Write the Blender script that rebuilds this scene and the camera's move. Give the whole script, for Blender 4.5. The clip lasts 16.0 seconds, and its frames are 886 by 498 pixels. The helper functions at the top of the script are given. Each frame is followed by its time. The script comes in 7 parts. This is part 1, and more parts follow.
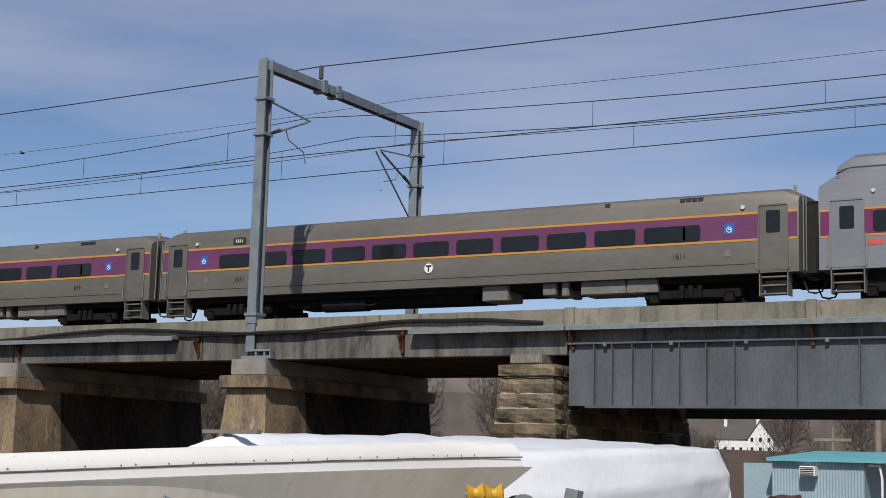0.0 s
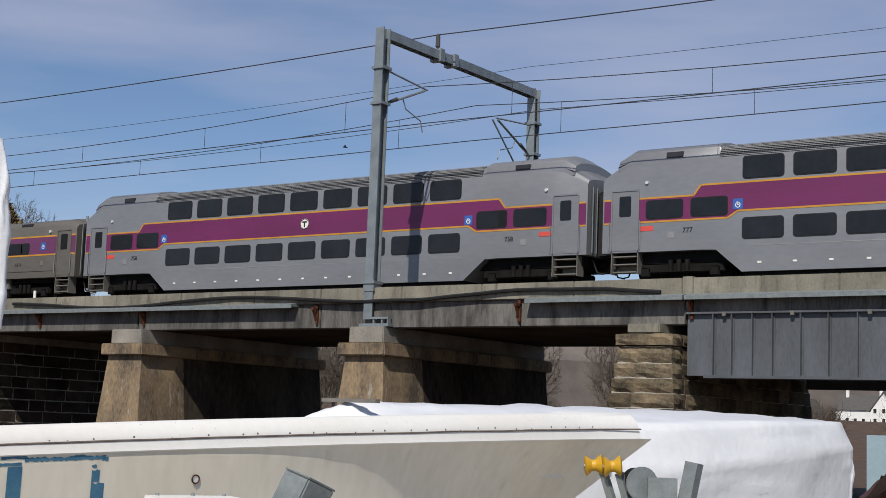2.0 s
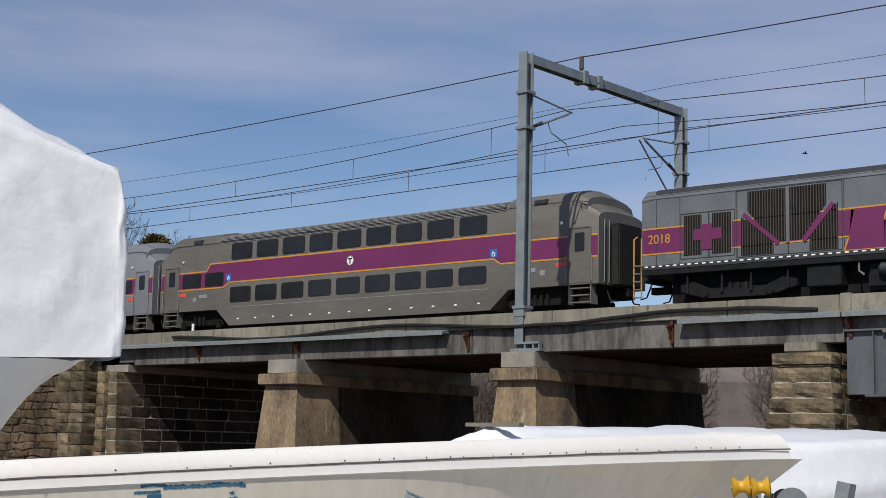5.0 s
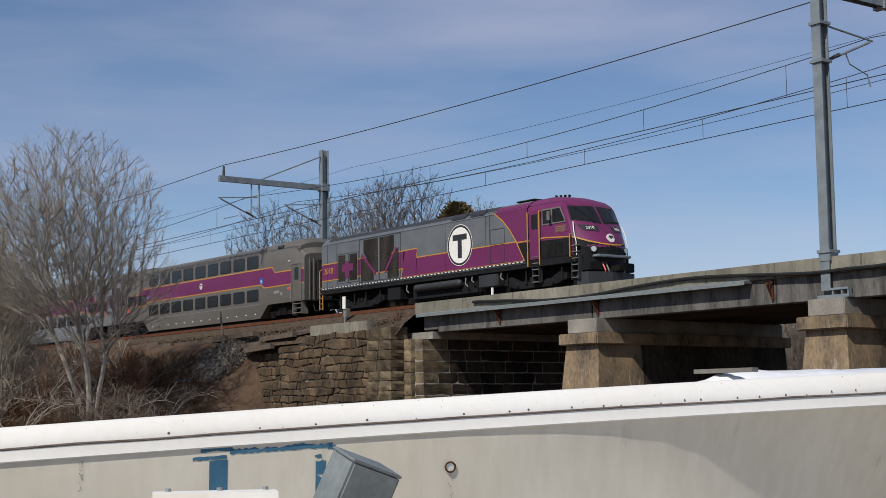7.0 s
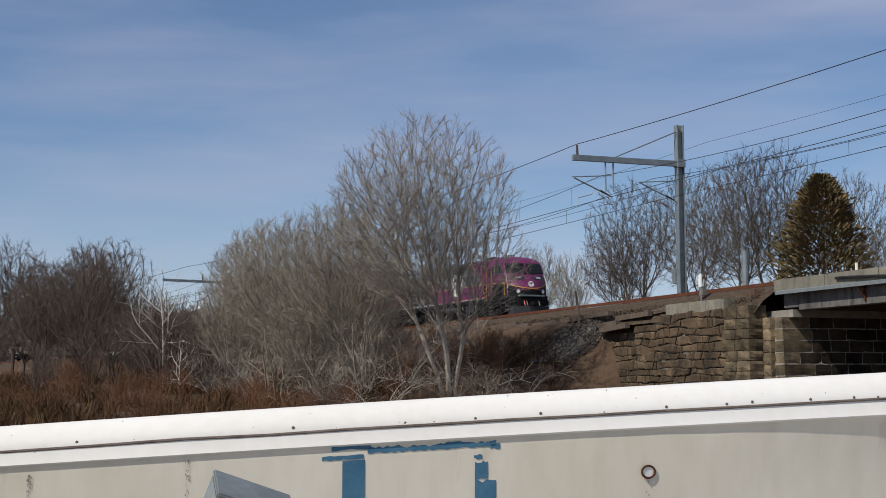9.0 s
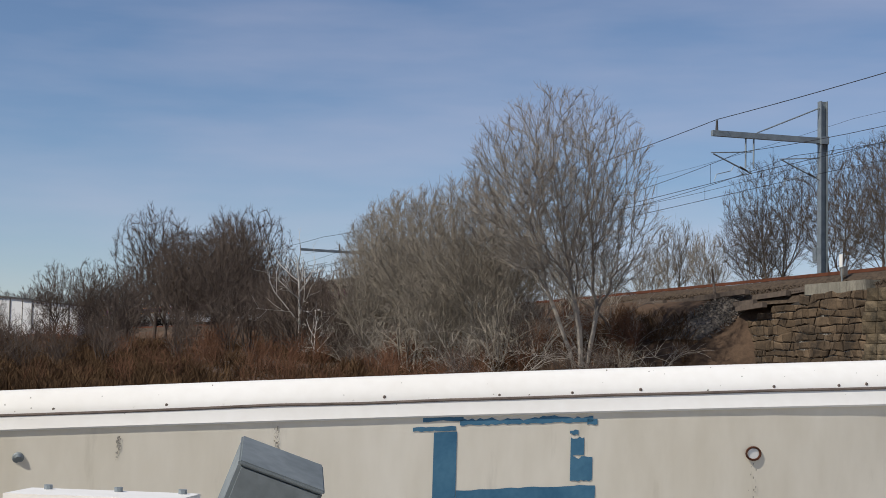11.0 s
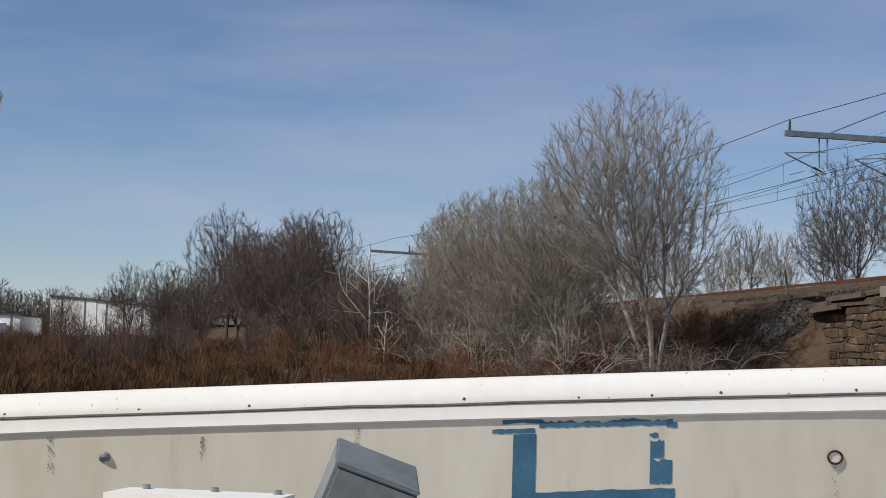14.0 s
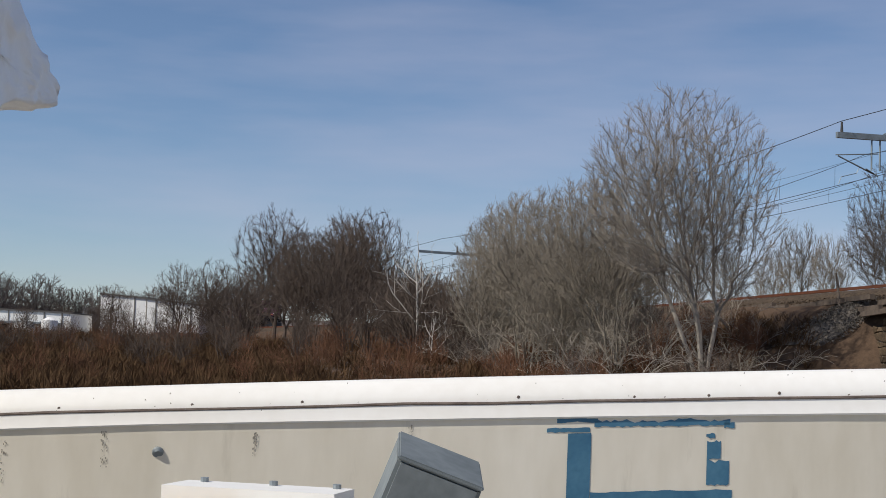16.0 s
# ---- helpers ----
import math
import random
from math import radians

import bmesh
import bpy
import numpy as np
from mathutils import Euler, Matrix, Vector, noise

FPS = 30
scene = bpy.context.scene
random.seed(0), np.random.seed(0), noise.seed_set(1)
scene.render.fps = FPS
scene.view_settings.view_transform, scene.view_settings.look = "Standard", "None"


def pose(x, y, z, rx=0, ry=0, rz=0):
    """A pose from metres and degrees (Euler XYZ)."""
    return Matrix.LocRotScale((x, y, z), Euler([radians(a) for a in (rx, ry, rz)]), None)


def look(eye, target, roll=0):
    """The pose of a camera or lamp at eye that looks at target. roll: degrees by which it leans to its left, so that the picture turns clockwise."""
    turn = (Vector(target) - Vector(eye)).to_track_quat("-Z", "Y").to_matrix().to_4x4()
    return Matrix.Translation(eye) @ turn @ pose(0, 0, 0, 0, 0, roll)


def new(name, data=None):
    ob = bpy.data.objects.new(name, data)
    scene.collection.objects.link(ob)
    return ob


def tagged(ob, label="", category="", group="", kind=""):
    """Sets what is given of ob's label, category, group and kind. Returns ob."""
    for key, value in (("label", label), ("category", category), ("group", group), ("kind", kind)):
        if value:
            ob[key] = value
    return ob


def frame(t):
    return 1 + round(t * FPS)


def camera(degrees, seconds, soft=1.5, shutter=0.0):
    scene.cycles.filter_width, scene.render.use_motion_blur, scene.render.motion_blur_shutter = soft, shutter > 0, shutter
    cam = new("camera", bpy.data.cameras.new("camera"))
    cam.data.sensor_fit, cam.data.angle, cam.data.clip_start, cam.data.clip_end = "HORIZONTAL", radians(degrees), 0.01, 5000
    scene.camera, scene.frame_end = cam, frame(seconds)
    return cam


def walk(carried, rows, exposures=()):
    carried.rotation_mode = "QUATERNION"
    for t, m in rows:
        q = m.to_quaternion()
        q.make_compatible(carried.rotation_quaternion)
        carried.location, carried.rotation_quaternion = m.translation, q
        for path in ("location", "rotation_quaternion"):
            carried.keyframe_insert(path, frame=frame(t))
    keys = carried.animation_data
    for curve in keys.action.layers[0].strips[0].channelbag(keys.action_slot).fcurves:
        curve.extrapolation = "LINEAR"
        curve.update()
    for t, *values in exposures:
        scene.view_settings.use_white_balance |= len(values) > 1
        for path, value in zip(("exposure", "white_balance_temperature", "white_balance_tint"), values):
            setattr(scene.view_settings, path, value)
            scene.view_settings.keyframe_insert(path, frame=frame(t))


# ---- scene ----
cam = camera(34.0, 16.0, soft=0.75)
PATH = [
    (0, (0.275, -0.722, 1.973), (-0.730, 0.982, 2.267), 1.53),
    (0.5, (0.270, -0.721, 1.983), (-0.793, 0.952, 2.250), 1.58),
    (1, (0.270, -0.714, 1.983), (-0.833, 0.936, 2.230), 1.59),
    (1.5, (0.259, -0.706, 1.986), (-0.869, 0.928, 2.224), 1.91),
    (2, (0.260, -0.717, 1.994), (-0.882, 0.906, 2.239), 2.17),
    (2.5, (0.258, -0.724, 2.000), (-0.893, 0.891, 2.259), 2.35),
    (3, (0.263, -0.734, 2.003), (-0.899, 0.871, 2.276), 2.41),
    (5.5, (0.304, -0.485, 1.976), (-1.059, 0.954, 2.240), 0.81),
    (6, (0.228, -0.141, 1.966), (-1.202, 1.234, 2.218), 0.24),
    (6.5, (0.160, 0.310, 1.951), (-1.351, 1.599, 2.188), -0.31),
    (7, (0.028, 0.819, 1.942), (-1.575, 1.994, 2.161), -0.63),
    (7.5, (-0.123, 1.244, 1.949), (-1.814, 2.292, 2.157), -0.72),
    (8, (-0.201, 1.575, 1.964), (-1.963, 2.499, 2.166), -0.62),
    (8.5, (-0.306, 1.750, 1.968), (-2.120, 2.570, 2.166), -0.44),
    (9, (-0.478, 1.878, 1.974), (-2.327, 2.614, 2.169), -0.27),
    (9.5, (-0.524, 1.984, 1.973), (-2.399, 2.654, 2.155), -0.04),
    (10, (-0.556, 2.043, 1.967), (-2.451, 2.661, 2.136), 0.28),
    (12.5, (-0.556, 2.007, 1.973), (-2.481, 2.527, 2.129), 1.83),
    (13, (-0.548, 2.007, 1.974), (-2.477, 2.511, 2.130), 1.50),
    (13.5, (-0.547, 2.001, 1.974), (-2.480, 2.488, 2.129), 1.45),
    (14, (-0.545, 1.997, 1.970), (-2.483, 2.464, 2.127), 1.44),
    (14.5, (-0.558, 1.994, 1.971), (-2.501, 2.440, 2.130), 1.55),
    (15, (-0.576, 1.989, 1.969), (-2.523, 2.417, 2.130), 1.61),
    (15.5, (-0.591, 1.990, 1.965), (-2.542, 2.404, 2.126), 1.60),
    (16, (-0.585, 1.985, 1.960), (-2.538, 2.388, 2.116), 1.94),
]
walk(cam, [(t, look(eye, target, roll)) for t, eye, target, roll in PATH])

# ---- world, sun, exposure ----
SUN_DIR = Vector((0.21, -0.66, 0.72)).normalized()      # towards the sun
world = bpy.data.worlds.new("sky")
scene.world = world
world.use_nodes = True
wn, wl = world.node_tree.nodes, world.node_tree.links
wn.clear()
sky = wn.new("ShaderNodeTexSky")
sky.sky_type, sky.sun_disc = "NISHITA", False
sky.sun_elevation = math.asin(SUN_DIR.z)
sky.sun_rotation = math.atan2(SUN_DIR.x, SUN_DIR.y)
sky.air_density, sky.dust_density, sky.ozone_density = 0.9, 0.12, 5.2
coord = wn.new("ShaderNodeTexCoord")
squash = wn.new("ShaderNodeMapping")
squash.inputs["Scale"].default_value = (1.6, 1.6, 9.0)
squash.inputs["Rotation"].default_value = (0.10, -0.12, 0.3)
cirrus = wn.new("ShaderNodeTexNoise")
cirrus.inputs["Scale"].default_value, cirrus.inputs["Detail"].default_value = 1.7, 5.0
cirrus.inputs["Roughness"].default_value = 0.5
veil = wn.new("ShaderNodeMapRange")
veil.inputs["From Min"].default_value, veil.inputs["From Max"].default_value = 0.38, 0.74
veil.inputs["To Max"].default_value = 0.48
mixer = wn.new("ShaderNodeMix")
mixer.data_type = "RGBA"
mixer.inputs["B"].default_value = (5.6, 5.9, 7.3, 1)
back = wn.new("ShaderNodeBackground")
back.inputs["Strength"].default_value = 0.091
wout = wn.new("ShaderNodeOutputWorld")
wl.new(coord.outputs["Generated"], squash.inputs["Vector"])
wl.new(squash.outputs["Vector"], cirrus.inputs["Vector"])
wl.new(cirrus.outputs["Fac"], veil.inputs["Value"])
wl.new(veil.outputs["Result"], mixer.inputs["Factor"])
wl.new(sky.outputs["Color"], mixer.inputs["A"])
hue = wn.new("ShaderNodeMix")
hue.data_type, hue.blend_type = "RGBA", "MULTIPLY"
hue.inputs["Factor"].default_value = 1.0
hue.inputs["B"].default_value = (1.05, 0.99, 0.985, 1)
wl.new(mixer.outputs["Result"], hue.inputs["A"])
wl.new(hue.outputs["Result"], back.inputs["Color"])
wl.new(back.outputs["Background"], wout.inputs["Surface"])
sun = new("sun", bpy.data.lights.new("sun", "SUN"))
sun.data.energy, sun.data.angle, sun.data.color = 4.2, radians(0.6), (1.0, 0.95, 0.87)
sun.matrix_world = look((0, 0, 60), Vector((0, 0, 60)) - SUN_DIR)
scene.view_settings.exposure = 0.0


# ---- materials ----
def mat(name, a, b=None, rough=0.6, metal=0.0, scale=4.0, fine=40.0, bump=0.2, spread=(0.35, 0.65), stretch=(1, 1, 1), rnd=0.0, spec=0.5, depth=0.01, streak=None):
    """Two colours blended by a broad and a fine noise, with bump; rnd: brightness change from object to object."""
    m = bpy.data.materials.new(name)
    m.use_nodes = True
    n, l = m.node_tree.nodes, m.node_tree.links
    p = n["Principled BSDF"]
    p.inputs["Roughness"].default_value, p.inputs["Metallic"].default_value = rough, metal
    p.inputs["Specular IOR Level"].default_value = spec
    b = b or tuple(c * 0.8 for c in a)
    tc, mp = n.new("ShaderNodeTexCoord"), n.new("ShaderNodeMapping")
    mp.inputs["Scale"].default_value = stretch
    l.new(tc.outputs["Object"], mp.inputs["Vector"])
    n1, n2 = n.new("ShaderNodeTexNoise"), n.new("ShaderNodeTexNoise")
    n1.inputs["Scale"].default_value, n1.inputs["Detail"].default_value = scale, 6
    n2.inputs["Scale"].default_value, n2.inputs["Detail"].default_value = fine, 4
    for x in (n1, n2):
        l.new(mp.outputs["Vector"], x.inputs["Vector"])
    add = n.new("ShaderNodeMath")
    add.operation = "MULTIPLY_ADD"
    add.inputs[1].default_value, add.inputs[2].default_value = 0.35, 0.0
    l.new(n2.outputs["Fac"], add.inputs[0])
    tot = n.new("ShaderNodeMath")
    tot.operation = "MULTIPLY_ADD"
    tot.inputs[1].default_value = 0.65
    l.new(n1.outputs["Fac"], tot.inputs[0])
    l.new(add.outputs[0], tot.inputs[2])
    rmp = n.new("ShaderNodeMapRange")
    rmp.inputs["From Min"].default_value, rmp.inputs["From Max"].default_value = spread
    l.new(tot.outputs[0], rmp.inputs["Value"])
    mx = n.new("ShaderNodeMix")
    mx.data_type = "RGBA"
    mx.inputs["A"].default_value, mx.inputs["B"].default_value = (*a, 1), (*b, 1)
    l.new(rmp.outputs["Result"], mx.inputs["Factor"])
    out = mx.outputs["Result"]
    if rnd:
        oi, mr, hs = n.new("ShaderNodeObjectInfo"), n.new("ShaderNodeMapRange"), n.new("ShaderNodeHueSaturation")
        mr.inputs["To Min"].default_value, mr.inputs["To Max"].default_value = 1 - rnd, 1 + rnd
        l.new(oi.outputs["Random"], mr.inputs["Value"])
        l.new(mr.outputs["Result"], hs.inputs["Value"])
        l.new(out, hs.inputs["Color"])
        out = hs.outputs["Color"]
    if streak:
        col, lo, hi, ssc = streak
        mp2, n3, r3, m3 = n.new("ShaderNodeMapping"), n.new("ShaderNodeTexNoise"), n.new("ShaderNodeMapRange"), n.new("ShaderNodeMix")
        mp2.inputs["Scale"].default_value = ssc
        n3.inputs["Scale"].default_value, n3.inputs["Detail"].default_value = 1.0, 7
        n3.inputs["Roughness"].default_value = 0.65
        r3.inputs["From Min"].default_value, r3.inputs["From Max"].default_value = lo, hi
        r3.inputs["To Max"].default_value = 0.85
        m3.data_type = "RGBA"
        m3.inputs["B"].default_value = (*col, 1)
        l.new(tc.outputs["Object"], mp2.inputs["Vector"])
        l.new(mp2.outputs["Vector"], n3.inputs["Vector"])
        l.new(n3.outputs["Fac"], r3.inputs["Value"])
        l.new(r3.outputs["Result"], m3.inputs["Factor"])
        l.new(out, m3.inputs["A"])
        out = m3.outputs["Result"]
    l.new(out, p.inputs["Base Color"])
    if bump:
        bp = n.new("ShaderNodeBump")
        bp.inputs["Strength"].default_value, bp.inputs["Distance"].default_value = bump, depth
        l.new(tot.outputs[0], bp.inputs["Height"])
        l.new(bp.outputs["Normal"], p.inputs["Normal"])
    return m


M = {}
M["steel"] = mat("brushed_stainless", (0.30, 0.295, 0.28), (0.22, 0.215, 0.20), 0.42, 0.35, 0.7, 9, 0.05, stretch=(0.3, 1, 1))
M["steel_new"] = mat("pale_grey_coach_paint", (0.25, 0.253, 0.262), (0.20, 0.203, 0.212), 0.38, 0.3, 0.6, 9, 0.04, stretch=(0.3, 1, 1))
M["steel_tan"] = mat("dusty_stainless", (0.165, 0.15, 0.128), (0.115, 0.104, 0.087), 0.5, 0.25, 0.6, 8, 0.05, stretch=(0.3, 1, 1))
M["roof_grey"] = mat("coach_roof", (0.30, 0.30, 0.30), (0.22, 0.22, 0.22), 0.6, 0.2, 0.7, 9, 0.1)
M["purple"] = mat("purple_band", (0.16, 0.021, 0.097), (0.125, 0.018, 0.075), 0.45, 0, 0.8, 12, 0.03, stretch=(0.3, 1, 1))
M["purple_dull"] = mat("faded_purple_band", (0.15, 0.042, 0.115), (0.11, 0.033, 0.085), 0.45, 0, 0.8, 12, 0.03, stretch=(0.3, 1, 1))
M["yellow"] = mat("yellow_line", (0.55, 0.26, 0.03), (0.45, 0.22, 0.03), 0.5, 0, 1, 20, 0)
M["glass"] = mat("dark_window", (0.012, 0.013, 0.015), (0.02, 0.021, 0.023), 0.08, 0, 1, 5, 0, spec=0.28)
M["rubber"] = mat("black_rubber", (0.02, 0.02, 0.02), (0.03, 0.03, 0.03), 0.7, 0, 5, 40, 0.1, spec=0.08)
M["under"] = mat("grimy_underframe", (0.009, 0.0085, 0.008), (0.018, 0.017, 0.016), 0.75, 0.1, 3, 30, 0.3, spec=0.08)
M["under_lt"] = mat("grey_equipment_box", (0.20, 0.185, 0.16), (0.13, 0.12, 0.105), 0.6, 0.1, 3, 30, 0.1)
M["white_dec"] = mat("white_decal", (0.82, 0.80, 0.74), (0.75, 0.73, 0.68), 0.5, 0, 3, 30, 0)
M["black_dec"] = mat("black_decal", (0.02, 0.02, 0.025), (0.03, 0.03, 0.035), 0.5, 0, 3, 30, 0)
M["blue_dec"] = mat("blue_decal", (0.03, 0.12, 0.42), (0.03, 0.10, 0.36), 0.5, 0, 3, 30, 0)
M["red_dec"] = mat("red_decal", (0.65, 0.08, 0.06), (0.55, 0.07, 0.05), 0.5, 0, 3, 30, 0)
M["loco_grey"] = mat("locomotive_grey_paint", (0.165, 0.175, 0.182), (0.115, 0.122, 0.128), 0.4, 0.15, 0.8, 14, 0.05)
M["loco_roof"] = mat("dark_locomotive_roof", (0.034, 0.037, 0.041), (0.02, 0.021, 0.023), 0.6, 0, 1, 14, 0.1)
M["loco_black"] = mat("black_locomotive_frame", (0.012, 0.0125, 0.0135), (0.022, 0.022, 0.022), 0.55, 0.1, 2, 20, 0.1, spec=0.08)
M["grille_bar"] = mat("dusty_grille_slats", (0.075, 0.062, 0.05), (0.045, 0.038, 0.032), 0.7, 0.1, 4, 30, 0)
M["lens"] = mat("headlamp_glass", (0.8, 0.8, 0.75), (0.7, 0.7, 0.65), 0.1, 0.4, 3, 20, 0)
M["conc"] = mat("weathered_concrete", (0.33, 0.30, 0.255), (0.15, 0.14, 0.12), 0.85, 0, 0.9, 14, 0.35, (0.36, 0.66), rnd=0.06)
M["conc_lt"] = mat("parapet_concrete", (0.25, 0.23, 0.18), (0.12, 0.11, 0.085), 0.9, 0, 1.3, 18, 0.35, (0.36, 0.68), stretch=(1, 1, 0.6), rnd=0.10, streak=((0.06, 0.055, 0.045), 0.52, 0.72, (4, 4, 0.9)))
# streaked fascia concrete, base colour lowered for the shadow below the cable tray
M["conc_dk"] = mat("stained_shaded_fascia_concrete", (0.165, 0.155, 0.14), (0.065, 0.061, 0.056), 0.85, 0, 0.8, 12, 0.3, (0.38, 0.62), stretch=(1.6, 1, 0.35), rnd=0.08, streak=((0.035, 0.033, 0.03), 0.50, 0.66, (3, 3, 0.7)))
M["pier"] = mat("stained_pier_concrete", (0.30, 0.215, 0.125), (0.075, 0.058, 0.042), 0.9, 0, 0.9, 12, 0.6, (0.38, 0.62), stretch=(1, 1, 0.45), rnd=0.07, streak=((0.36, 0.34, 0.30), 0.60, 0.70, (5, 5, 1.3)))
M["granite"] = mat("rock_faced_granite", (0.20, 0.152, 0.095), (0.055, 0.048, 0.036), 0.9, 0, 1.8, 16, 0.8, (0.36, 0.64), rnd=0.42, depth=0.04, spec=0.08)
M["rubble"] = mat("brown_fieldstone", (0.135, 0.095, 0.06), (0.042, 0.033, 0.025), 0.95, 0, 1.1, 14, 0.9, (0.36, 0.64), rnd=0.30, depth=0.04, spec=0.08)
M["mortar"] = mat("pale_mortar", (0.42, 0.39, 0.33), (0.20, 0.18, 0.15), 0.95, 0, 2, 20, 0.4)
M["old_mortar"] = mat("broken_dark_mortar", (0.035, 0.030, 0.024), (0.36, 0.33, 0.28), 0.95, 0, 0.55, 9, 0.5, (0.50, 0.60))
M["girder"] = mat("grey_girder_paint", (0.115, 0.125, 0.14), (0.06, 0.063, 0.068), 0.55, 0.1, 0.8, 14, 0.1, (0.36, 0.7), stretch=(1.4, 1, 0.4), rnd=0.05)
M["rust"] = mat("rusty_steel", (0.14, 0.0525, 0.028), (0.07, 0.0315, 0.021), 0.85, 0.2, 4, 40, 0.4, spec=0.08)
M["galv"] = mat("galvanised_steel", (0.30, 0.335, 0.345), (0.20, 0.225, 0.235), 0.5, 0.45, 2.0, 30, 0.1)
M["wire"] = mat("overhead_wire", (0.035, 0.04, 0.045), (0.05, 0.05, 0.055), 0.6, 0.3, 2, 20, 0)
M["galv_dull"] = mat("dull_weathered_galvanising", (0.235, 0.26, 0.262), (0.15, 0.17, 0.172), 0.6, 0.2, 9.0, 70, 0.15)
# stained masonry whose colour also carries the shade under the deck
M["shaded_masonry"] = mat("shade_dark_stained_masonry", (0.085, 0.066, 0.05), (0.022, 0.019, 0.016), 0.95, 0, 0.5, 6, 0.5, (0.38, 0.6), stretch=(1, 1, 0.4), spec=0.08)
# sooty stone, with the deck's shade darkening the colour as well
M["shaded_sooty_stone"] = mat("soot_and_shade_dark_stone", (0.060, 0.045, 0.034), (0.018, 0.015, 0.013), 0.95, 0, 1.2, 12, 0.6, (0.38, 0.62), rnd=0.35, depth=0.03, spec=0.08)
M["dull_flag"] = mat("faded_red_decal", (0.24, 0.055, 0.05), (0.18, 0.045, 0.04), 0.5, 0, 3, 30, 0)
M["insul"] = mat("dark_insulator", (0.05, 0.045, 0.04), (0.08, 0.07, 0.06), 0.4, 0, 3, 30, 0)
M["gel"] = mat("chalky_white_gelcoat", (0.84, 0.82, 0.77), (0.76, 0.73, 0.67), 0.45, 0, 1.1, 26, 0.04, (0.38, 0.7))
M["hull"] = mat("grimy_cream_hull", (0.84, 0.785, 0.67), (0.66, 0.60, 0.48), 0.5, 0, 0.9, 14, 0.04, (0.36, 0.7), stretch=(1, 1, 0.35), streak=((0.42, 0.37, 0.28), 0.60, 0.85, (7, 7, 1.2)))
M["tape"] = mat("blue_masking_tape", (0.032, 0.125, 0.215), (0.065, 0.185, 0.28), 0.7, 0, 9, 60, 0.3)
M["wrap"] = mat("white_shrink_wrap", (0.77, 0.78, 0.79), (0.68, 0.69, 0.71), 0.32, 0, 2.4, 11, 0.4, (0.35, 0.65), depth=0.04)
M["dirt_stain"] = mat("grey_mildew", (0.22, 0.20, 0.17), (0.42, 0.39, 0.33), 0.8, 0, 20, 90, 0)
M["grime_line"] = mat("dirty_rub_rail", (0.10, 0.075, 0.06), (0.20, 0.16, 0.13), 0.7, 0, 12, 60, 0.2)
M["ylw_roll"] = mat("yellow_rubber_roller", (0.62, 0.36, 0.02), (0.5, 0.28, 0.02), 0.45, 0, 8, 60, 0.1)
M["brown_tarp"] = mat("brown_tarpaulin", (0.085, 0.035, 0.03), (0.055, 0.025, 0.02), 0.3, 0, 5, 20, 0.6, depth=0.04)
M["bark"] = mat("grey_brown_bark", (0.14, 0.113, 0.09), (0.08, 0.065, 0.052), 0.95, 0, 3, 30, 0.4, spec=0.08)
M["bark_mid"] = mat("yellow_grey_bark", (0.30, 0.258, 0.20), (0.17, 0.145, 0.112), 0.95, 0, 3, 30, 0.4)
M["bark_lt"] = mat("pale_grey_bark", (0.36, 0.315, 0.26), (0.22, 0.19, 0.155), 0.95, 0, 3, 30, 0.4)
M["bark_dk"] = mat("dark_twigs", (0.145, 0.112, 0.09), (0.085, 0.066, 0.054), 0.95, 0, 3, 30, 0.3, spec=0.08)
M["birch"] = mat("white_birch_bark", (0.62, 0.58, 0.52), (0.40, 0.37, 0.33), 0.85, 0, 3, 30, 0.2)
M["scrub"] = mat("russet_scrub", (0.20, 0.10, 0.058), (0.11, 0.06, 0.038), 0.95, 0, 0.4, 6, 0.3, spec=0.08)
M["grass"] = mat("dry_winter_grass", (0.115, 0.066, 0.038), (0.045, 0.030, 0.019), 0.95, 0, 0.5, 4, 0.9, depth=0.25)
M["earth"] = mat("leaf_litter_bank", (0.115, 0.075, 0.049), (0.055, 0.038, 0.027), 0.95, 0, 0.5, 6, 0.8, depth=0.1, spec=0.08)
M["ballast"] = mat("grey_brown_ballast", (0.105, 0.078, 0.055), (0.042, 0.031, 0.023), 0.95, 0, 5, 30, 1.0, depth=0.06, spec=0.08)
M["gravel"] = mat("grey_gravel", (0.17, 0.145, 0.12), (0.075, 0.065, 0.055), 0.95, 0, 4, 22, 1.0, depth=0.06)
M["reed"] = mat("dry_standing_grass", (0.124, 0.0736, 0.0384), (0.048, 0.0288, 0.016), 0.95, 0, 0.25, 3, 0.2, spec=0.08)
# pale gravel for the added ground that reflects light up at the boats
M["yard"] = mat("pale_bounce_gravel", (0.46, 0.43, 0.38), (0.30, 0.28, 0.25), 0.95, 0, 2, 30, 0.6, depth=0.03)
M["timber"] = mat("creosoted_timber", (0.075, 0.055, 0.042), (0.13, 0.10, 0.075), 0.9, 0, 4, 40, 0.4)
M["cedar"] = mat("cedar_foliage", (0.10, 0.095, 0.04), (0.20, 0.12, 0.05), 0.9, 0, 0.9, 8, 0.2)
M["teal"] = mat("pale_blue_corrugated_metal", (0.34, 0.44, 0.48), (0.26, 0.35, 0.39), 0.5, 0.1, 1, 14, 0.1)
M["teal_roof"] = mat("turquoise_roof_sheet", (0.14, 0.42, 0.46), (0.11, 0.34, 0.38), 0.5, 0, 1, 14, 0.1)
M["white_sid"] = mat("white_siding", (0.80, 0.79, 0.76), (0.72, 0.71, 0.68), 0.7, 0, 1, 14, 0.1)
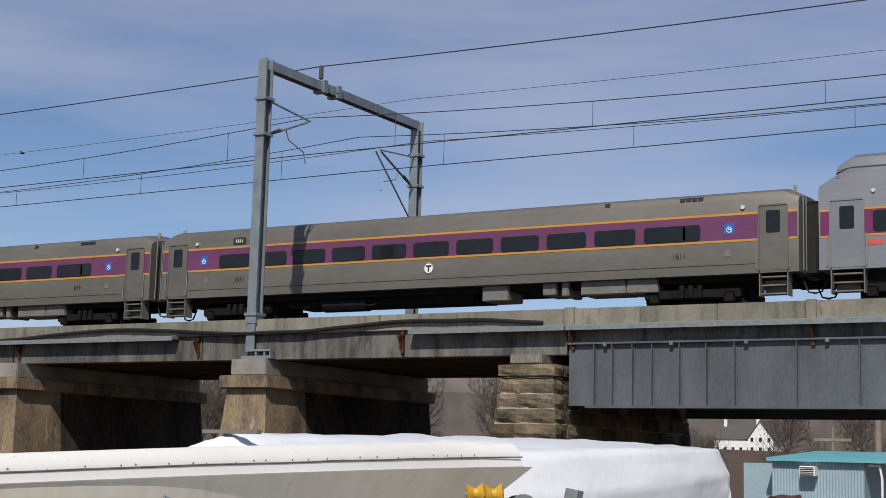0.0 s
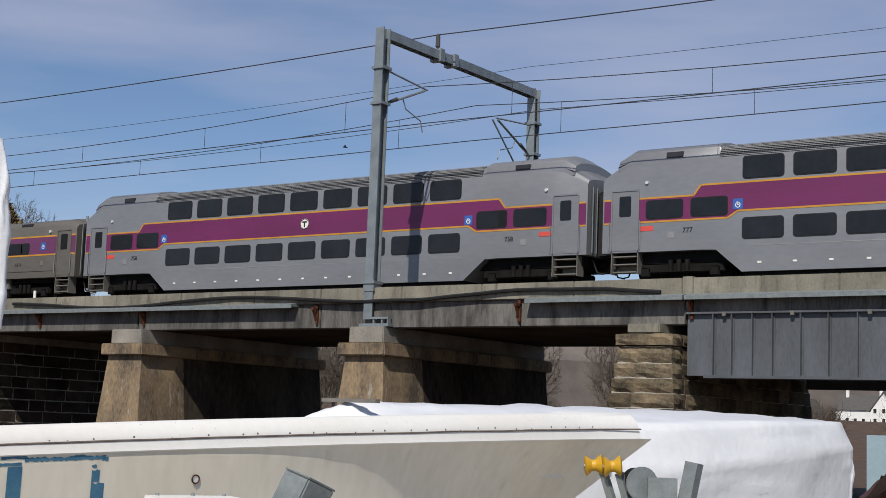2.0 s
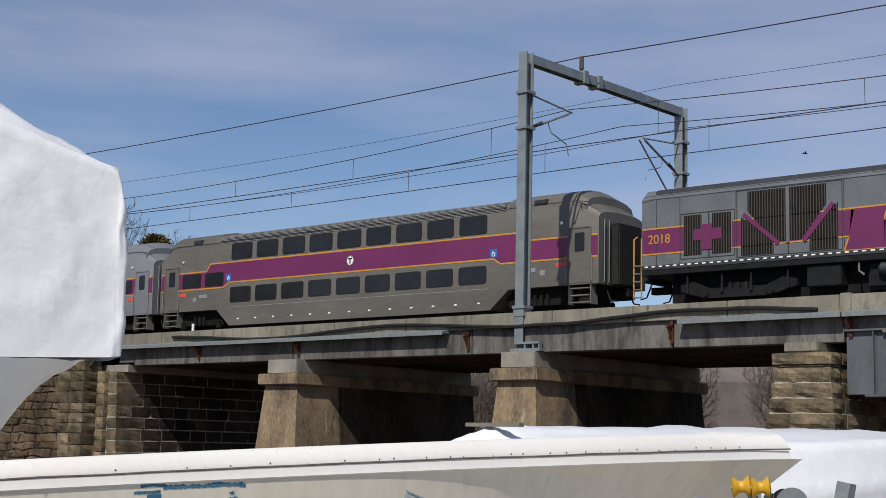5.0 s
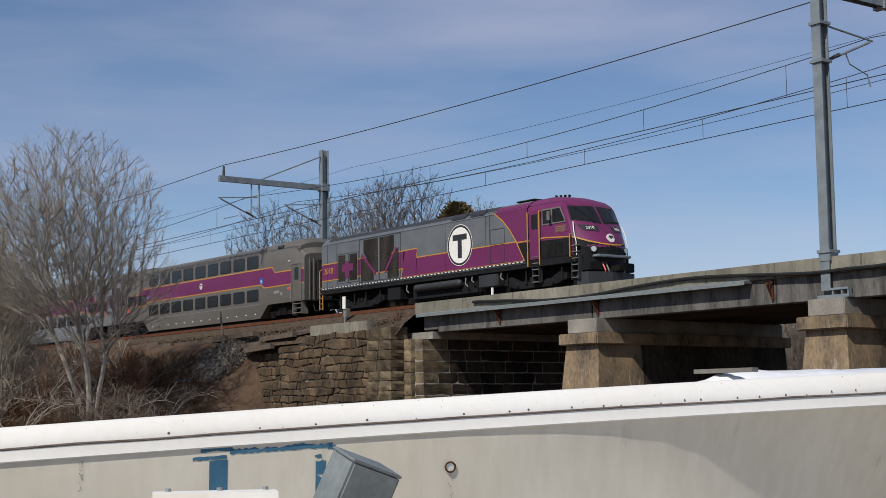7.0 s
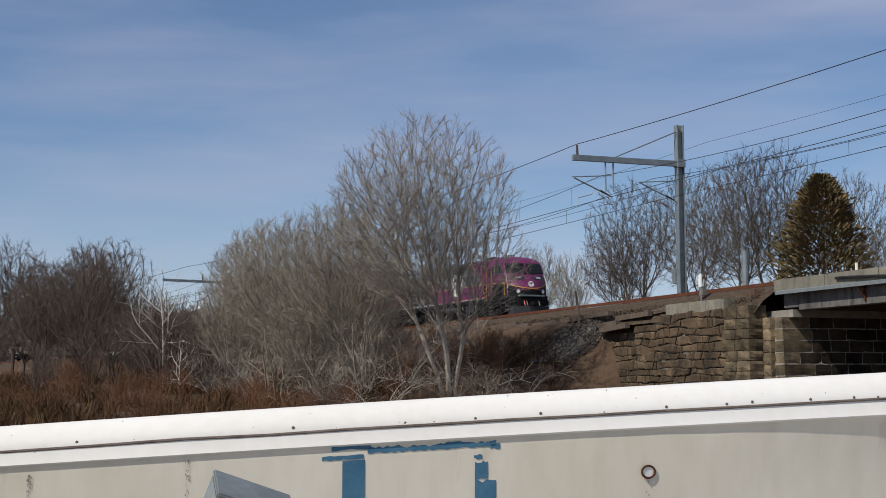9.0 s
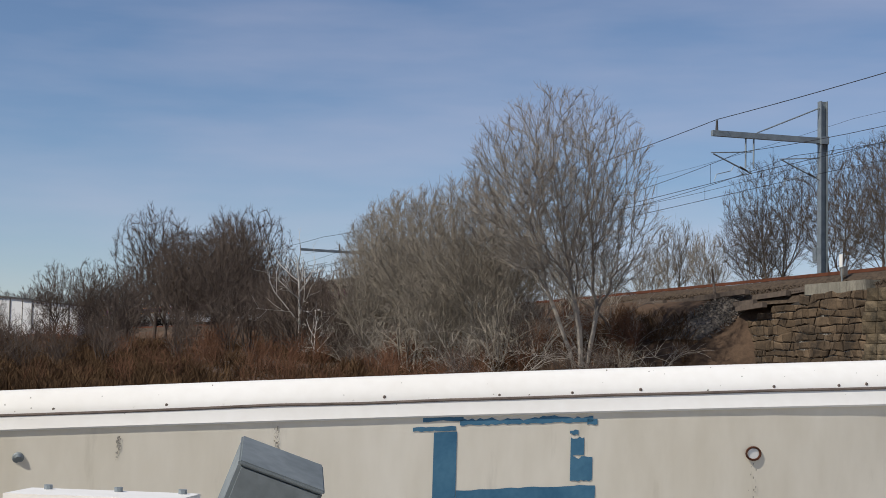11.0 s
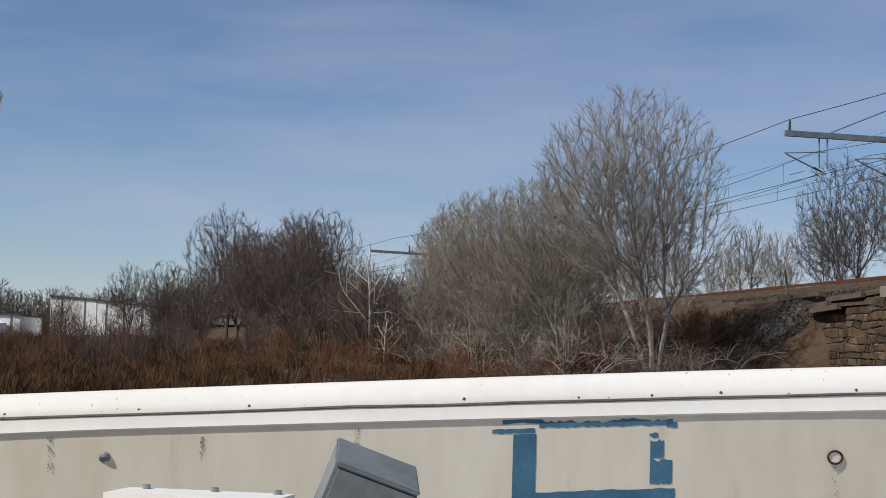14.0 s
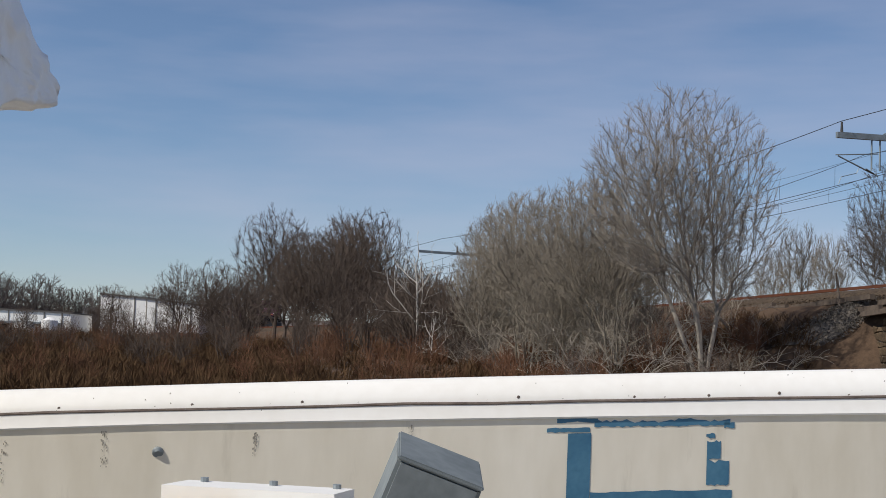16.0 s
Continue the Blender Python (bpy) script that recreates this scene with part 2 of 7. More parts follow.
M["cream_sid"] = mat("cream_siding", (0.62, 0.55, 0.42), (0.55, 0.48, 0.37), 0.7, 0, 1, 14, 0.1)
M["shingle"] = mat("dark_roof_shingle", (0.10, 0.095, 0.09), (0.07, 0.065, 0.06), 0.9, 0, 2, 14, 0.3)
M["wood_pole"] = mat("weathered_pole", (0.30, 0.26, 0.21), (0.20, 0.17, 0.14), 0.9, 0, 2, 20, 0.3)
M["red_brick"] = mat("red_brick", (0.34, 0.09, 0.06), (0.26, 0.07, 0.05), 0.9, 0, 3, 30, 0.3)
M["far_wood"] = mat("hazy_woodland", (0.15, 0.125, 0.11), (0.10, 0.085, 0.078), 0.95, 0, 0.2, 3, 0.3)


# ---- building helpers ----
class MB:
    """Gathers plain pieces of geometry into one mesh."""

    def __init__(self):
        self.v, self.f = [], []

    def add(self, verts, faces):
        o = len(self.v)
        self.v += [tuple(p) for p in verts]
        self.f += [tuple(i + o for i in q) for q in faces]
        return self

    def box(self, x0, x1, y0, y1, z0, z1, b=0.0):
        if b:
            bm = bmesh.new()
            bmesh.ops.create_cube(bm, size=1)
            for q in bm.verts:
                q.co = ((x0 + x1) / 2 + q.co.x * (x1 - x0), (y0 + y1) / 2 + q.co.y * (y1 - y0), (z0 + z1) / 2 + q.co.z * (z1 - z0))
            bmesh.ops.bevel(bm, geom=bm.edges[:], offset=b, segments=2, affect="EDGES")
            self.add([q.co[:] for q in bm.verts], [[q.index for q in fc.verts] for fc in bm.faces])
            bm.free()
            return self
        return self.add([(x, y, z) for z in (z0, z1) for y in (y0, y1) for x in (x0, x1)],
                        [(0, 2, 3, 1), (4, 5, 7, 6), (0, 1, 5, 4), (2, 6, 7, 3), (0, 4, 6, 2), (1, 3, 7, 5)])

    def tube(self, pts, radii, n=6, cap=True):
        pts = [Vector(p) for p in pts]
        if not isinstance(radii, (list, tuple)):
            radii = [radii] * len(pts)
        o, rings = len(self.v), len(pts)
        side = None
        for i, p in enumerate(pts):
            d = (pts[min(i + 1, rings - 1)] - pts[max(i - 1, 0)]).normalized()
            if side is None:
                side = d.orthogonal().normalized()
            side = (side - d * side.dot(d)).normalized()
            up = d.cross(side)
            for k in range(n):
                a = 2 * math.pi * k / n
                self.v.append(tuple(p + (side * math.cos(a) + up * math.sin(a)) * radii[i]))
        for i in range(rings - 1):
            for k in range(n):
                k2 = (k + 1) % n
                self.f.append((o + i * n + k, o + i * n + k2, o + (i + 1) * n + k2, o + (i + 1) * n + k))
        if cap:
            self.f.append(tuple(o + k for k in reversed(range(n))))
            self.f.append(tuple(o + (rings - 1) * n + k for k in range(n)))
        return self

    def prism(self, outline, axis, a, b):
        """Extrudes a 2D outline along an axis from a to b; outline in the other two axes, in order."""
        n = len(outline)
        def at(p, t):
            return (t, *p) if axis == "x" else (p[0], t, p[1]) if axis == "y" else (*p, t)
        return self.add([at(p, a) for p in outline] + [at(p, b) for p in outline],
                        [tuple(reversed(range(n))), tuple(range(n, 2 * n))] + [(i, (i + 1) % n, n + (i + 1) % n, n + i) for i in range(n)])

    def loft(self, rings, closed=True, caps=True):
        n, o = len(rings[0]), len(self.v)
        for r in rings:
            self.v += [tuple(p) for p in r]
        for i in range(len(rings) - 1):
            for k in range(n if closed else n - 1):
                k2 = (k + 1) % n
                self.f.append((o + i * n + k, o + i * n + k2, o + (i + 1) * n + k2, o + (i + 1) * n + k))
        if caps and closed:
            self.f.append(tuple(o + k for k in reversed(range(n))))
            self.f.append(tuple(o + (len(rings) - 1) * n + k for k in range(n)))
        return self

    def mesh(self, name, smooth=False):
        me = bpy.data.meshes.new(name)
        me.from_pydata(self.v, [], self.f)
        bm = bmesh.new()
        bm.from_mesh(me)
        bmesh.ops.recalc_face_normals(bm, faces=bm.faces)
        bm.to_mesh(me)
        bm.free()
        if smooth:
            me.shade_smooth()
            me.set_sharp_from_angle(angle=radians(38))
        return me


def part(name, mb, material, parent, label="", smooth=False):
    ob = new(name, mb.mesh(name, smooth) if isinstance(mb, MB) else mb)
    if not ob.data.materials:
        ob.data.materials.append(M[material])
    ob.parent = parent
    if label:
        ob["label"] = label
    return ob


def thing(name, label, category, group="", kind="", at=None):
    ob = new(name)
    ob.empty_display_size = 0.2
    if at is not None:
        ob.matrix_basis = at
    return tagged(ob, label, category, group, kind)


def solid(name, mb, material, label, category, group="", kind="", smooth=False):
    ob = part(name, mb, material, None, "", smooth)
    return tagged(ob, label, category, group, kind)


def words(text, size, material, parent, m, name="lettering", depth=0.004):
    """Raised lettering in the built-in font, turned into a mesh."""
    cu = bpy.data.curves.new(name, "FONT")
    cu.body, cu.size, cu.extrude, cu.align_x, cu.align_y = text, size, depth, "CENTER", "CENTER"
    tmp = bpy.data.objects.new("tmp", cu)
    me = bpy.data.meshes.new_from_object(tmp)
    bpy.data.objects.remove(tmp)
    ob = part(name, me, material, parent)
    ob.matrix_basis = m
    return ob


def disc(r, x, y, z, d=0.006, n=28, ring=0.0):
    """A flat disc facing -y."""
    mb = MB()
    if ring:
        a = [(x + r * math.cos(2 * math.pi * k / n), z + r * math.sin(2 * math.pi * k / n)) for k in range(n)]
        b = [(x + (r - ring) * math.cos(2 * math.pi * k / n), z + (r - ring) * math.sin(2 * math.pi * k / n)) for k in range(n)]
        v = [(p[0], y, p[1]) for p in a] + [(p[0], y, p[1]) for p in b] + [(p[0], y - d, p[1]) for p in a] + [(p[0], y - d, p[1]) for p in b]
        f = []
        for k in range(n):
            j = (k + 1) % n
            f += [(2 * n + k, 2 * n + j, 3 * n + j, 3 * n + k), (k, j, 2 * n + j, 2 * n + k), (n + k, 3 * n + k, 3 * n + j, n + j)]
        return mb.add(v, f)
    return mb.prism([(x + r * math.cos(2 * math.pi * k / n), z + r * math.sin(2 * math.pi * k / n)) for k in range(n)], "y", y - d, y)


def rounded(x0, x1, z0, z1, r, k=4):
    out = []
    for cx, cz, a0 in ((x1 - r, z1 - r, 0), (x0 + r, z1 - r, 90), (x0 + r, z0 + r, 180), (x1 - r, z0 + r, 270)):
        for i in range(k + 1):
            a = radians(a0 + 90 * i / k)
            out.append((cx + r * math.cos(a), cz + r * math.sin(a)))
    return out


# ---- the railway's line ----
TRACK_Y, RAIL_Z, BEND_X, BEND_R, NEAR_Y = 43.75, 6.93, -90.0, 600.0, 40.0


def line(s, off=0.0, z=0.0):
    """A place along the far track's line; off: metres to the side, away from the yard."""
    if s >= BEND_X:
        return Vector((s, TRACK_Y + off, z))
    a = (s - BEND_X) / BEND_R
    return Vector((BEND_X + (BEND_R + off) * math.sin(a), TRACK_Y - BEND_R + (BEND_R + off) * math.cos(a), z))


def heading(s):
    return 0.0 if s >= BEND_X else -math.degrees((s - BEND_X) / BEND_R)


# ---- ground, bank and track ----
GZ = 0.3
def rise(x):
    """The ground climbs towards the far shore."""
    return min(2.6, max(0.0, -62 - x) * 0.05)


def make_ground():
    xs = [-3000, -900, -420, -330, -270] + list(range(-240, 41, 10)) + [80, 200, 900, 3000]
    ys = [-3000, -600, -120, -60, -30, -15, 0, 10, 18, 24, 30, 34, 37, 50, 60, 80, 120, 180, 300, 900, 3000]
    mb = MB()
    for y in ys:
        for x in xs:
            z = GZ
            z += rise(x)
            if y > 110:
                z += min(9, (y - 110) * 0.022)
            if abs(x) < 500 and abs(y) < 400:
                z += 0.12 * noise.noise((x * 0.05, y * 0.05, 0))
            mb.v.append((x, y, z))
    n = len(xs)
    for j in range(len(ys) - 1):
        for i in range(n - 1):
            mb.f.append((j * n + i, j * n + i + 1, (j + 1) * n + i + 1, (j + 1) * n + i))
    solid("ground", mb, "grass", "dry brown winter grass on rough flat ground", "ground", kind="structure", smooth=True)


BANK = [(-26, -0.3), (-20, 1.2), (-14, 2.9), (-10.0, 4.2), (-8.6, 5.0), (-6.6, 5.75), (5.5, 6.0), (9, 5.4), (24, -0.3)]


def bank_at(s, i, lift=0.0):
    """A point of the bank's surface: i is a place along its profile, which steepens to nothing at the wing wall."""
    k = min(1.0, max(0.0, (-63.0 - s) / 8.0))
    k = k * k * (3 - 2 * k)
    j = min(int(i), len(BANK) - 2)
    u = i - j
    o, z = (BANK[j][n] * (1 - u) + BANK[j + 1][n] * u for n in (0, 1))
    if o < -5.8:
        o = -5.8 + (o + 5.8) * k
    w = noise.noise((s * 0.23, o * 0.31, 3)) * (0.35 if -20 < o < -6 else 0.1)
    return line(s, o, z + w + lift)


def make_bank():
    """The embankment left of the abutment, its rubble slope and the ballast bed."""
    mb, bal = MB(), MB()
    ss = [-53.6, -56, -60, -63, -64.5, -66, -67.5, -69, -71, -74, -80, -88, -96, -106, -118, -132, -148, -166, -186, -210, -240, -280, -330]
    mb.loft([[bank_at(s, i / 2) for i in range(17)] for s in ss], closed=False)
    solid("embankment", mb, "earth", "steep railway bank of leaf litter and bare earth", "embankment", kind="structure", smooth=True)
    brow = []
    for i, s in enumerate(range(-53, -340, -6)):
        brow.append([line(s, o, z + 0.05 * noise.noise((s * 0.7, o, 1))) for o, z in ((-6.7, 5.2), (-6.2, 5.75 + 0.22 * noise.noise((s * 0.4, 3, 0))), (-5.4, 6.3), (-4.95, 6.5), (-1.6, 6.56), (-1.2, 6.68), (1.9, 6.70), (3.4, 5.9))])
    bal.loft(brow, closed=False)
    solid("ballast_bed", bal, "ballast", "brown stone ballast bed under the tracks", "ballast", kind="structure", smooth=True)
    for off, top in ((-0.75, RAIL_Z), (0.75, RAIL_Z), (-4.5, RAIL_Z - 0.2), (-3.0, RAIL_Z - 0.2)):
        r = MB()
        r.loft([[line(s, off + dx, top + z) for dx, z in ((-0.07, -0.16), (0.07, -0.16), (0.035, 0), (-0.035, 0))] for s in list(range(14, -92, -6)) + list(range(-92, -330, -8))])
        solid("rail", r, "rust", "rusty steel running rail on the ballast", "rail", "rails", kind="structure")
    gv = MB()
    gv.loft([[bank_at(-65.9 - 1.7 * u - 0.9 * w, 5.0 - 2.6 * w, 0.10 * math.sin(u * 3.1)) for u in (0, 0.25, 0.5, 0.75, 1)] for w in [j / 10 for j in range(11)]], closed=False)
    solid("gravel_spill", gv, "gravel", "grey crushed stone spilling down the bank", "gravel", kind="stuff", smooth=True)
    rng = random.Random(4)
    st = MB()
    for _ in range(2600):
        w, u = rng.random(), rng.uniform(-0.25, 1.25)
        p = bank_at(-65.9 - 1.7 * u - 0.9 * w, 5.0 - 2.6 * w, 0.12)
        r = rng.uniform(0.03, 0.10)
        st.add([p + Vector((r * rng.uniform(-1, 1), r * rng.uniform(-1, 1), r * rng.uniform(-1, 1))) for _ in range(4)], [(0, 1, 2), (0, 2, 3), (0, 3, 1), (1, 3, 2)])
    bs = MB()
    for _ in range(4200):
        s_, o_ = rng.uniform(-53.5, -84), rng.uniform(-6.6, -5.0)
        p = line(s_, o_, (6.2 if o_ > -5.3 else 6.2 - (-5.3 - o_) * 0.40) + 0.03)
        r = rng.uniform(0.03, 0.08)
        bs.add([p + Vector((r * rng.uniform(-1, 1), r * rng.uniform(-1, 1), r * rng.uniform(-1, 1))) for _ in range(4)], [(0, 1, 2), (0, 2, 3), (0, 3, 1), (1, 3, 2)])
    solid("ballast_stones", bs, "ballast", "brown loose ballast stones on the bank shoulder", "stones", kind="stuff")
    # unseen pale slab, added as a reflector to brighten hull and wrap from below
    solid("bounce_ground", MB().box(-14, 9, -14, 24, GZ - 0.2, GZ + 0.14), "yard", "unseen pale gravel added to bounce light onto the boats", "yard", kind="structure")
    solid("loose_stones", st, "gravel", "loose broken stones on the gravel spill", "stones", kind="stuff")


# ---- bridge ----
def make_bridge():
    deck = thing("bridge_deck", "long concrete railway deck with stained, shade-darkened edge beams", "bridge", kind="structure")
    part("slab", MB().box(-52.4, 14, 38.35, 48.4, 5.86, 6.45), "conc_dk", deck)
    # underside: its dark colour includes the deck's shade
    part("soffit", MB().box(-52.3, -18.4, 38.62, 48.1, 5.3, 5.86), "shaded_masonry", deck, "rust-stained underside, darkened for the shade under the deck")
    # parapet panels
    edges = [-52.9, -49.3, -45.9, -42.4, -38.9, -35.2, -32.1, -28.6, -25.4, -22.0, -18.35, -18.0, -15.9, -13.6, -11.1, -10.8, -8.0, -5.0, -2.0, 1.0, 4.0, 7.0, 10.0, 14.0]
    for a, b in zip(edges, edges[1:]):
        part("parapet_panel", MB().box(a + 0.008, b - 0.008, 38.0, 38.28, 6.12, 6.64 + (0.04 if b - a < 0.5 else 0), 0.02), "conc_lt", deck)
    far = MB().box(-52.9, 14, 48.4, 48.65, 5.6, 6.64)
    part("far_parapet", far, "conc_lt", deck)
    # edge beams of the concrete spans, with a joint at each pier
    for a, b in ((-51.3, -41.3), (-41.24, -32.2), (-32.16, -24.0), (-23.96, -18.3)):
        part("edge_beam", MB().box(a, b, 38.13, 38.6, 5.27, 6.12, 0.02), "conc_dk", deck)
    part("edge_beam", MB().box(-18.25, 14, 38.1, 38.5, 5.62, 6.12, 0.02), "conc_dk", deck)
    part("end_block", MB().box(-52.4, -51.32, 38.15, 38.6, 5.4, 6.1, 0.02), "conc_dk", deck)
    for a, b in ((-52.4, -33.2), (-23.6, -18.2), (-18.15, 14)):
        sh = MB().prism([(37.72, 6.10), (38.02, 6.17), (38.14, 6.17), (38.14, 6.03), (37.78, 6.03), (37.72, 5.97)], "x", a, b)
        part("cable_tray", sh, "galv_dull", deck, "grey steel cable tray along the edge")
    for x in (-46.9, -40.9, -32.3, -24.0, -18.05, -10.9, -4.0):
        br = MB().box(x - 0.05, x + 0.05, 37.8, 38.14, 5.9, 5.98).box(x - 0.05, x + 0.05, 38.04, 38.13, 5.42, 6.1)
        br.prism([(37.8, 5.9), (37.9, 5.9), (38.1, 5.5), (38.1, 5.42)], "x", x - 0.03, x + 0.03)
        part("bracket", br, "rust", deck, "rusty steel bracket")
    cab = MB()
    pts = []
    for i in range(60):
        x = -48.5 + i * 0.5
        k = math.cos((x + 36.0) / 6.2 * math.pi * 0.95)
        pts.append((x, 37.92 + 0.04 * noise.noise((x * 0.9, 0, 0)), 6.28 + 0.13 * k + 0.05 * noise.noise((x * 0.6, 4, 0))))
    cab.tube(pts, 0.06, 6)
    part("cable", cab, "rubber", deck, "black cable sagging along the parapet")
    # steel girder span
    gd = thing("plate_girder", "grey painted riveted steel plate girder", "girder", kind="structure")
    part("web", MB().box(-18.2, 14, 38.12, 38.16, 3.78, 5.62), "girder", gd)
    part("flange", MB().box(-17.6, 14, 37.93, 38.4, 3.70, 3.79, 0.01), "girder", gd)
    part("flange", MB().box(-18.2, 14, 37.98, 38.4, 5.56, 5.625, 0.01), "girder", gd)
    part("far_web", MB().box(-18.2, 14, 47.6, 47.7, 3.78, 5.62), "girder", gd)
    # floor steel in near-black: shade behind the girder is put into its colour
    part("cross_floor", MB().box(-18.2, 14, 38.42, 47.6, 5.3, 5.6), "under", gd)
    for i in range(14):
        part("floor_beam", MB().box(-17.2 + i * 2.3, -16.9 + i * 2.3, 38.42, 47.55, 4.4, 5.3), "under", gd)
    sx = [-17.35, -16.78, -16.15, -15.55, -14.72, -13.92, -13.1]
    x = -11.35
    while x < 14:
        sx.append(x)
        x += 1.7
    riv = None
    for x in sx:
        part("stiffener", MB().box(x - 0.012, x + 0.012, 37.98, 38.12, 3.79, 5.56).box(x - 0.055, x + 0.055, 38.10, 38.12, 3.79, 5.56), "girder", gd)
        rv = MB()
        for j in range(22):
            z = 3.88 + j * 0.077
            for dx in (-0.036, 0.036):
                rv.prism([(x + dx + 0.011 * math.cos(q), z + 0.011 * math.sin(q)) for q in (0, 1.05, 2.1, 3.14, 4.2, 5.2)], "y", 38.092, 38.1)
        part("rivets", rv, "girder", gd)
    for x in (-17.0, -14.95, -12.75, -10.5, -8.2, -6.0, -3.8):
        part("drain_spout", MB().box(x - 0.055, x + 0.055, 37.95, 38.03, 5.49, 5.62, 0.01), "under_lt", gd, "pale plastic drain spout")
    for xs in (-45, -36, -27, -21):
        for y in (40, 42.5, 45, 47):
            pass


def stone_block(mb_rng, x0, x1, y0, y1, z0, z1, bulge=0.05):
    """A rock-faced block: a box with a broken, bulging front and side."""
    bm = bmesh.new()
    bmesh.ops.create_cube(bm, size=1)
    bmesh.ops.subdivide_edges(bm, edges=bm.edges[:], cuts=2, use_grid_fill=True)
    for q in bm.verts:
        c = q.co.copy()
        q.co = ((x0 + x1) / 2 + c.x * (x1 - x0), (y0 + y1) / 2 + c.y * (y1 - y0), (z0 + z1) / 2 + c.z * (z1 - z0))
        inner = sum(abs(v) < 0.4 for v in c)
        if inner >= 2:
            d = Vector((c.x if abs(c.x) > 0.4 else 0, c.y if abs(c.y) > 0.4 else 0, 0)).normalized()
            q.co += d * mb_rng.uniform(0.2, 1.0) * bulge
        else:
            q.co += Vector((mb_rng.uniform(-1, 1), mb_rng.uniform(-1, 1), mb_rng.uniform(-1, 1))) * 0.012
    me = bpy.data.meshes.new("block")
    bm.to_mesh(me)
    bm.free()
    return me


def make_piers():
    rng = random.Random(11)
    for x0, x1, name in ((-42.45, -40.55, 1), (-30.75, -29.05, 2)):
        p = thing("bridge_pier", "brown-stained concrete wall pier with a stepped cap", "pier", "bridge piers", "structure")
        body = MB().loft([[(x0 - e, 37.75 - e, z), (x1 + e, 37.75 - e, z), (x1 + e, 48.3 + e, z), (x0 - e, 48.3 + e, z)] for z, e in ((-0.3, 0.36), (2.0, 0.16), (4.3, -0.04))])
        part("shaft", body, "pier", p)
        part("string_course", MB().box(x0 - 0.16, x1 + 0.16, 37.55, 48.5, 4.3, 4.74, 0.04), "pier", p)
        part("bearing_block", MB().box(x0 + 0.2, x1 - 0.04, 37.72, 48.2, 4.74, 5.29, 0.03), "conc", p)
        # panels over the inner wall: blotchy stain plus painted shade, from y = 40 back
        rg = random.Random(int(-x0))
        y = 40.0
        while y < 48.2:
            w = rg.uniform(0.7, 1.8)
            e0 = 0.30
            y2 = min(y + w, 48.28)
            part("shaded_stain_panel", MB().add([(x1 + 0.36 + 0.012, y, -0.3), (x1 + 0.36 + 0.012, y2, -0.3), (x1 - 0.02, y2, 4.29), (x1 - 0.02, y, 4.29), (x1 + 0.36 - 0.05, y, -0.3), (x1 + 0.36 - 0.05, y2, -0.3), (x1 - 0.09, y2, 4.29), (x1 - 0.09, y, 4.29)],
                                          [(0, 1, 2, 3), (7, 6, 5, 4), (0, 4, 5, 1), (1, 5, 6, 2), (2, 6, 7, 3), (3, 7, 4, 0)]), "shaded_masonry", p, "water-stained wall face, darkened for the shade under the deck")
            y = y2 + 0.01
    p = thing("bridge_pier", "battered rock-faced granite pier with mossy courses", "pier", "bridge piers", "structure")
    p["label"] = "battered rock-faced granite pier with mossy courses"
    part("core", MB().loft([[(-20.15 - e, 37.645 - e, z), (-18.5 + e, 37.645 - e, z), (-18.5 + e, 48.2 + e, z), (-20.15 - e, 48.2 + e, z)] for z, e in ((-0.3, 0.62), (4.62, 0.0))]), "mortar", p)
    part("bearing_block", MB().box(-19.95, -18.9, 37.68, 48.1, 5.0, 5.28, 0.03), "conc_lt", p)
    z = -0.3
    while z < 4.95:
        h = 0.36 if z > 4.5 else 0.44
        if z + h > 4.62 and z < 4.6:
            h = 4.62 - z
        e = 0.62 * (1 - (z + h / 2 + 0.3) / 4.92) + (0.10 if z > 4.55 else 0)
        cut = rng.uniform(-19.7, -19.1)
        for a, b in ((-20.15 - e, cut - 0.012), (cut + 0.012, -18.5 + e)):
            part("stone", stone_block(rng, a - 0.03, b + 0.03, 37.62 - e, 38.2, z + 0.012, z + h - 0.012, 0.09), "granite", p)
        y = 38.22
        while y < 48:
            w = rng.uniform(0.9, 1.6)
            part("stone", stone_block(rng, -18.9, -18.47 + e, y + 0.012, min(y + w, 48.3) - 0.012, z + 0.012, z + h - 0.012, 0.06), "granite", p)
            y += w
        z += h


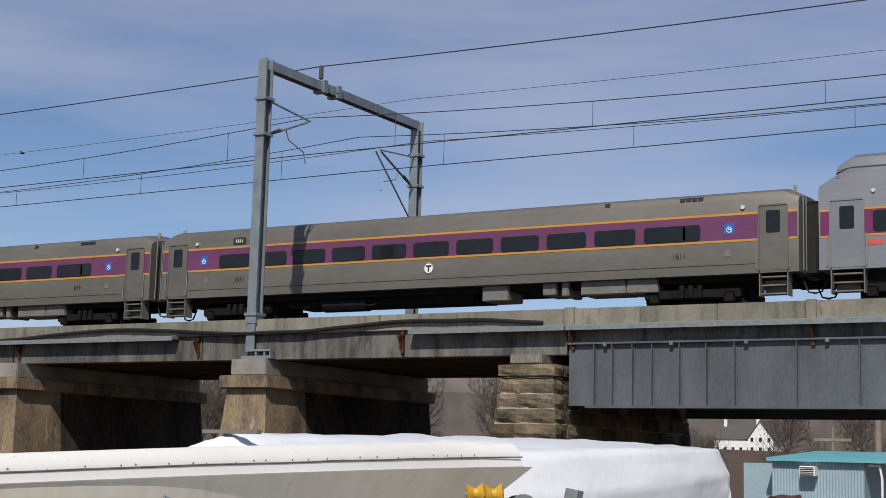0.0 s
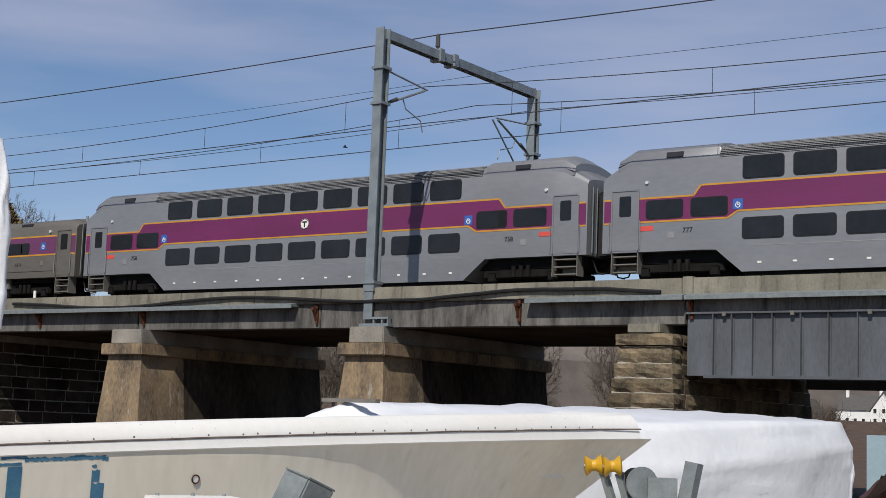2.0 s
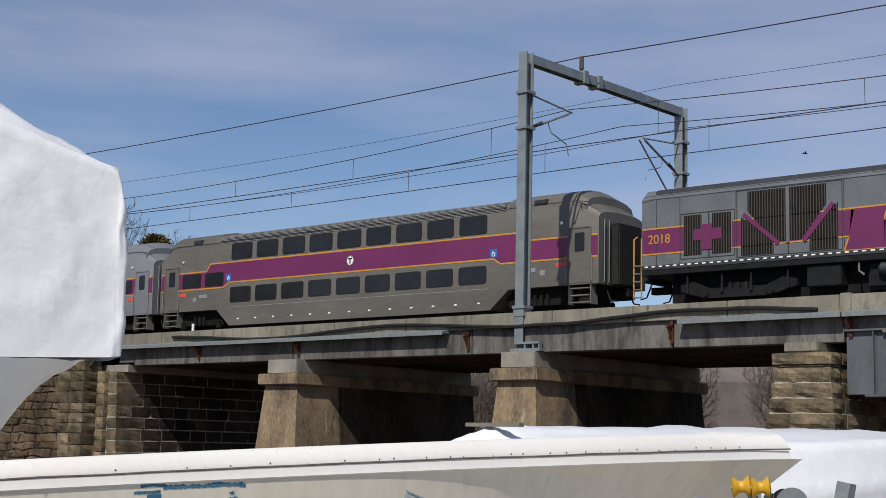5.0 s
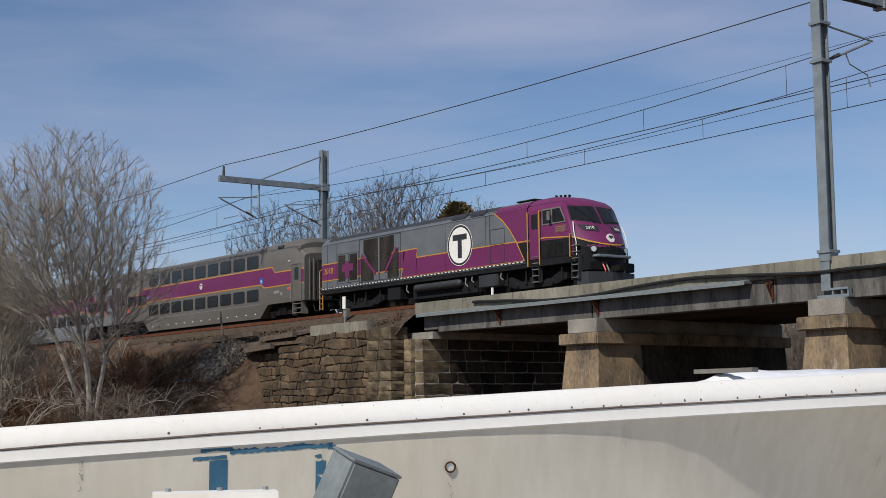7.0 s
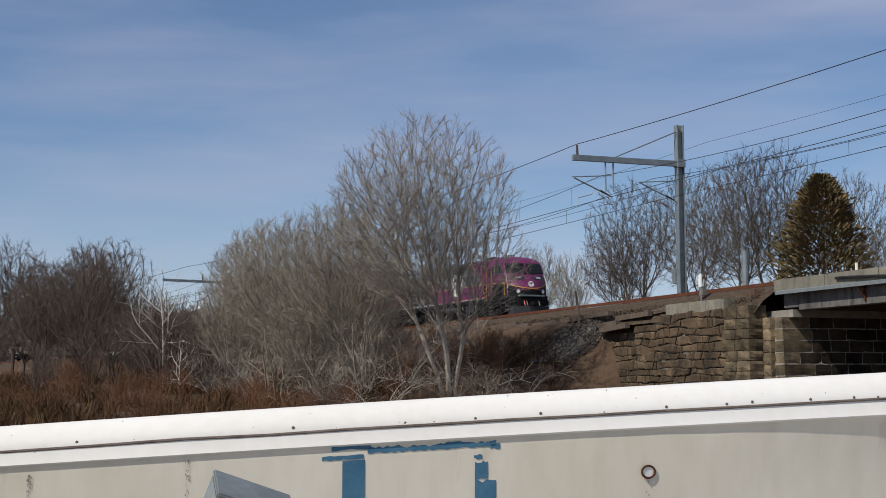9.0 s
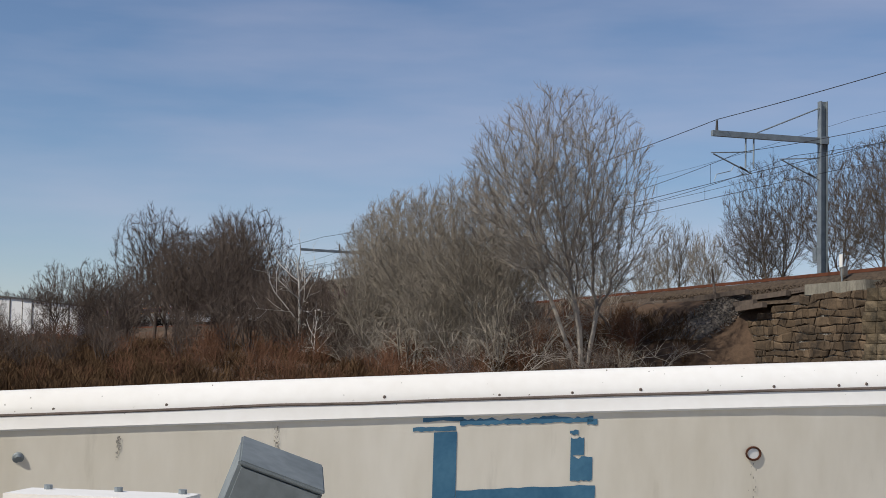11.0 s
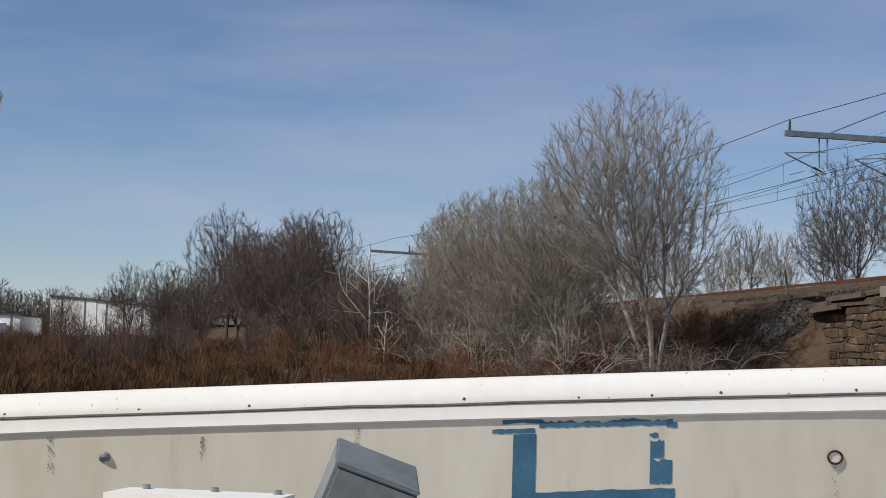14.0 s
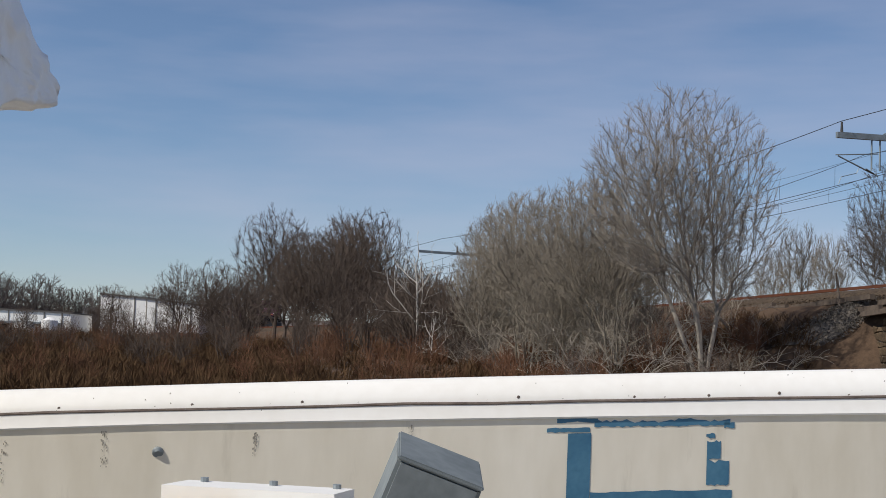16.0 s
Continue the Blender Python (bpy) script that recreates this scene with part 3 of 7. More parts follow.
def make_abutment():
    rng = random.Random(21)
    ab = thing("abutment", "coursed granite abutment in the shade of the deck", "abutment", kind="structure")
    part("core", MB().loft([[(-54.6, 37.76, z), (x_, 37.76, z), (x_, 48.4, z), (-54.6, 48.4, z)] for z, x_ in ((-0.3, -51.752), (5.0, -51.985))]), "mortar", ab)
    part("seat", MB().box(-54.5, -51.6, 38.05, 48.3, 5.0, 5.32), "conc", ab)
    z = -0.3
    while z < 4.95:
        h = min(rng.choice((0.42, 0.46, 0.5)), 5.05 - z)
        y = 37.72
        while y < 48.2:
            w = rng.uniform(0.8, 1.7)
            # stones behind the front one take the colour with soot and deck shade in it
            part("stone", stone_block(rng, -52.5, -51.98 + 0.22 * (1 - z / 5), y + 0.028, min(y + w, 48.3) - 0.028, z + 0.024, z + h - 0.024, 0.02), "granite" if y < 37.8 else "shaded_sooty_stone", ab)
            y += w
        part("stone", stone_block(rng, -53.3, -52.55, 37.55, 38.1, z + 0.014, z + h - 0.014, 0.06), "granite", ab)
        z += h
    z = -0.3
    while z < 5.5:
        h = rng.choice((0.44, 0.5, 0.56))
        k = rng.uniform(-0.25, 0.25)
        part("stone", stone_block(rng, -55.0 + k, -54.1 + k * 0.5, 36.82, 37.3, z + 0.014, z + h - 0.014, 0.07), "granite", ab)
        part("stone", stone_block(rng, -54.06 + k * 0.5, -53.1, 36.84, 37.75, z + 0.014, z + h - 0.014, 0.06), "granite", ab)
        z += h
    wing = thing("wing_wall", "rough brown fieldstone wing wall with pale mortar", "stone wall", kind="structure")
    def top(x):
        return 5.45 if x > -60 else 5.45 - (-60 - x) * 0.17
    part("backing", MB().prism([(-53.4, -0.3), (-53.4, 5.35), (-60, 5.35), (-67.6, 4.0), (-68.6, 2.6), (-69.5, -0.3)], "y", 36.965, 37.9), "old_mortar", wing)
    # fitted rubble: wavering courses, slanted joints, shared between neighbours
    def course(j, x):
        return 0.1 + j * 0.36 + 0.20 * noise.noise((x * 0.40, j * 0.9, 5)) + 0.14 * noise.noise((x * 1.4, j * 2.3, 9))
    for j in range(16):
        x = -53.3 - rng.uniform(0, 0.4)
        slant = 0.0
        while x > -69.2:
            w = rng.choice((rng.uniform(0.22, 0.5), rng.uniform(0.4, 0.95)))
            s2 = rng.uniform(-0.11, 0.11)
            xa, xb = x - w, x
            low, high = (course(j, xa) + course(j, xb)) / 2, (course(j + 1, xa) + course(j + 1, xb)) / 2
            if high > low + 0.1 and high < top(x - w / 2) + 0.2 and xa > -69.6 + low * 0.45:
                g = 0.012 + 0.014 * rng.random()
                f = [(xa - s2 + g, course(j, xa) + g), (xb - slant - g, course(j, xb) + g), (xb + slant - g, course(j + 1, xb) - g), (xa + s2 + g, course(j + 1, xa) - g)]
                cx, cz = sum(p[0] for p in f) / 4, sum(p[1] for p in f) / 4
                y0, out = 36.93 + rng.uniform(-0.05, 0.015), rng.uniform(0.015, 0.06)
                v = [(px_, 37.2, pz) for px_, pz in f] + [(px_, y0, pz) for px_, pz in f]
                v += [(cx + (px_ - cx) * 0.72 + rng.uniform(-0.04, 0.04), y0 - out * rng.uniform(0.5, 1.3), cz + (pz - cz) * 0.70 + rng.uniform(-0.03, 0.03)) for px_, pz in f]
                part("stone", MB().add(v, [(0, 1, 5, 4), (1, 2, 6, 5), (2, 3, 7, 6), (3, 0, 4, 7), (4, 5, 9, 8), (5, 6, 10, 9), (6, 7, 11, 10), (7, 4, 8, 11), (8, 9, 10, 11)]), "rubble", wing)
            x, slant = xa, s2
    part("coping", MB().box(-60.2, -55.2, 36.95, 37.75, 5.45, 5.98, 0.03), "conc_lt", wing, "weathered concrete coping block")
    for a, b, o, z in ((-62, -66.4, -6.6, 5.55), (-64.5, -69.2, -7.0, 5.2), (-68, -74, -7.2, 5.6), (-60.5, -63, -6.4, 5.7), (-74, -80, -7.4, 5.5), (-65.5, -71.5, -6.9, 5.75), (-70.5, -76.0, -7.1, 5.35), (-76.5, -83.0, -7.0, 5.7), (-63.0, -66.0, -7.3, 5.0), (-82.0, -89.0, -7.2, 5.6)):
        pa, pb = line(a, o, z + 0.12), line(b, o + 0.15, z)
        solid("old_tie", MB().tube([pa, pb], 0.17, 4), "timber", "old creosoted timber sleeper holding the bank", "timber", "old timbers")
    solid("leaning_stake", MB().tube([(-68.3, 36.6, 5.0), (-69.0, 36.7, 7.2)], [0.09, 0.05], 6), "timber", "dark leaning iron stake in the bank", "stake")
    sg = thing("track_marker", "white trackside marker box on a short post", "marker")
    part("post", MB().tube([(-58.85, 38.1, 5.9), (-58.85, 38.1, 7.0)], 0.04, 8), "galv", sg)
    part("plate", MB().box(-58.97, -58.73, 38.02, 38.08, 6.75, 7.35, 0.01), "white_dec", sg)
    part("case", MB().box(-59.02, -58.68, 38.08, 38.3, 6.35, 6.8, 0.02), "under_lt", sg)


# ---- overhead line ----
def ibeam(mb, x, y, z0, z1, w=0.36, d=0.36):
    for s in (-1, 1):
        mb.box(x - w / 2, x + w / 2, y + s * d / 2 - 0.02, y + s * d / 2 + 0.02, z0, z1)
    mb.box(x - 0.02, x + 0.02, y - d / 2, y + d / 2, z0, z1)
    return mb


def arm(parent, x, y0, side, z):
    """A hinged cantilever arm on a post at y0, reaching to the side (+1 away from the yard)."""
    part("arm_tube", MB().tube([(x, y0, z + 1.25), (x, y0 + side * 2.55, z + 1.05)], 0.035, 6), "galv", parent)
    part("arm_tube", MB().tube([(x, y0, z), (x, y0 + side * 2.4, z + 1.0)], 0.045, 6), "galv", parent)
    part("insulator", MB().tube([(x, y0 + side * 0.25, z + 0.12), (x, y0 + side * 0.75, z + 0.34)], [0.05, 0.075, ][0:2], 8), "insul", parent)
    part("steady_arm", MB().tube([(x, y0 + side * 1.1, z + 0.45), (x, y0 + side * 1.3, z + 0.1), (x, y0 + side * 2.2, z - 0.15), (x, y0 + side * 2.35, z - 0.55)], 0.022, 6), "galv", parent)


def make_overhead():
    X = -29.95
    g = thing("catenary_portal", "grey galvanised steel portal carrying the overhead wires", "gantry", "catenary structures")
    part("post", ibeam(MB(), X, 38.12, 5.55, 15.72), "galv", g)
    part("post", ibeam(MB(), X, 48.2, 6.45, 15.72), "galv", g)
    part("splice", MB().box(X - 0.26, X + 0.26, 37.86, 38.38, 6.76, 6.86).box(X - 0.22, X + 0.22, 37.9, 38.34, 6.5, 6.76), "galv", g)
    part("base_plate", MB().box(X - 0.3, X + 0.95, 37.85, 38.1, 5.30, 5.40).box(X + 0.15, X + 0.9, 37.88, 38.08, 5.55, 5.62).box(X + 0.25, X + 0.31, 37.9, 38.06, 5.4, 5.55).box(X + 0.6, X + 0.66, 37.9, 38.06, 5.4, 5.55).box(X + 0.85, X + 0.9, 37.9, 38.06, 5.4, 5.55), "galv", g)
    for zz in (14.29, 13.03):
        part("collar", MB().box(X - 0.25, X + 0.25, 37.86, 38.38, zz - 0.05, zz + 0.05), "galv", g)
        part("collar", MB().box(X - 0.25, X + 0.25, 47.95, 48.45, zz - 0.05, zz + 0.05), "galv", g)
    bm_ = MB()
    for dy in (-0.15, 0.15):
        bm_.box(X + dy - 0.02, X + dy + 0.02, 38.3, 48.05, 15.35, 15.67)
    bm_.box(X - 0.15, X + 0.15, 38.3, 48.05, 15.5, 15.53)
    part("beam", bm_, "galv", g)
    for y in (41.4, 42.3):
        part("beam_splice", MB().box(X - 0.25, X + 0.25, y - 0.12, y + 0.12, 15.28, 15.74), "galv", g)
    part("insulator", MB().tube([(X, 41.4, 15.7), (X, 41.4, 15.8), (X, 41.4, 15.85), (X, 41.4, 16.3), (X, 41.4, 16.34)], [0.04, 0.04, 0.09, 0.08, 0.03], 10), "insul", g)
    arm(g, X, 38.3, 1, 13.05)
    arm(g, X, 48.0, -1, 12.95)
    part("strut", MB().tube([(X, 48.0, 11.5), (X, 45.2, 13.9)], 0.035, 6), "galv", g)

    for s, kind in ((-73.5, 1),):
        m = thing("catenary_mast", "grey steel mast with a long cantilever beam", "mast", "catenary structures")
        part("post", ibeam(MB(), s, 45.9, 6.0, 17.45, 0.4, 0.4), "galv", m)
        part("beam", MB().box(s - 0.12, s + 0.12, 38.9, 45.8, 15.0, 15.32), "galv", m)
        part("tie_rod", MB().tube([(s, 45.8, 17.1), (s, 41.7, 15.35)], 0.04, 6), "galv", m)
        part("insulator", MB().tube([(s, 39.2, 15.32), (s, 39.2, 15.9)], [0.09, 0.06], 8), "insul", m)
        for y in (41.5, 41.0):
            part("drop_tube", MB().tube([(s, y, 15.0), (s, y, 13.3)], 0.05, 6), "galv", m)
        arm(m, s, 41.4, -1, 13.0)
        arm(m, s, 45.7, -1, 12.9)
        part("collar", MB().box(s - 0.28, s + 0.28, 45.65, 46.15, 14.95, 15.4), "galv", m)
        part("equipment_box", MB().box(s - 1.1, s - 0.5, 45.9, 46.3, 8.2, 9.1, 0.02), "galv", m)
        part("equipment_box", MB().box(s - 0.42, s - 0.2, 45.6, 45.8, 8.3, 9.0, 0.02), "galv", m)
    # far portal
    s = -162.0
    h = radians(heading(s))
    m = thing("catenary_portal", "grey steel mast and beam far along the line", "gantry", "catenary structures")
    for off in (4.5,):
        q = line(s, off)
        part("post", ibeam(MB(), q.x, q.y, 6.0, 14.6), "galv", m)
    a, b = line(s, -7.2, 14.4), line(s, 4.5, 14.25)
    part("beam", MB().tube([a, b], 0.2, 4), "galv", m)
    part("tie_rod", MB().tube([line(s, 4.5, 16.0), line(s, 0, 14.4)], 0.05, 6), "galv", m)
    part("insulator", MB().tube([line(s, -2.6, 14.4), line(s, -2.6, 15.2)], [0.09, 0.06], 8), "insul", m)
    # wires
    sup = [58, 15, -29.95, -73.5, -118, -162, -215]
    def wire(name, off, zs, sag, r, label, near=0.0):
        """near: how far the wire comes towards the yard at the masts past the portal."""
        mb, run = MB(), []
        for a, b in zip(sup, sup[1:]):
            pts = []
            for i in range(17):
                u = i / 16
                s = a + (b - a) * u
                k = min(1.0, max(0.0, (-29.95 - s) / 43.5))
                pts.append(line(s, off - near * k, zs - 0.35 * k * (near > 0) - sag * 4 * u * (1 - u)))
            run += pts[:-1]
        mb.tube(run, r, 5)
        solid(name, mb, "wire", label, "wire", "overhead wires")
    wire("feeder_wire", 41.4 - TRACK_Y, 16.3, 0.30, 0.022, "dark feeder wire strung over the tracks", 2.2)
    for off in (NEAR_Y - TRACK_Y + 0.7, 0.3):
        wire("messenger_wire", off, 14.2, 0.75, 0.016, "dark messenger wire over the track")
        wire("contact_wire", off, 12.85, 0.06, 0.018, "dark contact wire over the track")
        dr = MB()
        for a, b in zip(sup, sup[1:]):
            nn = max(4, int(abs(b - a) / 7))
            for i in range(nn):
                u = (i + 0.5) / nn
                sag, zc = 0.75 * 4 * u * (1 - u), 12.85 - 0.06 * 4 * u * (1 - u)
                dr.tube([line(a + (b - a) * u, off, 14.2 - sag), line(a + (b - a) * u, off, zc)], 0.010, 4, cap=False)
        solid("dropper_wires", dr, "wire", "thin dropper wires between messenger and contact wire", "wire", "overhead wires", kind="stuff")
    wire("return_wire", 48.7 - TRACK_Y, 15.0, 0.4, 0.014, "thin wire along the far posts")
    wire("return_wire", 47.9 - TRACK_Y, 16.6, 0.3, 0.010, "thin wire along the far posts")


# ---- train ----
HALF = 1.53


def truck(parent, x, dark="under"):
    t = part("truck_frame", MB().box(x - 1.6, x + 1.6, -1.25, -1.05, 0.42, 0.72, 0.04).box(x - 1.6, x + 1.6, 1.05, 1.25, 0.42, 0.72, 0.04).box(x - 0.35, x + 0.35, -1.2, 1.2, 0.5, 0.85), dark, parent)
    for dx in (-1.25, 1.25):
        for sy in (-1, 1):
            w = MB().tube([(x + dx, sy * 0.70, 0.45), (x + dx, sy * 0.84, 0.45)], 0.45, 20).tube([(x + dx, sy * 0.84, 0.45), (x + dx, sy * 0.90, 0.45)], 0.36, 16)
            part("wheel", w, dark, parent)
            part("axle_box", MB().box(x + dx - 0.17, x + dx + 0.17, sy * 1.16 - 0.12, sy * 1.16 + 0.12, 0.3, 0.62, 0.03), dark, t)
    part("brake_gear", MB().box(x - 1.75, x + 1.75, -0.66, 0.66, 0.22, 0.95), dark, t)
    for dx in (-0.3, 0.0, 0.3):
        part("spring", MB().tube([(x + dx, -1.3, 0.45), (x + dx, -1.3, 0.85)], 0.09, 8), dark, t)
    return t


def window(parent, x, z, w, h, sy=-1, r=0.09):
    y = sy * (HALF + 0.012)
    fr = part("window", MB().prism(rounded(x - w / 2 - 0.035, x + w / 2 + 0.035, z - h / 2 - 0.035, z + h / 2 + 0.035, r + 0.03), "y", min(y, sy * HALF), max(y, sy * HALF)), "rubber", parent)
    y2 = sy * (HALF + 0.018)
    part("pane", MB().prism(rounded(x - w / 2, x + w / 2, z - h / 2, z + h / 2, r), "y", min(y2, y), max(y2, y)), "glass", fr)


def plate(mb, pts, sy=-1, d=0.006):
    """A thin panel on the side from an outline in x and z."""
    y0, y1 = sy * HALF, sy * (HALF + d)
    return mb.prism(pts, "y", min(y0, y1), max(y0, y1))


def strip(pts, w):
    """Outline of a line of width w along points in x and z."""
    out, back_ = [], []
    for i, (x, z) in enumerate(pts):
        a, b = pts[max(i - 1, 0)], pts[min(i + 1, len(pts) - 1)]
        d = Vector((b[0] - a[0], b[1] - a[1])).normalized()
        out.append((x - d.y * w / 2, z + d.x * w / 2))
        back_.append((x + d.y * w / 2, z - d.x * w / 2))
    return out + back_[::-1]


def section(x, zb, zs, zt, hw=HALF, hb=None):
    """One ring of a coach body: floor zb, shoulder zs, crown zt."""
    hb = hb or hw
    pts = [(-hb, zb), (-hw, zb + 0.15), (-hw, zs)]
    for k in range(1, 8):
        a = math.pi * k / 8
        pts.append((-hw * math.cos(a), zs + (zt - zs) * math.sin(a) ** 0.72))
    pts += [(hw, zs), (hw, zb + 0.15), (hb, zb)]
    return [(x, y, z) for y, z in pts]


def door(parent, x, w, z0, z1, body):
    d = part("door", plate(MB(), rounded(x - w / 2, x + w / 2, z0, z1, 0.05), d=0.012), body, parent)
    part("door_window", plate(MB(), rounded(x - 0.22, x + 0.22, z0 + 1.15, z0 + 1.85, 0.06), d=0.018), "glass", d)
    fr = MB()
    for a in (x - w / 2 - 0.05, x + w / 2):
        plate(fr, [(a, z0), (a + 0.05, z0), (a + 0.05, z1), (a, z1)], d=0.035)
    plate(fr, [(x - w / 2, z1), (x + w / 2, z1), (x + w / 2, z1 + 0.05), (x - w / 2, z1 + 0.05)], d=0.035)
    part("door_frame", fr, body, d)
    for i in range(3):
        z = 0.45 + i * 0.26
        part("step", MB().prism([(-HALF + 0.02, z), (-HALF + 0.42, z), (-HALF + 0.42, z + 0.28), (-HALF + 0.40, z + 0.28), (-HALF + 0.40, z + 0.04), (-HALF + 0.02, z + 0.04)], "x", x - w / 2 + 0.04, x + w / 2 - 0.04), "under_lt", parent)
    for a in (x - w / 2 - 0.03, x + w / 2):
        part("step_cheek", MB().box(a, a + 0.03, -HALF, -HALF + 0.45, 0.40, 1.18), "under_lt", parent)
    for a in (x - w / 2 - 0.1, x + w / 2 + 0.1):
        part("handrail", MB().tube([(a, -HALF - 0.06, z0 + 0.05), (a, -HALF - 0.06, z0 + 1.0)], 0.017, 6), "galv", parent)


def couple(parent, end):
    s = 1 if end > 0 else -1
    part("gangway", MB().box(min(end, end + s * 0.36), max(end, end + s * 0.36), -0.75, 0.75, 1.1, 3.4, 0.05), "rubber", parent, "black rubber gangway diaphragm")
    part("coupler", MB().box(min(end - s * 0.4, end + s * 0.4), max(end - s * 0.4, end + s * 0.4), -0.15, 0.15, 0.75, 1.0), "under", parent)
    for y in (-0.9, 0.6):
        part("hose", MB().tube([(end - s * 0.1, y, 1.0), (end + s * 0.1, y, 0.55), (end + s * 0.36, y, 0.5)], 0.03, 6), "rubber", parent)
    part("end_ladder", MB().tube([(end + s * 0.06, -1.25, 1.2), (end + s * 0.06, -1.25, 3.5)], 0.02, 6).tube([(end + s * 0.06, -0.95, 1.2), (end + s * 0.06, -0.95, 3.5)], 0.02, 6), "galv", parent)


def emblem(parent, x, z, r):
    d = part("emblem", disc(r, x, -HALF - 0.012, z, 0.006), "white_dec", parent, "white disc with a dark ring and bars")
    part("emblem_ring", disc(r * 0.97, x, -HALF - 0.018, z, 0.004, ring=r * 0.10), "black_dec", d)
    part("emblem_bar", MB().box(x - r * 0.56, x + r * 0.56, -HALF - 0.023, -HALF - 0.018, z + r * 0.24, z + r * 0.52), "black_dec", d)
    part("emblem_bar", MB().box(x - r * 0.16, x + r * 0.16, -HALF - 0.023, -HALF - 0.018, z - r * 0.62, z + r * 0.24), "black_dec", d)


def access_sign(parent, x, z, s=0.34):
    q = part("access_sign", plate(MB(), rounded(x - s / 2, x + s / 2, z - s / 2, z + s / 2, 0.03), d=0.012), "blue_dec", parent, "blue accessibility sign")
    y = -HALF - 0.016
    part("symbol", disc(s * 0.27, x, y + 0.004, z - s * 0.1, 0.004, 16, ring=s * 0.07).box(x - s * 0.1, x - s * 0.02, y, y + 0.004, z - s * 0.1, z + s * 0.25).box(x - s * 0.1, x + s * 0.22, y - 0.001, y + 0.003, z - s * 0.1, z - s * 0.03).box(x + s * 0.15, x + s * 0.22, y - 0.001, y + 0.003, z - s * 0.33, z - s * 0.03), "white_dec", q)


def bilevel(number, body, purple, label):
    c = thing("bilevel_coach", label, "train coach", "coaches of the train")
    L = 12.65
    mid = MB().loft([section(x, zb, zs, zt) for x, zb, zs, zt in (
        (-L, 1.12, 3.55, 3.85), (-L + 0.9, 1.12, 4.0, 4.45), (-L + 1.6, 1.12, 4.12, 4.70), (-9.0, 1.12, 4.12, 4.72), (-8.5, 1.10, 4.12, 4.72), (-7.6, 0.36, 4.12, 4.72),
        (7.6, 0.36, 4.12, 4.72), (8.5, 1.10, 4.12, 4.72), (9.0, 1.12, 4.12, 4.72), (L - 1.6, 1.12, 4.12, 4.70), (L - 0.9, 1.12, 4.0, 4.45), (L, 1.12, 3.55, 3.85))])
    part("body", mid, body, c, smooth=True)
    ribs = MB()
    for k in range(7):
        z = 4.14 + 0.06 * k
        yy = -HALF * math.cos(math.asin(min(1, ((z - 4.12) / 0.6) ** (1 / 0.72)))) if z > 4.12 else -HALF
        ribs.box(-8.4, 8.3, yy - 0.018, yy + 0.03, z, z + 0.022)
    part("roof_ribs", ribs, "roof_grey", c)
    for s in (-1, 1):
        part("roof_housing", MB().loft([section(s * x, 3.9, zs, zt, HALF - 0.01) for x, zs, zt in ((8.4, 4.14, 4.72), (8.45, 4.22, 4.80), (11.6, 4.22, 4.80), (12.1, 4.0, 4.5))]), body, c, smooth=True)
        part("vent", MB().box(s * 10.0 - 0.3, s * 10.0 + 0.3, -HALF - 0.015, -HALF + 0.2, 4.24, 4.42), "black_dec", c)
    # band with its stepped ends
    band = MB()
    for pts in ([(-12.6, 2.12), (-8.1, 2.12), (-8.1, 2.92), (-12.6, 2.92)], [(-8.1, 2.12), (-7.75, 2.33), (-7.75, 2.92), (-8.1, 2.92)], [(-7.75, 2.33), (7.75, 2.33), (7.75, 2.92), (-7.75, 2.92)],
                [(-9.3, 2.92), (9.3, 2.92), (9.05, 3.25), (-9.05, 3.25)], [(7.75, 2.33), (8.1, 2.12), (8.1, 2.92), (7.75, 2.92)], [(8.1, 2.12), (12.6, 2.12), (12.6, 2.92), (8.1, 2.92)]):
        plate(band, pts)
    part("colour_band", band, purple, c)
    for pts in ([(-12.6, 2.12), (-8.1, 2.12), (-7.75, 2.33), (7.75, 2.33), (8.1, 2.12), (12.6, 2.12)], [(-12.6, 2.92), (-9.3, 2.92), (-9.05, 3.25), (9.05, 3.25), (9.3, 2.92), (12.6, 2.92)]):
        for a_, b_ in zip(pts, pts[1:]):
            part("yellow_stripe", plate(MB(), strip([a_, b_], 0.06), d=0.009), "yellow", c)
    for i in range(9):
        x = -6.9 + i * 1.70
        window(c, x, 3.72, 1.34, 0.68)
        window(c, x, 1.75, 1.34, 0.64)
    for s in (-1, 1):
        if number or s < 0:
            window(c, s * 8.75, 2.52, 1.25, 0.58)
            window(c, s * 10.35, 2.52, 1.3, 0.58)
        door(c, s * 11.8, 0.95, 1.18, 3.2, body)
        access_sign(c, s * 7.75, 2.55)
        part("red_sign", plate(MB(), rounded(s * 11.0 - 0.25, s * 11.0 + 0.25, 1.82, 1.98, 0.02), d=0.01), "red_dec", c)
        part("small_panel", plate(MB(), rounded(s * 10.1 - 0.12, s * 10.1 + 0.12, 1.55, 1.75, 0.02), d=0.012), "roof_grey", c)
        part("marker_lamp", MB().tube([(s * 11.0, -HALF, 3.45), (s * 11.0, -HALF - 0.05, 3.45)], 0.06, 10), "lens", c)
        if number:
            words(number, 0.24, "black_dec", c, pose(s * 9.5, -HALF - 0.012, 1.78, 90, 0, 0))
        else:
            part("number_bar", plate(MB(), rounded(s * 9.5 - 0.28, s * 9.5 + 0.28, 1.7, 1.86, 0.02), d=0.012), "roof_grey", c)
        truck(c, s * 9.9)
        couple(c, s * L)
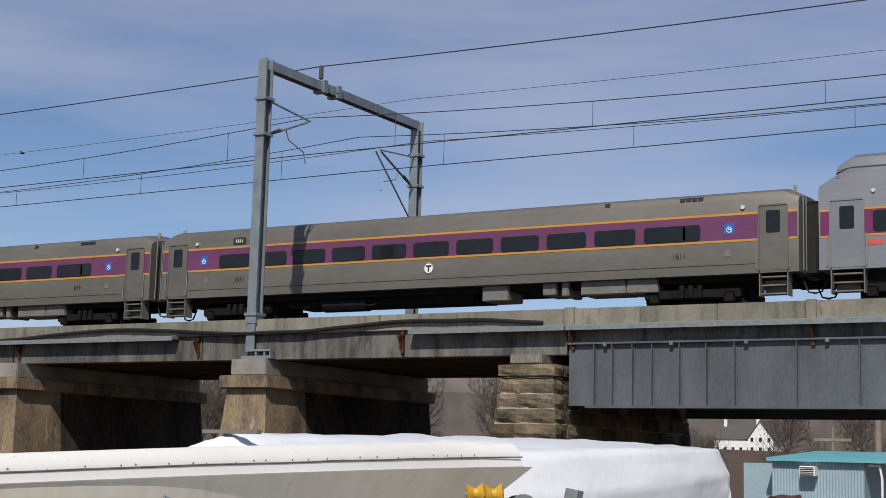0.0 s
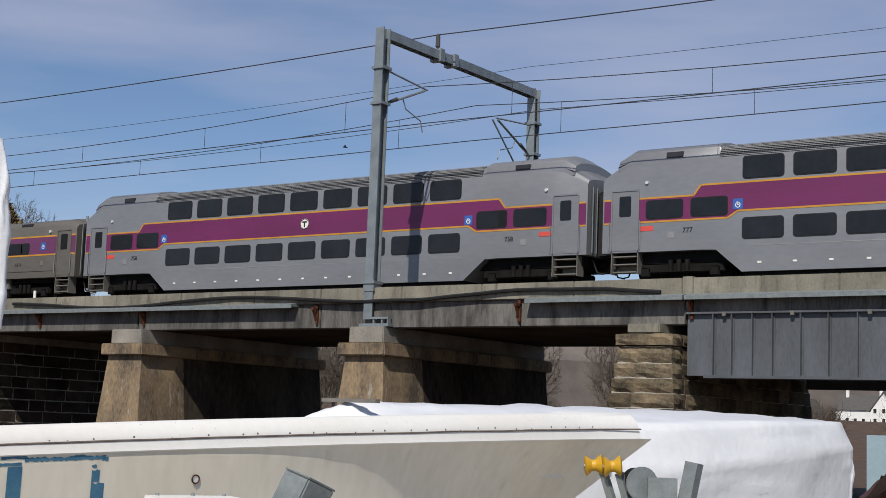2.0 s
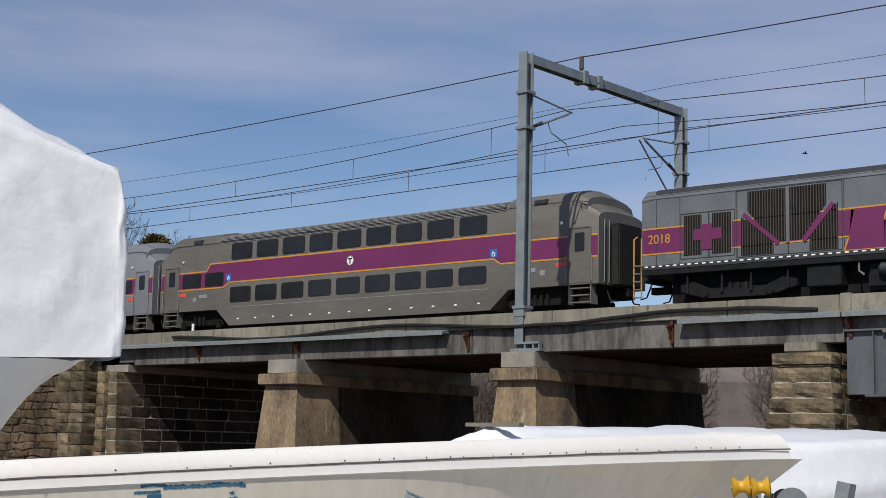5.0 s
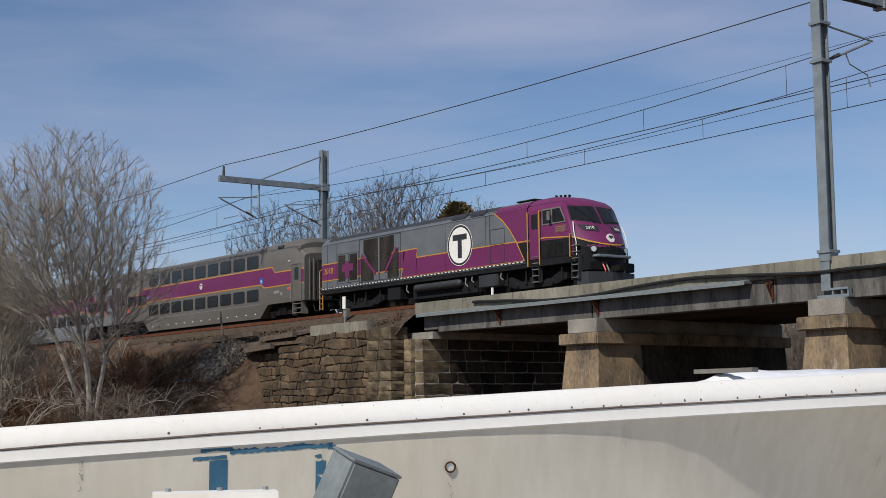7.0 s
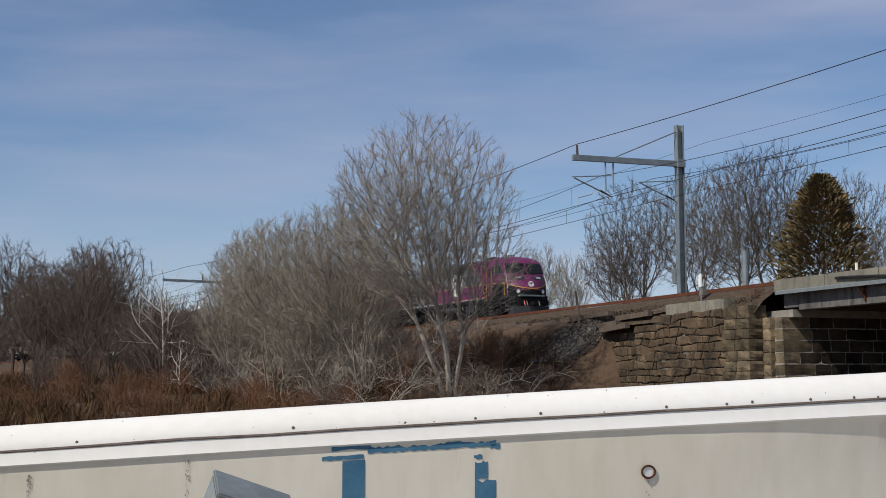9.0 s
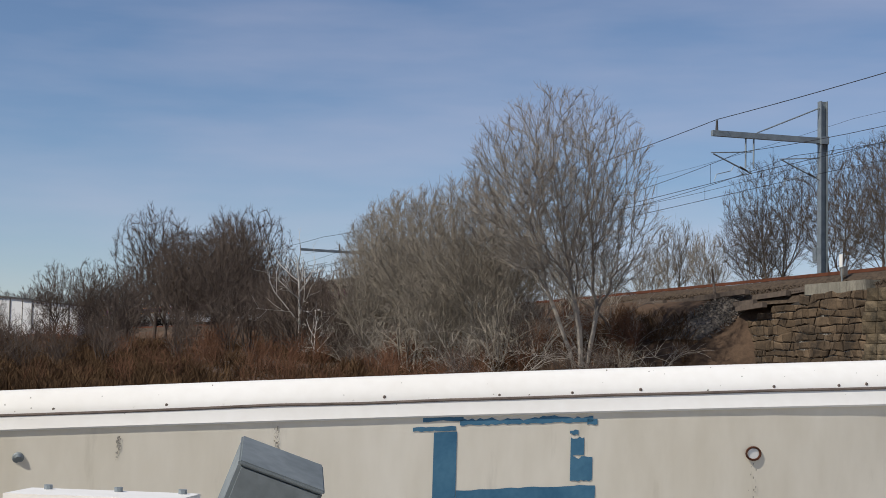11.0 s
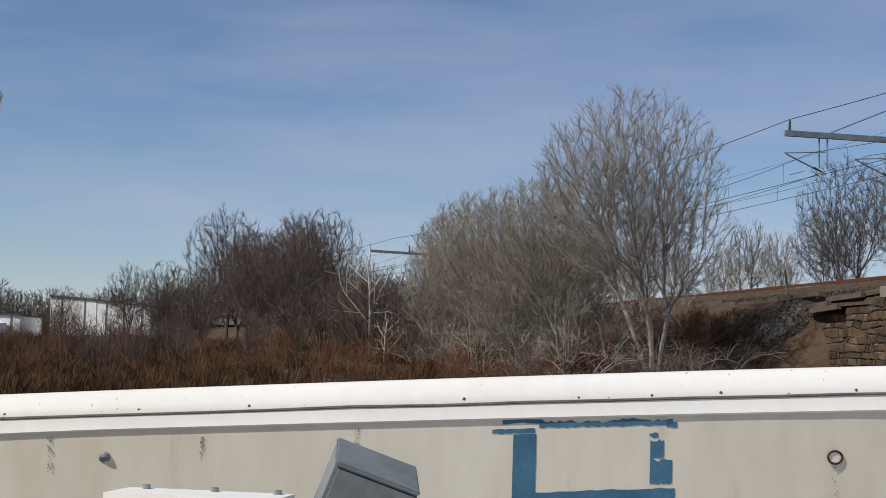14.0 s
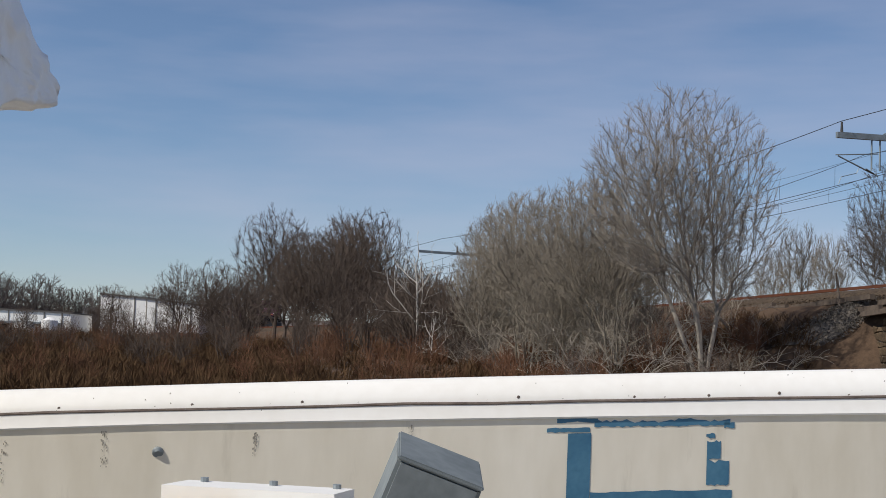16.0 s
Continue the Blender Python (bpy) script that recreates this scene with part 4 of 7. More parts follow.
    part("seam", plate(MB(), [(-7.5, 1.18), (7.5, 1.18), (7.5, 1.205), (-7.5, 1.205)], d=0.005), "roof_grey", c)
    for i in range(13):
        part("skirt_lamp", plate(MB(), rounded(-7.0 + i * 1.17 - 0.07, -7.0 + i * 1.17 + 0.07, 0.62, 0.68, 0.02), d=0.012), "white_dec", c)
    part("underside", MB().box(-7.6, 7.6, -1.4, 1.4, 0.18, 0.4).box(-12.4, 12.4, -1.2, 1.2, 0.75, 1.15), "under", c)
    emblem(c, 0.0, 2.80, 0.21)
    return c


def single(number, cab_end):
    c = thing("singlelevel_coach", "single-level stainless coach with a purple window band, dusty", "train coach", "coaches of the train")
    L = 12.65
    part("body", MB().loft([section(x, zb, zs, zt) for x, zb, zs, zt in ((-L, 1.12, 3.3, 3.6), (-L + 0.5, 1.12, 3.42, 3.87), (L - 0.5, 1.12, 3.42, 3.87), (L, 1.12, 3.3, 3.6))]), "steel_tan", c, smooth=True)
    part("colour_band", plate(MB(), [(-12.6, 2.16), (12.6, 2.16), (12.6, 3.0), (-12.6, 3.0)]), "purple_dull", c)
    for z in (2.16, 3.0):
        part("yellow_stripe", plate(MB(), [(-12.6, z - 0.035), (12.6, z - 0.035), (12.6, z + 0.035), (-12.6, z + 0.035)], d=0.009), "yellow", c)
    part("sill", plate(MB(), [(-11.3, 1.42), (11.3, 1.42), (11.3, 1.47), (-11.3, 1.47)], d=0.02), "steel_tan", c)
    for i in range(11):
        window(c, -9.08 + i * 1.74, 2.47, 1.38, 0.46)
    window(c, 9.2, 2.47, 0.55, 0.46)
    for s in (-1, 1):
        door(c, s * 11.85, 0.85, 1.2, 3.2, "steel_tan")
        access_sign(c, s * 10.45 + (0.0 if s > 0 else -0.1), 2.55)
        truck(c, s * 9.1)
        couple(c, s * L)
        words(number, 0.24, "black_dec", c, pose(s * 8.8, -HALF - 0.012, 1.75, 90, 0, 0))
        part("access_plate", plate(MB(), rounded(s * 10.4 - 0.1, s * 10.4 + 0.1, 1.68, 1.88, 0.02), d=0.014), "under_lt", c)
        part("marker_lamp", MB().tube([(s * 10.9, -HALF, 3.2), (s * 10.9, -HALF - 0.06, 3.2)], 0.07, 8), "lens", c)
        part("horn", MB().tube([(s * 12.3, -0.7, 3.6), (s * 12.3, -0.7, 3.95)], 0.06, 6), "roof_grey", c)
    for x in (6.3, 8.9, 9.1, 9.3, 9.5):
        part("roof_vent", MB().box(x - 0.08, x + 0.08, -HALF + 0.02, -HALF + 0.3, 3.5, 3.62), "black_dec", c)
    nb = part("number_board", plate(MB(), rounded(-8.85 - 0.3, -8.85 + 0.3, 3.1, 3.36, 0.05), d=0.02), "black_dec", c)
    words(number, 0.2, "white_dec", nb, pose(-8.85, -HALF - 0.026, 3.22, 90, 0, 0))
    for a, b, z0, z1 in ((1.6, 2.6, 0.58, 1.12), (3.9, 4.4, 0.7, 1.12), (4.6, 4.85, 0.65, 1.12), (5.3, 6.9, 0.66, 1.12), (6.92, 8.0, 0.66, 1.12)):
        part("equipment_box", MB().box(a, b, -1.35, -0.2, z0, z1, 0.03), "under_lt", c)
    part("underframe", MB().box(-12.3, 12.3, -1.2, 1.2, 0.92, 1.14).box(-7, 1.0, -0.9, 0.9, 0.7, 0.95), "under", c)
    part("air_tank", MB().tube([(-5.2, -0.9, 0.72), (-3.3, -0.9, 0.72)], 0.28, 12), "under", c)
    part("pipe", MB().tube([(-7, -1.1, 0.75), (-6, -1.1, 0.6), (-5.5, -1.1, 0.8), (-3, -1.1, 0.62), (-2.4, -1.1, 0.85)], 0.04, 6), "under", c)
    emblem(c, -0.45, 1.80, 0.2)
    return c


def locomotive():
    """Its rear end is at x = -0.7, its nose at 21."""
    c = thing("diesel_locomotive", "purple and grey diesel locomotive with a sloped purple cab", "locomotive")
    REAR = -0.7
    def ring(x, zb, zs, zt):
        hw = HALF
        return [(x, y, z) for y, z in ((-hw, zb), (-hw, zs), (-hw * 0.74, zt - 0.07), (-hw * 0.4, zt), (hw * 0.4, zt), (hw * 0.74, zt - 0.07), (hw, zs), (hw, zb))]
    part("hood", MB().loft([ring(x, 1.56, 3.97, 4.40) for x in (REAR, 16.95)]), "loco_grey", c)
    roof = MB().loft([[(x, y, z) for y, z in ((-HALF - 0.014, zs - 0.03), (-HALF * 0.74 - 0.01, zt - 0.06), (-HALF * 0.4, zt + 0.02), (HALF * 0.4, zt + 0.02), (HALF * 0.74 + 0.01, zt - 0.06), (HALF + 0.014, zs - 0.03))] for x, zs, zt in ((REAR - 0.02, 3.90, 4.22), (REAR + 0.45, 3.97, 4.40), (14.75, 3.97, 4.40))])
    part("roof", roof, "loco_roof", c)
    part("roof", MB().loft([[(x, y, z) for y, z in ((-HALF * 0.80 - 0.01, 4.26), (-HALF * 0.4, 4.42), (HALF * 0.4, 4.42), (HALF * 0.80 + 0.01, 4.26))] for x in (14.75, 16.98)]), "loco_roof", c)
    # cab and nose: plan outlines at rising heights, rounded across the front
    LEVELS = [(1.25, 20.12, 20.98, HALF), (1.95, 20.12, 20.98, HALF), (2.2, 20.08, 20.88, HALF), (2.5, 20.0, 20.70, HALF), (2.9, 19.86, 20.40, HALF), (3.2, 19.74, 20.22, HALF - 0.01), (3.75, 19.50, 19.86, HALF - 0.05),
              (3.95, 19.36, 19.68, HALF - 0.09), (4.15, 19.1, 19.40, HALF - 0.22), (4.30, 18.6, 19.0, HALF - 0.42), (4.40, 18.0, 18.4, HALF - 0.75)]
    def skin(y, z, out=0.0):
        """A place on the front, at a height and a distance from the middle."""
        i = next((k for k in range(len(LEVELS) - 2) if z <= LEVELS[k + 1][0]), len(LEVELS) - 2)
        p0, p1 = LEVELS[i], LEVELS[i + 1]
        u = (z - p0[0]) / (p1[0] - p0[0])
        xs, xc, hw = (p0[n] + (p1[n] - p0[n]) * u for n in (1, 2, 3))
        v = min(1.0, abs(y) / hw)
        d = Vector((1.0, 0.55 * y / hw, 0.25 if z < 2.5 else 0.6)).normalized()
        return Vector((xc - (xc - xs) * v ** 2.2, y, z)) + d * out
    rings = []
    for z, xs, xc, hw in LEVELS:
        r = [(16.9, -hw, z)] + [skin(-hw + 2 * hw * k / 14, z) for k in range(15)] + [(16.9, hw, z)]
        rings.append(r)
    part("cab", MB().loft(rings), "purple", c, smooth=True)
    def patch(name, corners, material, parent, out=0.02, n=6, m=3):
        """A panel that follows the front; corners: y and z, bottom first, going round."""
        (ya, za), (yb, zb), (yc, zc), (yd, zd) = corners
        mb = MB()
        rows = []
        for j in range(m + 1):
            v = j / m
            row = []
            for i in range(n + 1):
                u = i / n
                row.append(((ya + (yb - ya) * u) * (1 - v) + (yd + (yc - yd) * u) * v, (za + (zb - za) * u) * (1 - v) + (zd + (zc - zd) * u) * v))
            rows.append(row)
        for o_ in (out, -0.02):
            mb.loft([[skin(y, z, o_) for y, z in row] for row in rows], closed=False)
        edge = rows[0] + [r_[-1] for r_ in rows[1:]] + rows[-1][::-1][1:] + [r_[0] for r_ in rows[::-1]][1:-1]
        mb.loft([[skin(y, z, out) for y, z in edge], [skin(y, z, -0.02) for y, z in edge]], closed=True, caps=False)
        return part(name, mb, material, parent)
    for k in (-1, 1):
        patch("windscreen_seal", [(k * 1.42, 3.13), (k * 0.06, 2.98), (k * 0.06, 3.82), (k * 1.36, 3.80)], "rubber", c, 0.012)
        patch("windscreen", [(k * 1.36, 3.18), (k * 0.11, 3.04), (k * 0.11, 3.76), (k * 1.31, 3.75)], "glass", c, 0.022)
        patch("number_board", [(k * 1.12, 2.66), (k * 0.42, 2.60), (k * 0.36, 2.86), (k * 1.22, 2.92)], "black_dec", c, 0.014)
        for ya, za, yb, zb in ((1.525, 2.34, 1.05, 2.14), (1.05, 2.14, 0.55, 2.02), (0.55, 2.02, 0.0, 1.98)):
            patch("nose_panel", [(k * ya, 1.26), (k * yb, 1.26), (k * yb, zb), (k * ya, za)], "loco_black", c, 0.010)
            patch("nose_stripe", [(k * ya, za - 0.01), (k * yb, zb - 0.01), (k * yb, zb + 0.05), (k * ya, za + 0.05)], "yellow", c, 0.013)
        q = skin(k * 0.92, 1.80, 0.0)
        part("headlamp", MB().tube([q, q + Vector((0.09, 0.03 * k, 0))], 0.12, 14), "lens", c)
        part("lamp_ring", MB().tube([q, q + Vector((0.07, 0.025 * k, 0))], 0.16, 14), "loco_roof", c)
        for y_ in (1.46,):
            part("front_rail", MB().tube([skin(k * y_, 1.5, 0.1), skin(k * y_, 2.1, 0.12), skin(k * y_, 2.6, 0.12), skin(k * 1.38, 3.0, 0.08)], 0.022, 6), "white_dec", c, "pale grab rail round the nose")
    for k, txt in ((-1, "2018"), (1, "2018")):
        q = skin(k * 0.78, 2.77, 0.02)
        side = (skin(k * 0.78 + 0.1, 2.77) - skin(k * 0.78 - 0.1, 2.77)).normalized()
        up = (skin(k * 0.78, 2.85) - skin(k * 0.78, 2.69)).normalized()
        nrm = side.cross(up)
        words(txt, 0.21, "white_dec", c, Matrix(((side.x, up.x, nrm.x, q.x), (side.y, up.y, nrm.y, q.y), (side.z, up.z, nrm.z, q.z), (0, 0, 0, 1))), "board_number")
    for z, r_ in ((2.30, 0.21),):
        q = skin(0, z, 0.0)
        part("front_emblem", MB().tube([q - Vector((0.02, 0, 0)), q + Vector((0.03, 0, 0.015))], r_, 20), "white_dec", c)
        part("emblem_bar", MB().box(q.x + 0.03, q.x + 0.045, -0.12, 0.12, z + 0.06, z + 0.12).box(q.x + 0.03, q.x + 0.045, -0.03, 0.03, z - 0.13, z + 0.06), "black_dec", c)
    # grey-to-purple sweep and lower black panel of the cab side
    sweep = [(14.6, 4.0), (15.2, 3.62), (15.7, 3.16), (16.2, 2.55), (16.78, 1.60)]
    for (x0, z0), (x1, z1) in zip(sweep, sweep[1:]):
        part("cab_side_panel", plate(MB(), [(x0, z0), (x1, z1), (17.0, z1), (17.0, z0)], d=0.008), "purple", c)
        part("yellow_stripe", plate(MB(), strip([(x0, z0), (x1, z1)], 0.055), d=0.014), "yellow", c)
    part("roof_sweep", MB().loft([[(x, -HALF * k - 0.012, z) for k, z in ((1.0, 3.96), (0.80, 4.26))] for x in (14.62, 17.0)], closed=False), "purple", c)
    part("dark_panel", plate(MB(), [(16.50, 2.08), (16.34, 2.42), (20.05, 2.34), (20.05, 1.40), (17.0, 1.40), (16.8, 1.60)], d=0.010), "loco_black", c)
    part("yellow_stripe", plate(MB(), strip([(16.3, 2.47), (18.2, 2.50), (20.0, 2.38)], 0.055), d=0.014), "yellow", c)
    # zigzag band
    band = MB()
    for pts in ([(REAR + 0.02, 2.02), (1.05, 2.02), (1.05, 2.88), (REAR + 0.02, 2.88)], [(2.9, 2.02), (7.1, 2.02), (7.3, 2.90), (2.9, 2.90)], [(6.95, 1.60), (8.3, 1.60), (8.35, 2.55), (8.45, 2.95), (7.2, 2.93), (7.12, 2.06)], [(8.3, 1.60), (16.75, 1.60), (16.25, 2.52), (8.3, 2.52)]):
        plate(band, pts)
    part("colour_band", band, "purple", c)
    for pts in ([(REAR + 0.02, 2.90), (1.05, 2.90)], [(2.95, 2.92), (8.45, 2.97)], [(8.45, 2.97), (8.3, 2.52)], [(8.3, 2.52), (16.25, 2.52)], [(REAR + 0.02, 2.00), (1.05, 2.00)], [(2.9, 2.0), (7.12, 2.06)], [(7.12, 2.06), (6.95, 1.60)], [(6.95, 1.60), (16.75, 1.60)]):
        part("yellow_stripe", plate(MB(), strip(pts, 0.05), d=0.012), "yellow", c)
    # radiator doors: narrow pair, then the tall pair with its cut-off corners
    for pts in ([(1.02, 1.86), (1.72, 1.86), (1.72, 3.25), (1.02, 3.25)], [(2.14, 1.86), (2.86, 1.86), (2.86, 3.25), (2.14, 3.25)], [(3.25, 1.70), (4.45, 1.70), (4.45, 2.2), (3.25, 3.0)],
                [(3.5, 3.86), (4.92, 3.86), (4.92, 2.1), (4.5, 2.1), (3.5, 3.2)], [(5.05, 3.86), (6.35, 3.86), (6.35, 3.2), (5.45, 2.1), (5.05, 2.1)], [(5.75, 1.70), (6.75, 1.70), (6.75, 3.2), (6.5, 3.0), (5.75, 2.2)]):
        g = part("grille", plate(MB(), pts, d=0.012), "under", c)
        lo, hi = min(p[0] for p in pts), max(p[0] for p in pts)
        x = lo + 0.05
        while x < hi - 0.04:
            hits = []
            for (xa, za), (xb, zb) in zip(pts, pts[1:] + pts[:1]):
                if (xa - x) * (xb - x) < 0:
                    hits.append(za + (zb - za) * (x - xa) / (xb - xa))
            if len(hits) > 1 and max(hits) - min(hits) > 0.1:
                z0, z1 = min(hits), max(hits)
                part("grille_bar", plate(MB(), [(x, z0), (x + 0.03, z0), (x + 0.03, z1), (x, z1)], d=0.03), "grille_bar", g)
            x += 0.10
    part("cross", plate(plate(MB(), [(1.42, 2.36), (2.5, 2.36), (2.5, 2.74), (1.42, 2.74)], d=0.034), [(1.72, 2.02), (2.14, 2.02), (2.14, 2.9), (1.72, 2.9)], d=0.033), "purple", c)
    for pts in ([(3.35, 3.1), (4.65, 2.02)], [(5.55, 2.02), (6.6, 3.2)]):
        part("brace_panel", plate(MB(), strip(pts, 0.14), d=0.036), "purple", c)
    part("pillar", plate(MB(), [(4.92, 2.02), (5.05, 2.02), (5.05, 3.9), (4.92, 3.9)], d=0.036), "loco_grey", c)
    for x0, x1, z0, z1 in ((0.9, 2.0, 1.75, 3.32), (2.02, 3.0, 1.75, 3.32), (3.1, 4.98, 1.66, 3.92), (4.99, 6.9, 1.66, 3.92), (14.3, 15.35, 2.55, 3.25), (14.3, 15.35, 1.68, 2.50)):
        for pts in ([(x0, z0), (x1, z0)], [(x1, z0), (x1, z1)], [(x1, z1), (x0, z1)], [(x0, z1), (x0, z0)]):
            part("door_edge", plate(MB(), strip(pts, 0.022), d=0.013), "loco_roof", c)
    for x in (-0.1, 0.85, 3.05, 6.95, 10.75, 13.95, 14.25, 16.95):
        part("panel_joint", plate(MB(), [(x, 1.6), (x + 0.02, 1.6), (x + 0.02, 3.93), (x, 3.93)], d=0.010), "loco_roof", c)
    emblem(c, 11.95, 2.78, 1.0)
    words("2018", 0.46, "yellow", c, pose(0.02, -HALF - 0.014, 2.50, 90, 0, 0))
    for x in (11.75, 13.25):
        part("roof_grille", MB().loft([[(x + dx, -HALF * k - 0.03, z) for k, z in ((0.97, 4.03), (0.78, 4.33))] for dx in (-0.55, 0.55)], closed=False), "black_dec", c)
    for x in (15.9, 16.6):
        part("roof_hatch", MB().box(x - 0.3, x + 0.3, -1.0, 0.9, 4.40, 4.47, 0.02), "loco_black", c)
    hn = MB()
    for k in range(4):
        hn.tube([(17.6 + 0.16 * k, -0.3 + 0.12 * k, 4.40), (17.66 + 0.16 * k, -0.3 + 0.12 * k, 4.56)], [0.04, 0.07], 8)
    part("roof_horn", hn, "loco_black", c)
    # frame, walk edge, tank and trucks
    part("frame", MB().box(REAR, 20.3, -HALF - 0.03, HALF + 0.03, 1.24, 1.58, 0.02), "loco_black", c)
    part("frame_edge", MB().box(REAR, 16.9, -HALF - 0.05, -HALF + 0.03, 1.44, 1.60, 0.01), "loco_roof", c)
    for i in range(60):
        x = REAR + 0.15 + i * 0.29
        part("edge_mark", MB().box(x, x + 0.14, -HALF - 0.056, -HALF - 0.05, 1.53, 1.575), "white_dec", c)
    part("fuel_tank", MB().box(7.6, 13.1, -1.3, 1.3, 0.36, 1.24, 0.1), "loco_black", c)
    part("air_reservoir", MB().tube([(8.05, -1.40, 0.98), (8.15, -1.40, 0.98), (11.8, -1.40, 0.98), (11.9, -1.40, 0.98)], [0.1, 0.2, 0.2, 0.1], 14), "loco_roof", c, smooth=True)
    part("under_gear", MB().box(0.2, 19.6, -0.95, 0.95, 0.30, 1.26), "under", c, "black running gear under the frame")
    part("battery_box", MB().box(13.3, 14.8, -1.50, -0.4, 0.62, 1.22, 0.03), "loco_roof", c)
    part("equipment_box", MB().box(5.6, 6.8, -1.46, -0.4, 0.52, 1.22, 0.03), "loco_black", c)
    for x, h in ((7.4, 0.45), (12.3, 0.5), (12.8, 0.35), (15.0, 0.4)):
        part("hanging_hose", MB().tube([(x, -1.45, 1.25), (x + 0.03, -1.52, 1.25 - h * 0.7), (x + 0.2, -1.5, 1.25 - h)], 0.035, 6), "under_lt", c)
    for x in (3.0, 17.3):
        truck(c, x, "loco_black")
        part("truck_side", MB().prism([(x - 2.2, 0.85), (x - 1.7, 0.95), (x - 0.9, 0.62), (x + 0.9, 0.62), (x + 1.7, 0.95), (x + 2.2, 0.85), (x + 2.2, 0.62), (x + 1.2, 0.36), (x - 1.2, 0.36), (x - 2.2, 0.62)], "y", -1.38, -1.18), "loco_black", c)
        for dx in (-1.9, -0.55, 0.55, 1.9):
            part("truck_link", MB().tube([(x + dx, -1.42, 1.15), (x + dx, -1.42, 0.55)], [0.03, 0.06], 8), "loco_black", c)
        for dx in (-1.25, 1.25):
            part("axle_cover", MB().tube([(x + dx, -1.38, 0.5), (x + dx, -1.48, 0.5)], [0.17, 0.12], 14), "loco_black", c)
    # cab door, windows and ladders
    dr = part("cab_door", plate(MB(), rounded(17.18, 17.88, 1.6, 3.78, 0.04), d=0.02), "purple", c)
    part("door_window", plate(MB(), rounded(17.32, 17.74, 2.95, 3.62, 0.05), d=0.026), "glass", dr)
    part("cab_window_frame", plate(MB(), [(18.05, 3.06), (19.62, 3.06), (19.62, 3.2), (19.3, 3.78), (18.05, 3.78)], d=0.018), "under_lt", c)
    part("cab_window", plate(MB(), [(18.11, 3.12), (19.55, 3.12), (19.53, 3.22), (19.26, 3.72), (18.11, 3.72)], d=0.024), "glass", c)
    part("window_post", plate(MB(), [(18.68, 3.12), (18.78, 3.12), (18.78, 3.72), (18.68, 3.72)], d=0.034), "under_lt", c)
    part("mirror", MB().box(18.60, 18.78, -HALF - 0.22, -HALF - 0.14, 3.2, 3.62, 0.02).box(18.66, 18.70, -HALF - 0.2, -HALF, 3.4, 3.43), "under_lt", c)
    fl = part("flag_decal", plate(MB(), rounded(18.95, 19.65, 2.64, 2.96, 0.02), d=0.012), "dull_flag", c, "small red and white striped decal")
    for i in range(3):
        part("decal_stripe", plate(MB(), [(18.95, 2.69 + i * 0.09), (19.65, 2.69 + i * 0.09), (19.65, 2.73 + i * 0.09), (18.95, 2.73 + i * 0.09)], d=0.016), "under_lt", fl)
    for i in range(7):
        part("cab_louvre", plate(MB(), rounded(18.35 + i * 0.16, 18.46 + i * 0.16, 1.6, 2.2, 0.02), d=0.02), "under", c)
    for x, z0, z1 in ((17.12, 1.3, 3.74), (17.94, 1.3, 3.74), (19.98, 1.5, 2.5)):
        part("grab_rail", MB().tube([(x, -HALF, z0), (x, -HALF - 0.09, z0), (x, -HALF - 0.09, z1), (x, -HALF, z1)], 0.03, 6), "yellow", c)
    for x, w_, n_ in ((17.36, 0.42, 5), (20.02, 0.4, 6)):
        ld = MB().box(x - 0.04, x, -HALF - 0.03, -HALF + 0.2, 0.5, 1.6).box(x + w_, x + w_ + 0.04, -HALF - 0.03, -HALF + 0.2, 0.5, 1.6)
        part("ladder_stile", ld, "loco_roof", c)
        for i in range(n_):
            part("ladder_rung", MB().box(x, x + w_, -HALF - 0.04, -HALF + 0.12, 0.56 + i * 0.28, 0.60 + i * 0.28), "under_lt", c)
    for x in (REAR - 0.1, REAR - 0.42):
        part("rear_rail", MB().tube([(x, -1.4, 0.45), (x, -1.4, 2.6), (x + 0.08, -1.3, 2.7)], 0.03, 6), "yellow", c)
    for i in range(5):
        part("rear_rung", MB().box(REAR - 0.42, REAR - 0.1, -1.45, -1.33, 0.5 + i * 0.28, 0.54 + i * 0.28), "under_lt", c)
    part("rear_face", MB().box(REAR - 0.03, REAR, -1.4, 1.4, 1.6, 3.9), "loco_roof", c)
    part("bumper_plate", MB().box(20.5, 21.12, -0.95, 0.95, 1.44, 1.56, 0.03), "galv", c)
    part("pilot_beam", MB().box(20.2, 20.95, -1.3, 1.3, 0.85, 1.25, 0.04), "loco_black", c)
    part("front_coupler", MB().box(20.9, 21.6, -0.18, 0.18, 0.8, 1.1, 0.04), "under", c)
    for y, k in ((-0.62, "red_dec"), (-0.42, "under_lt"), (0.5, "under_lt")):
        part("air_hose", MB().tube([(20.95, y, 1.2), (21.15, y, 0.85), (21.05, y + 0.05, 0.6)], 0.035, 6), k, c)
    part("plough", MB().loft([[(x, y, z) for y, z in ((-w_, 0.15), (-w_, 0.80), (w_, 0.80), (w_, 0.15))] for x, w_ in ((20.2, 1.45), (20.85, 1.35), (21.25, 0.3))]), "loco_roof", c)
    couple(c, REAR - 0.1)
    return c


TRAIN = []      # each vehicle and the distance of its centre behind the joint of the second and third coach


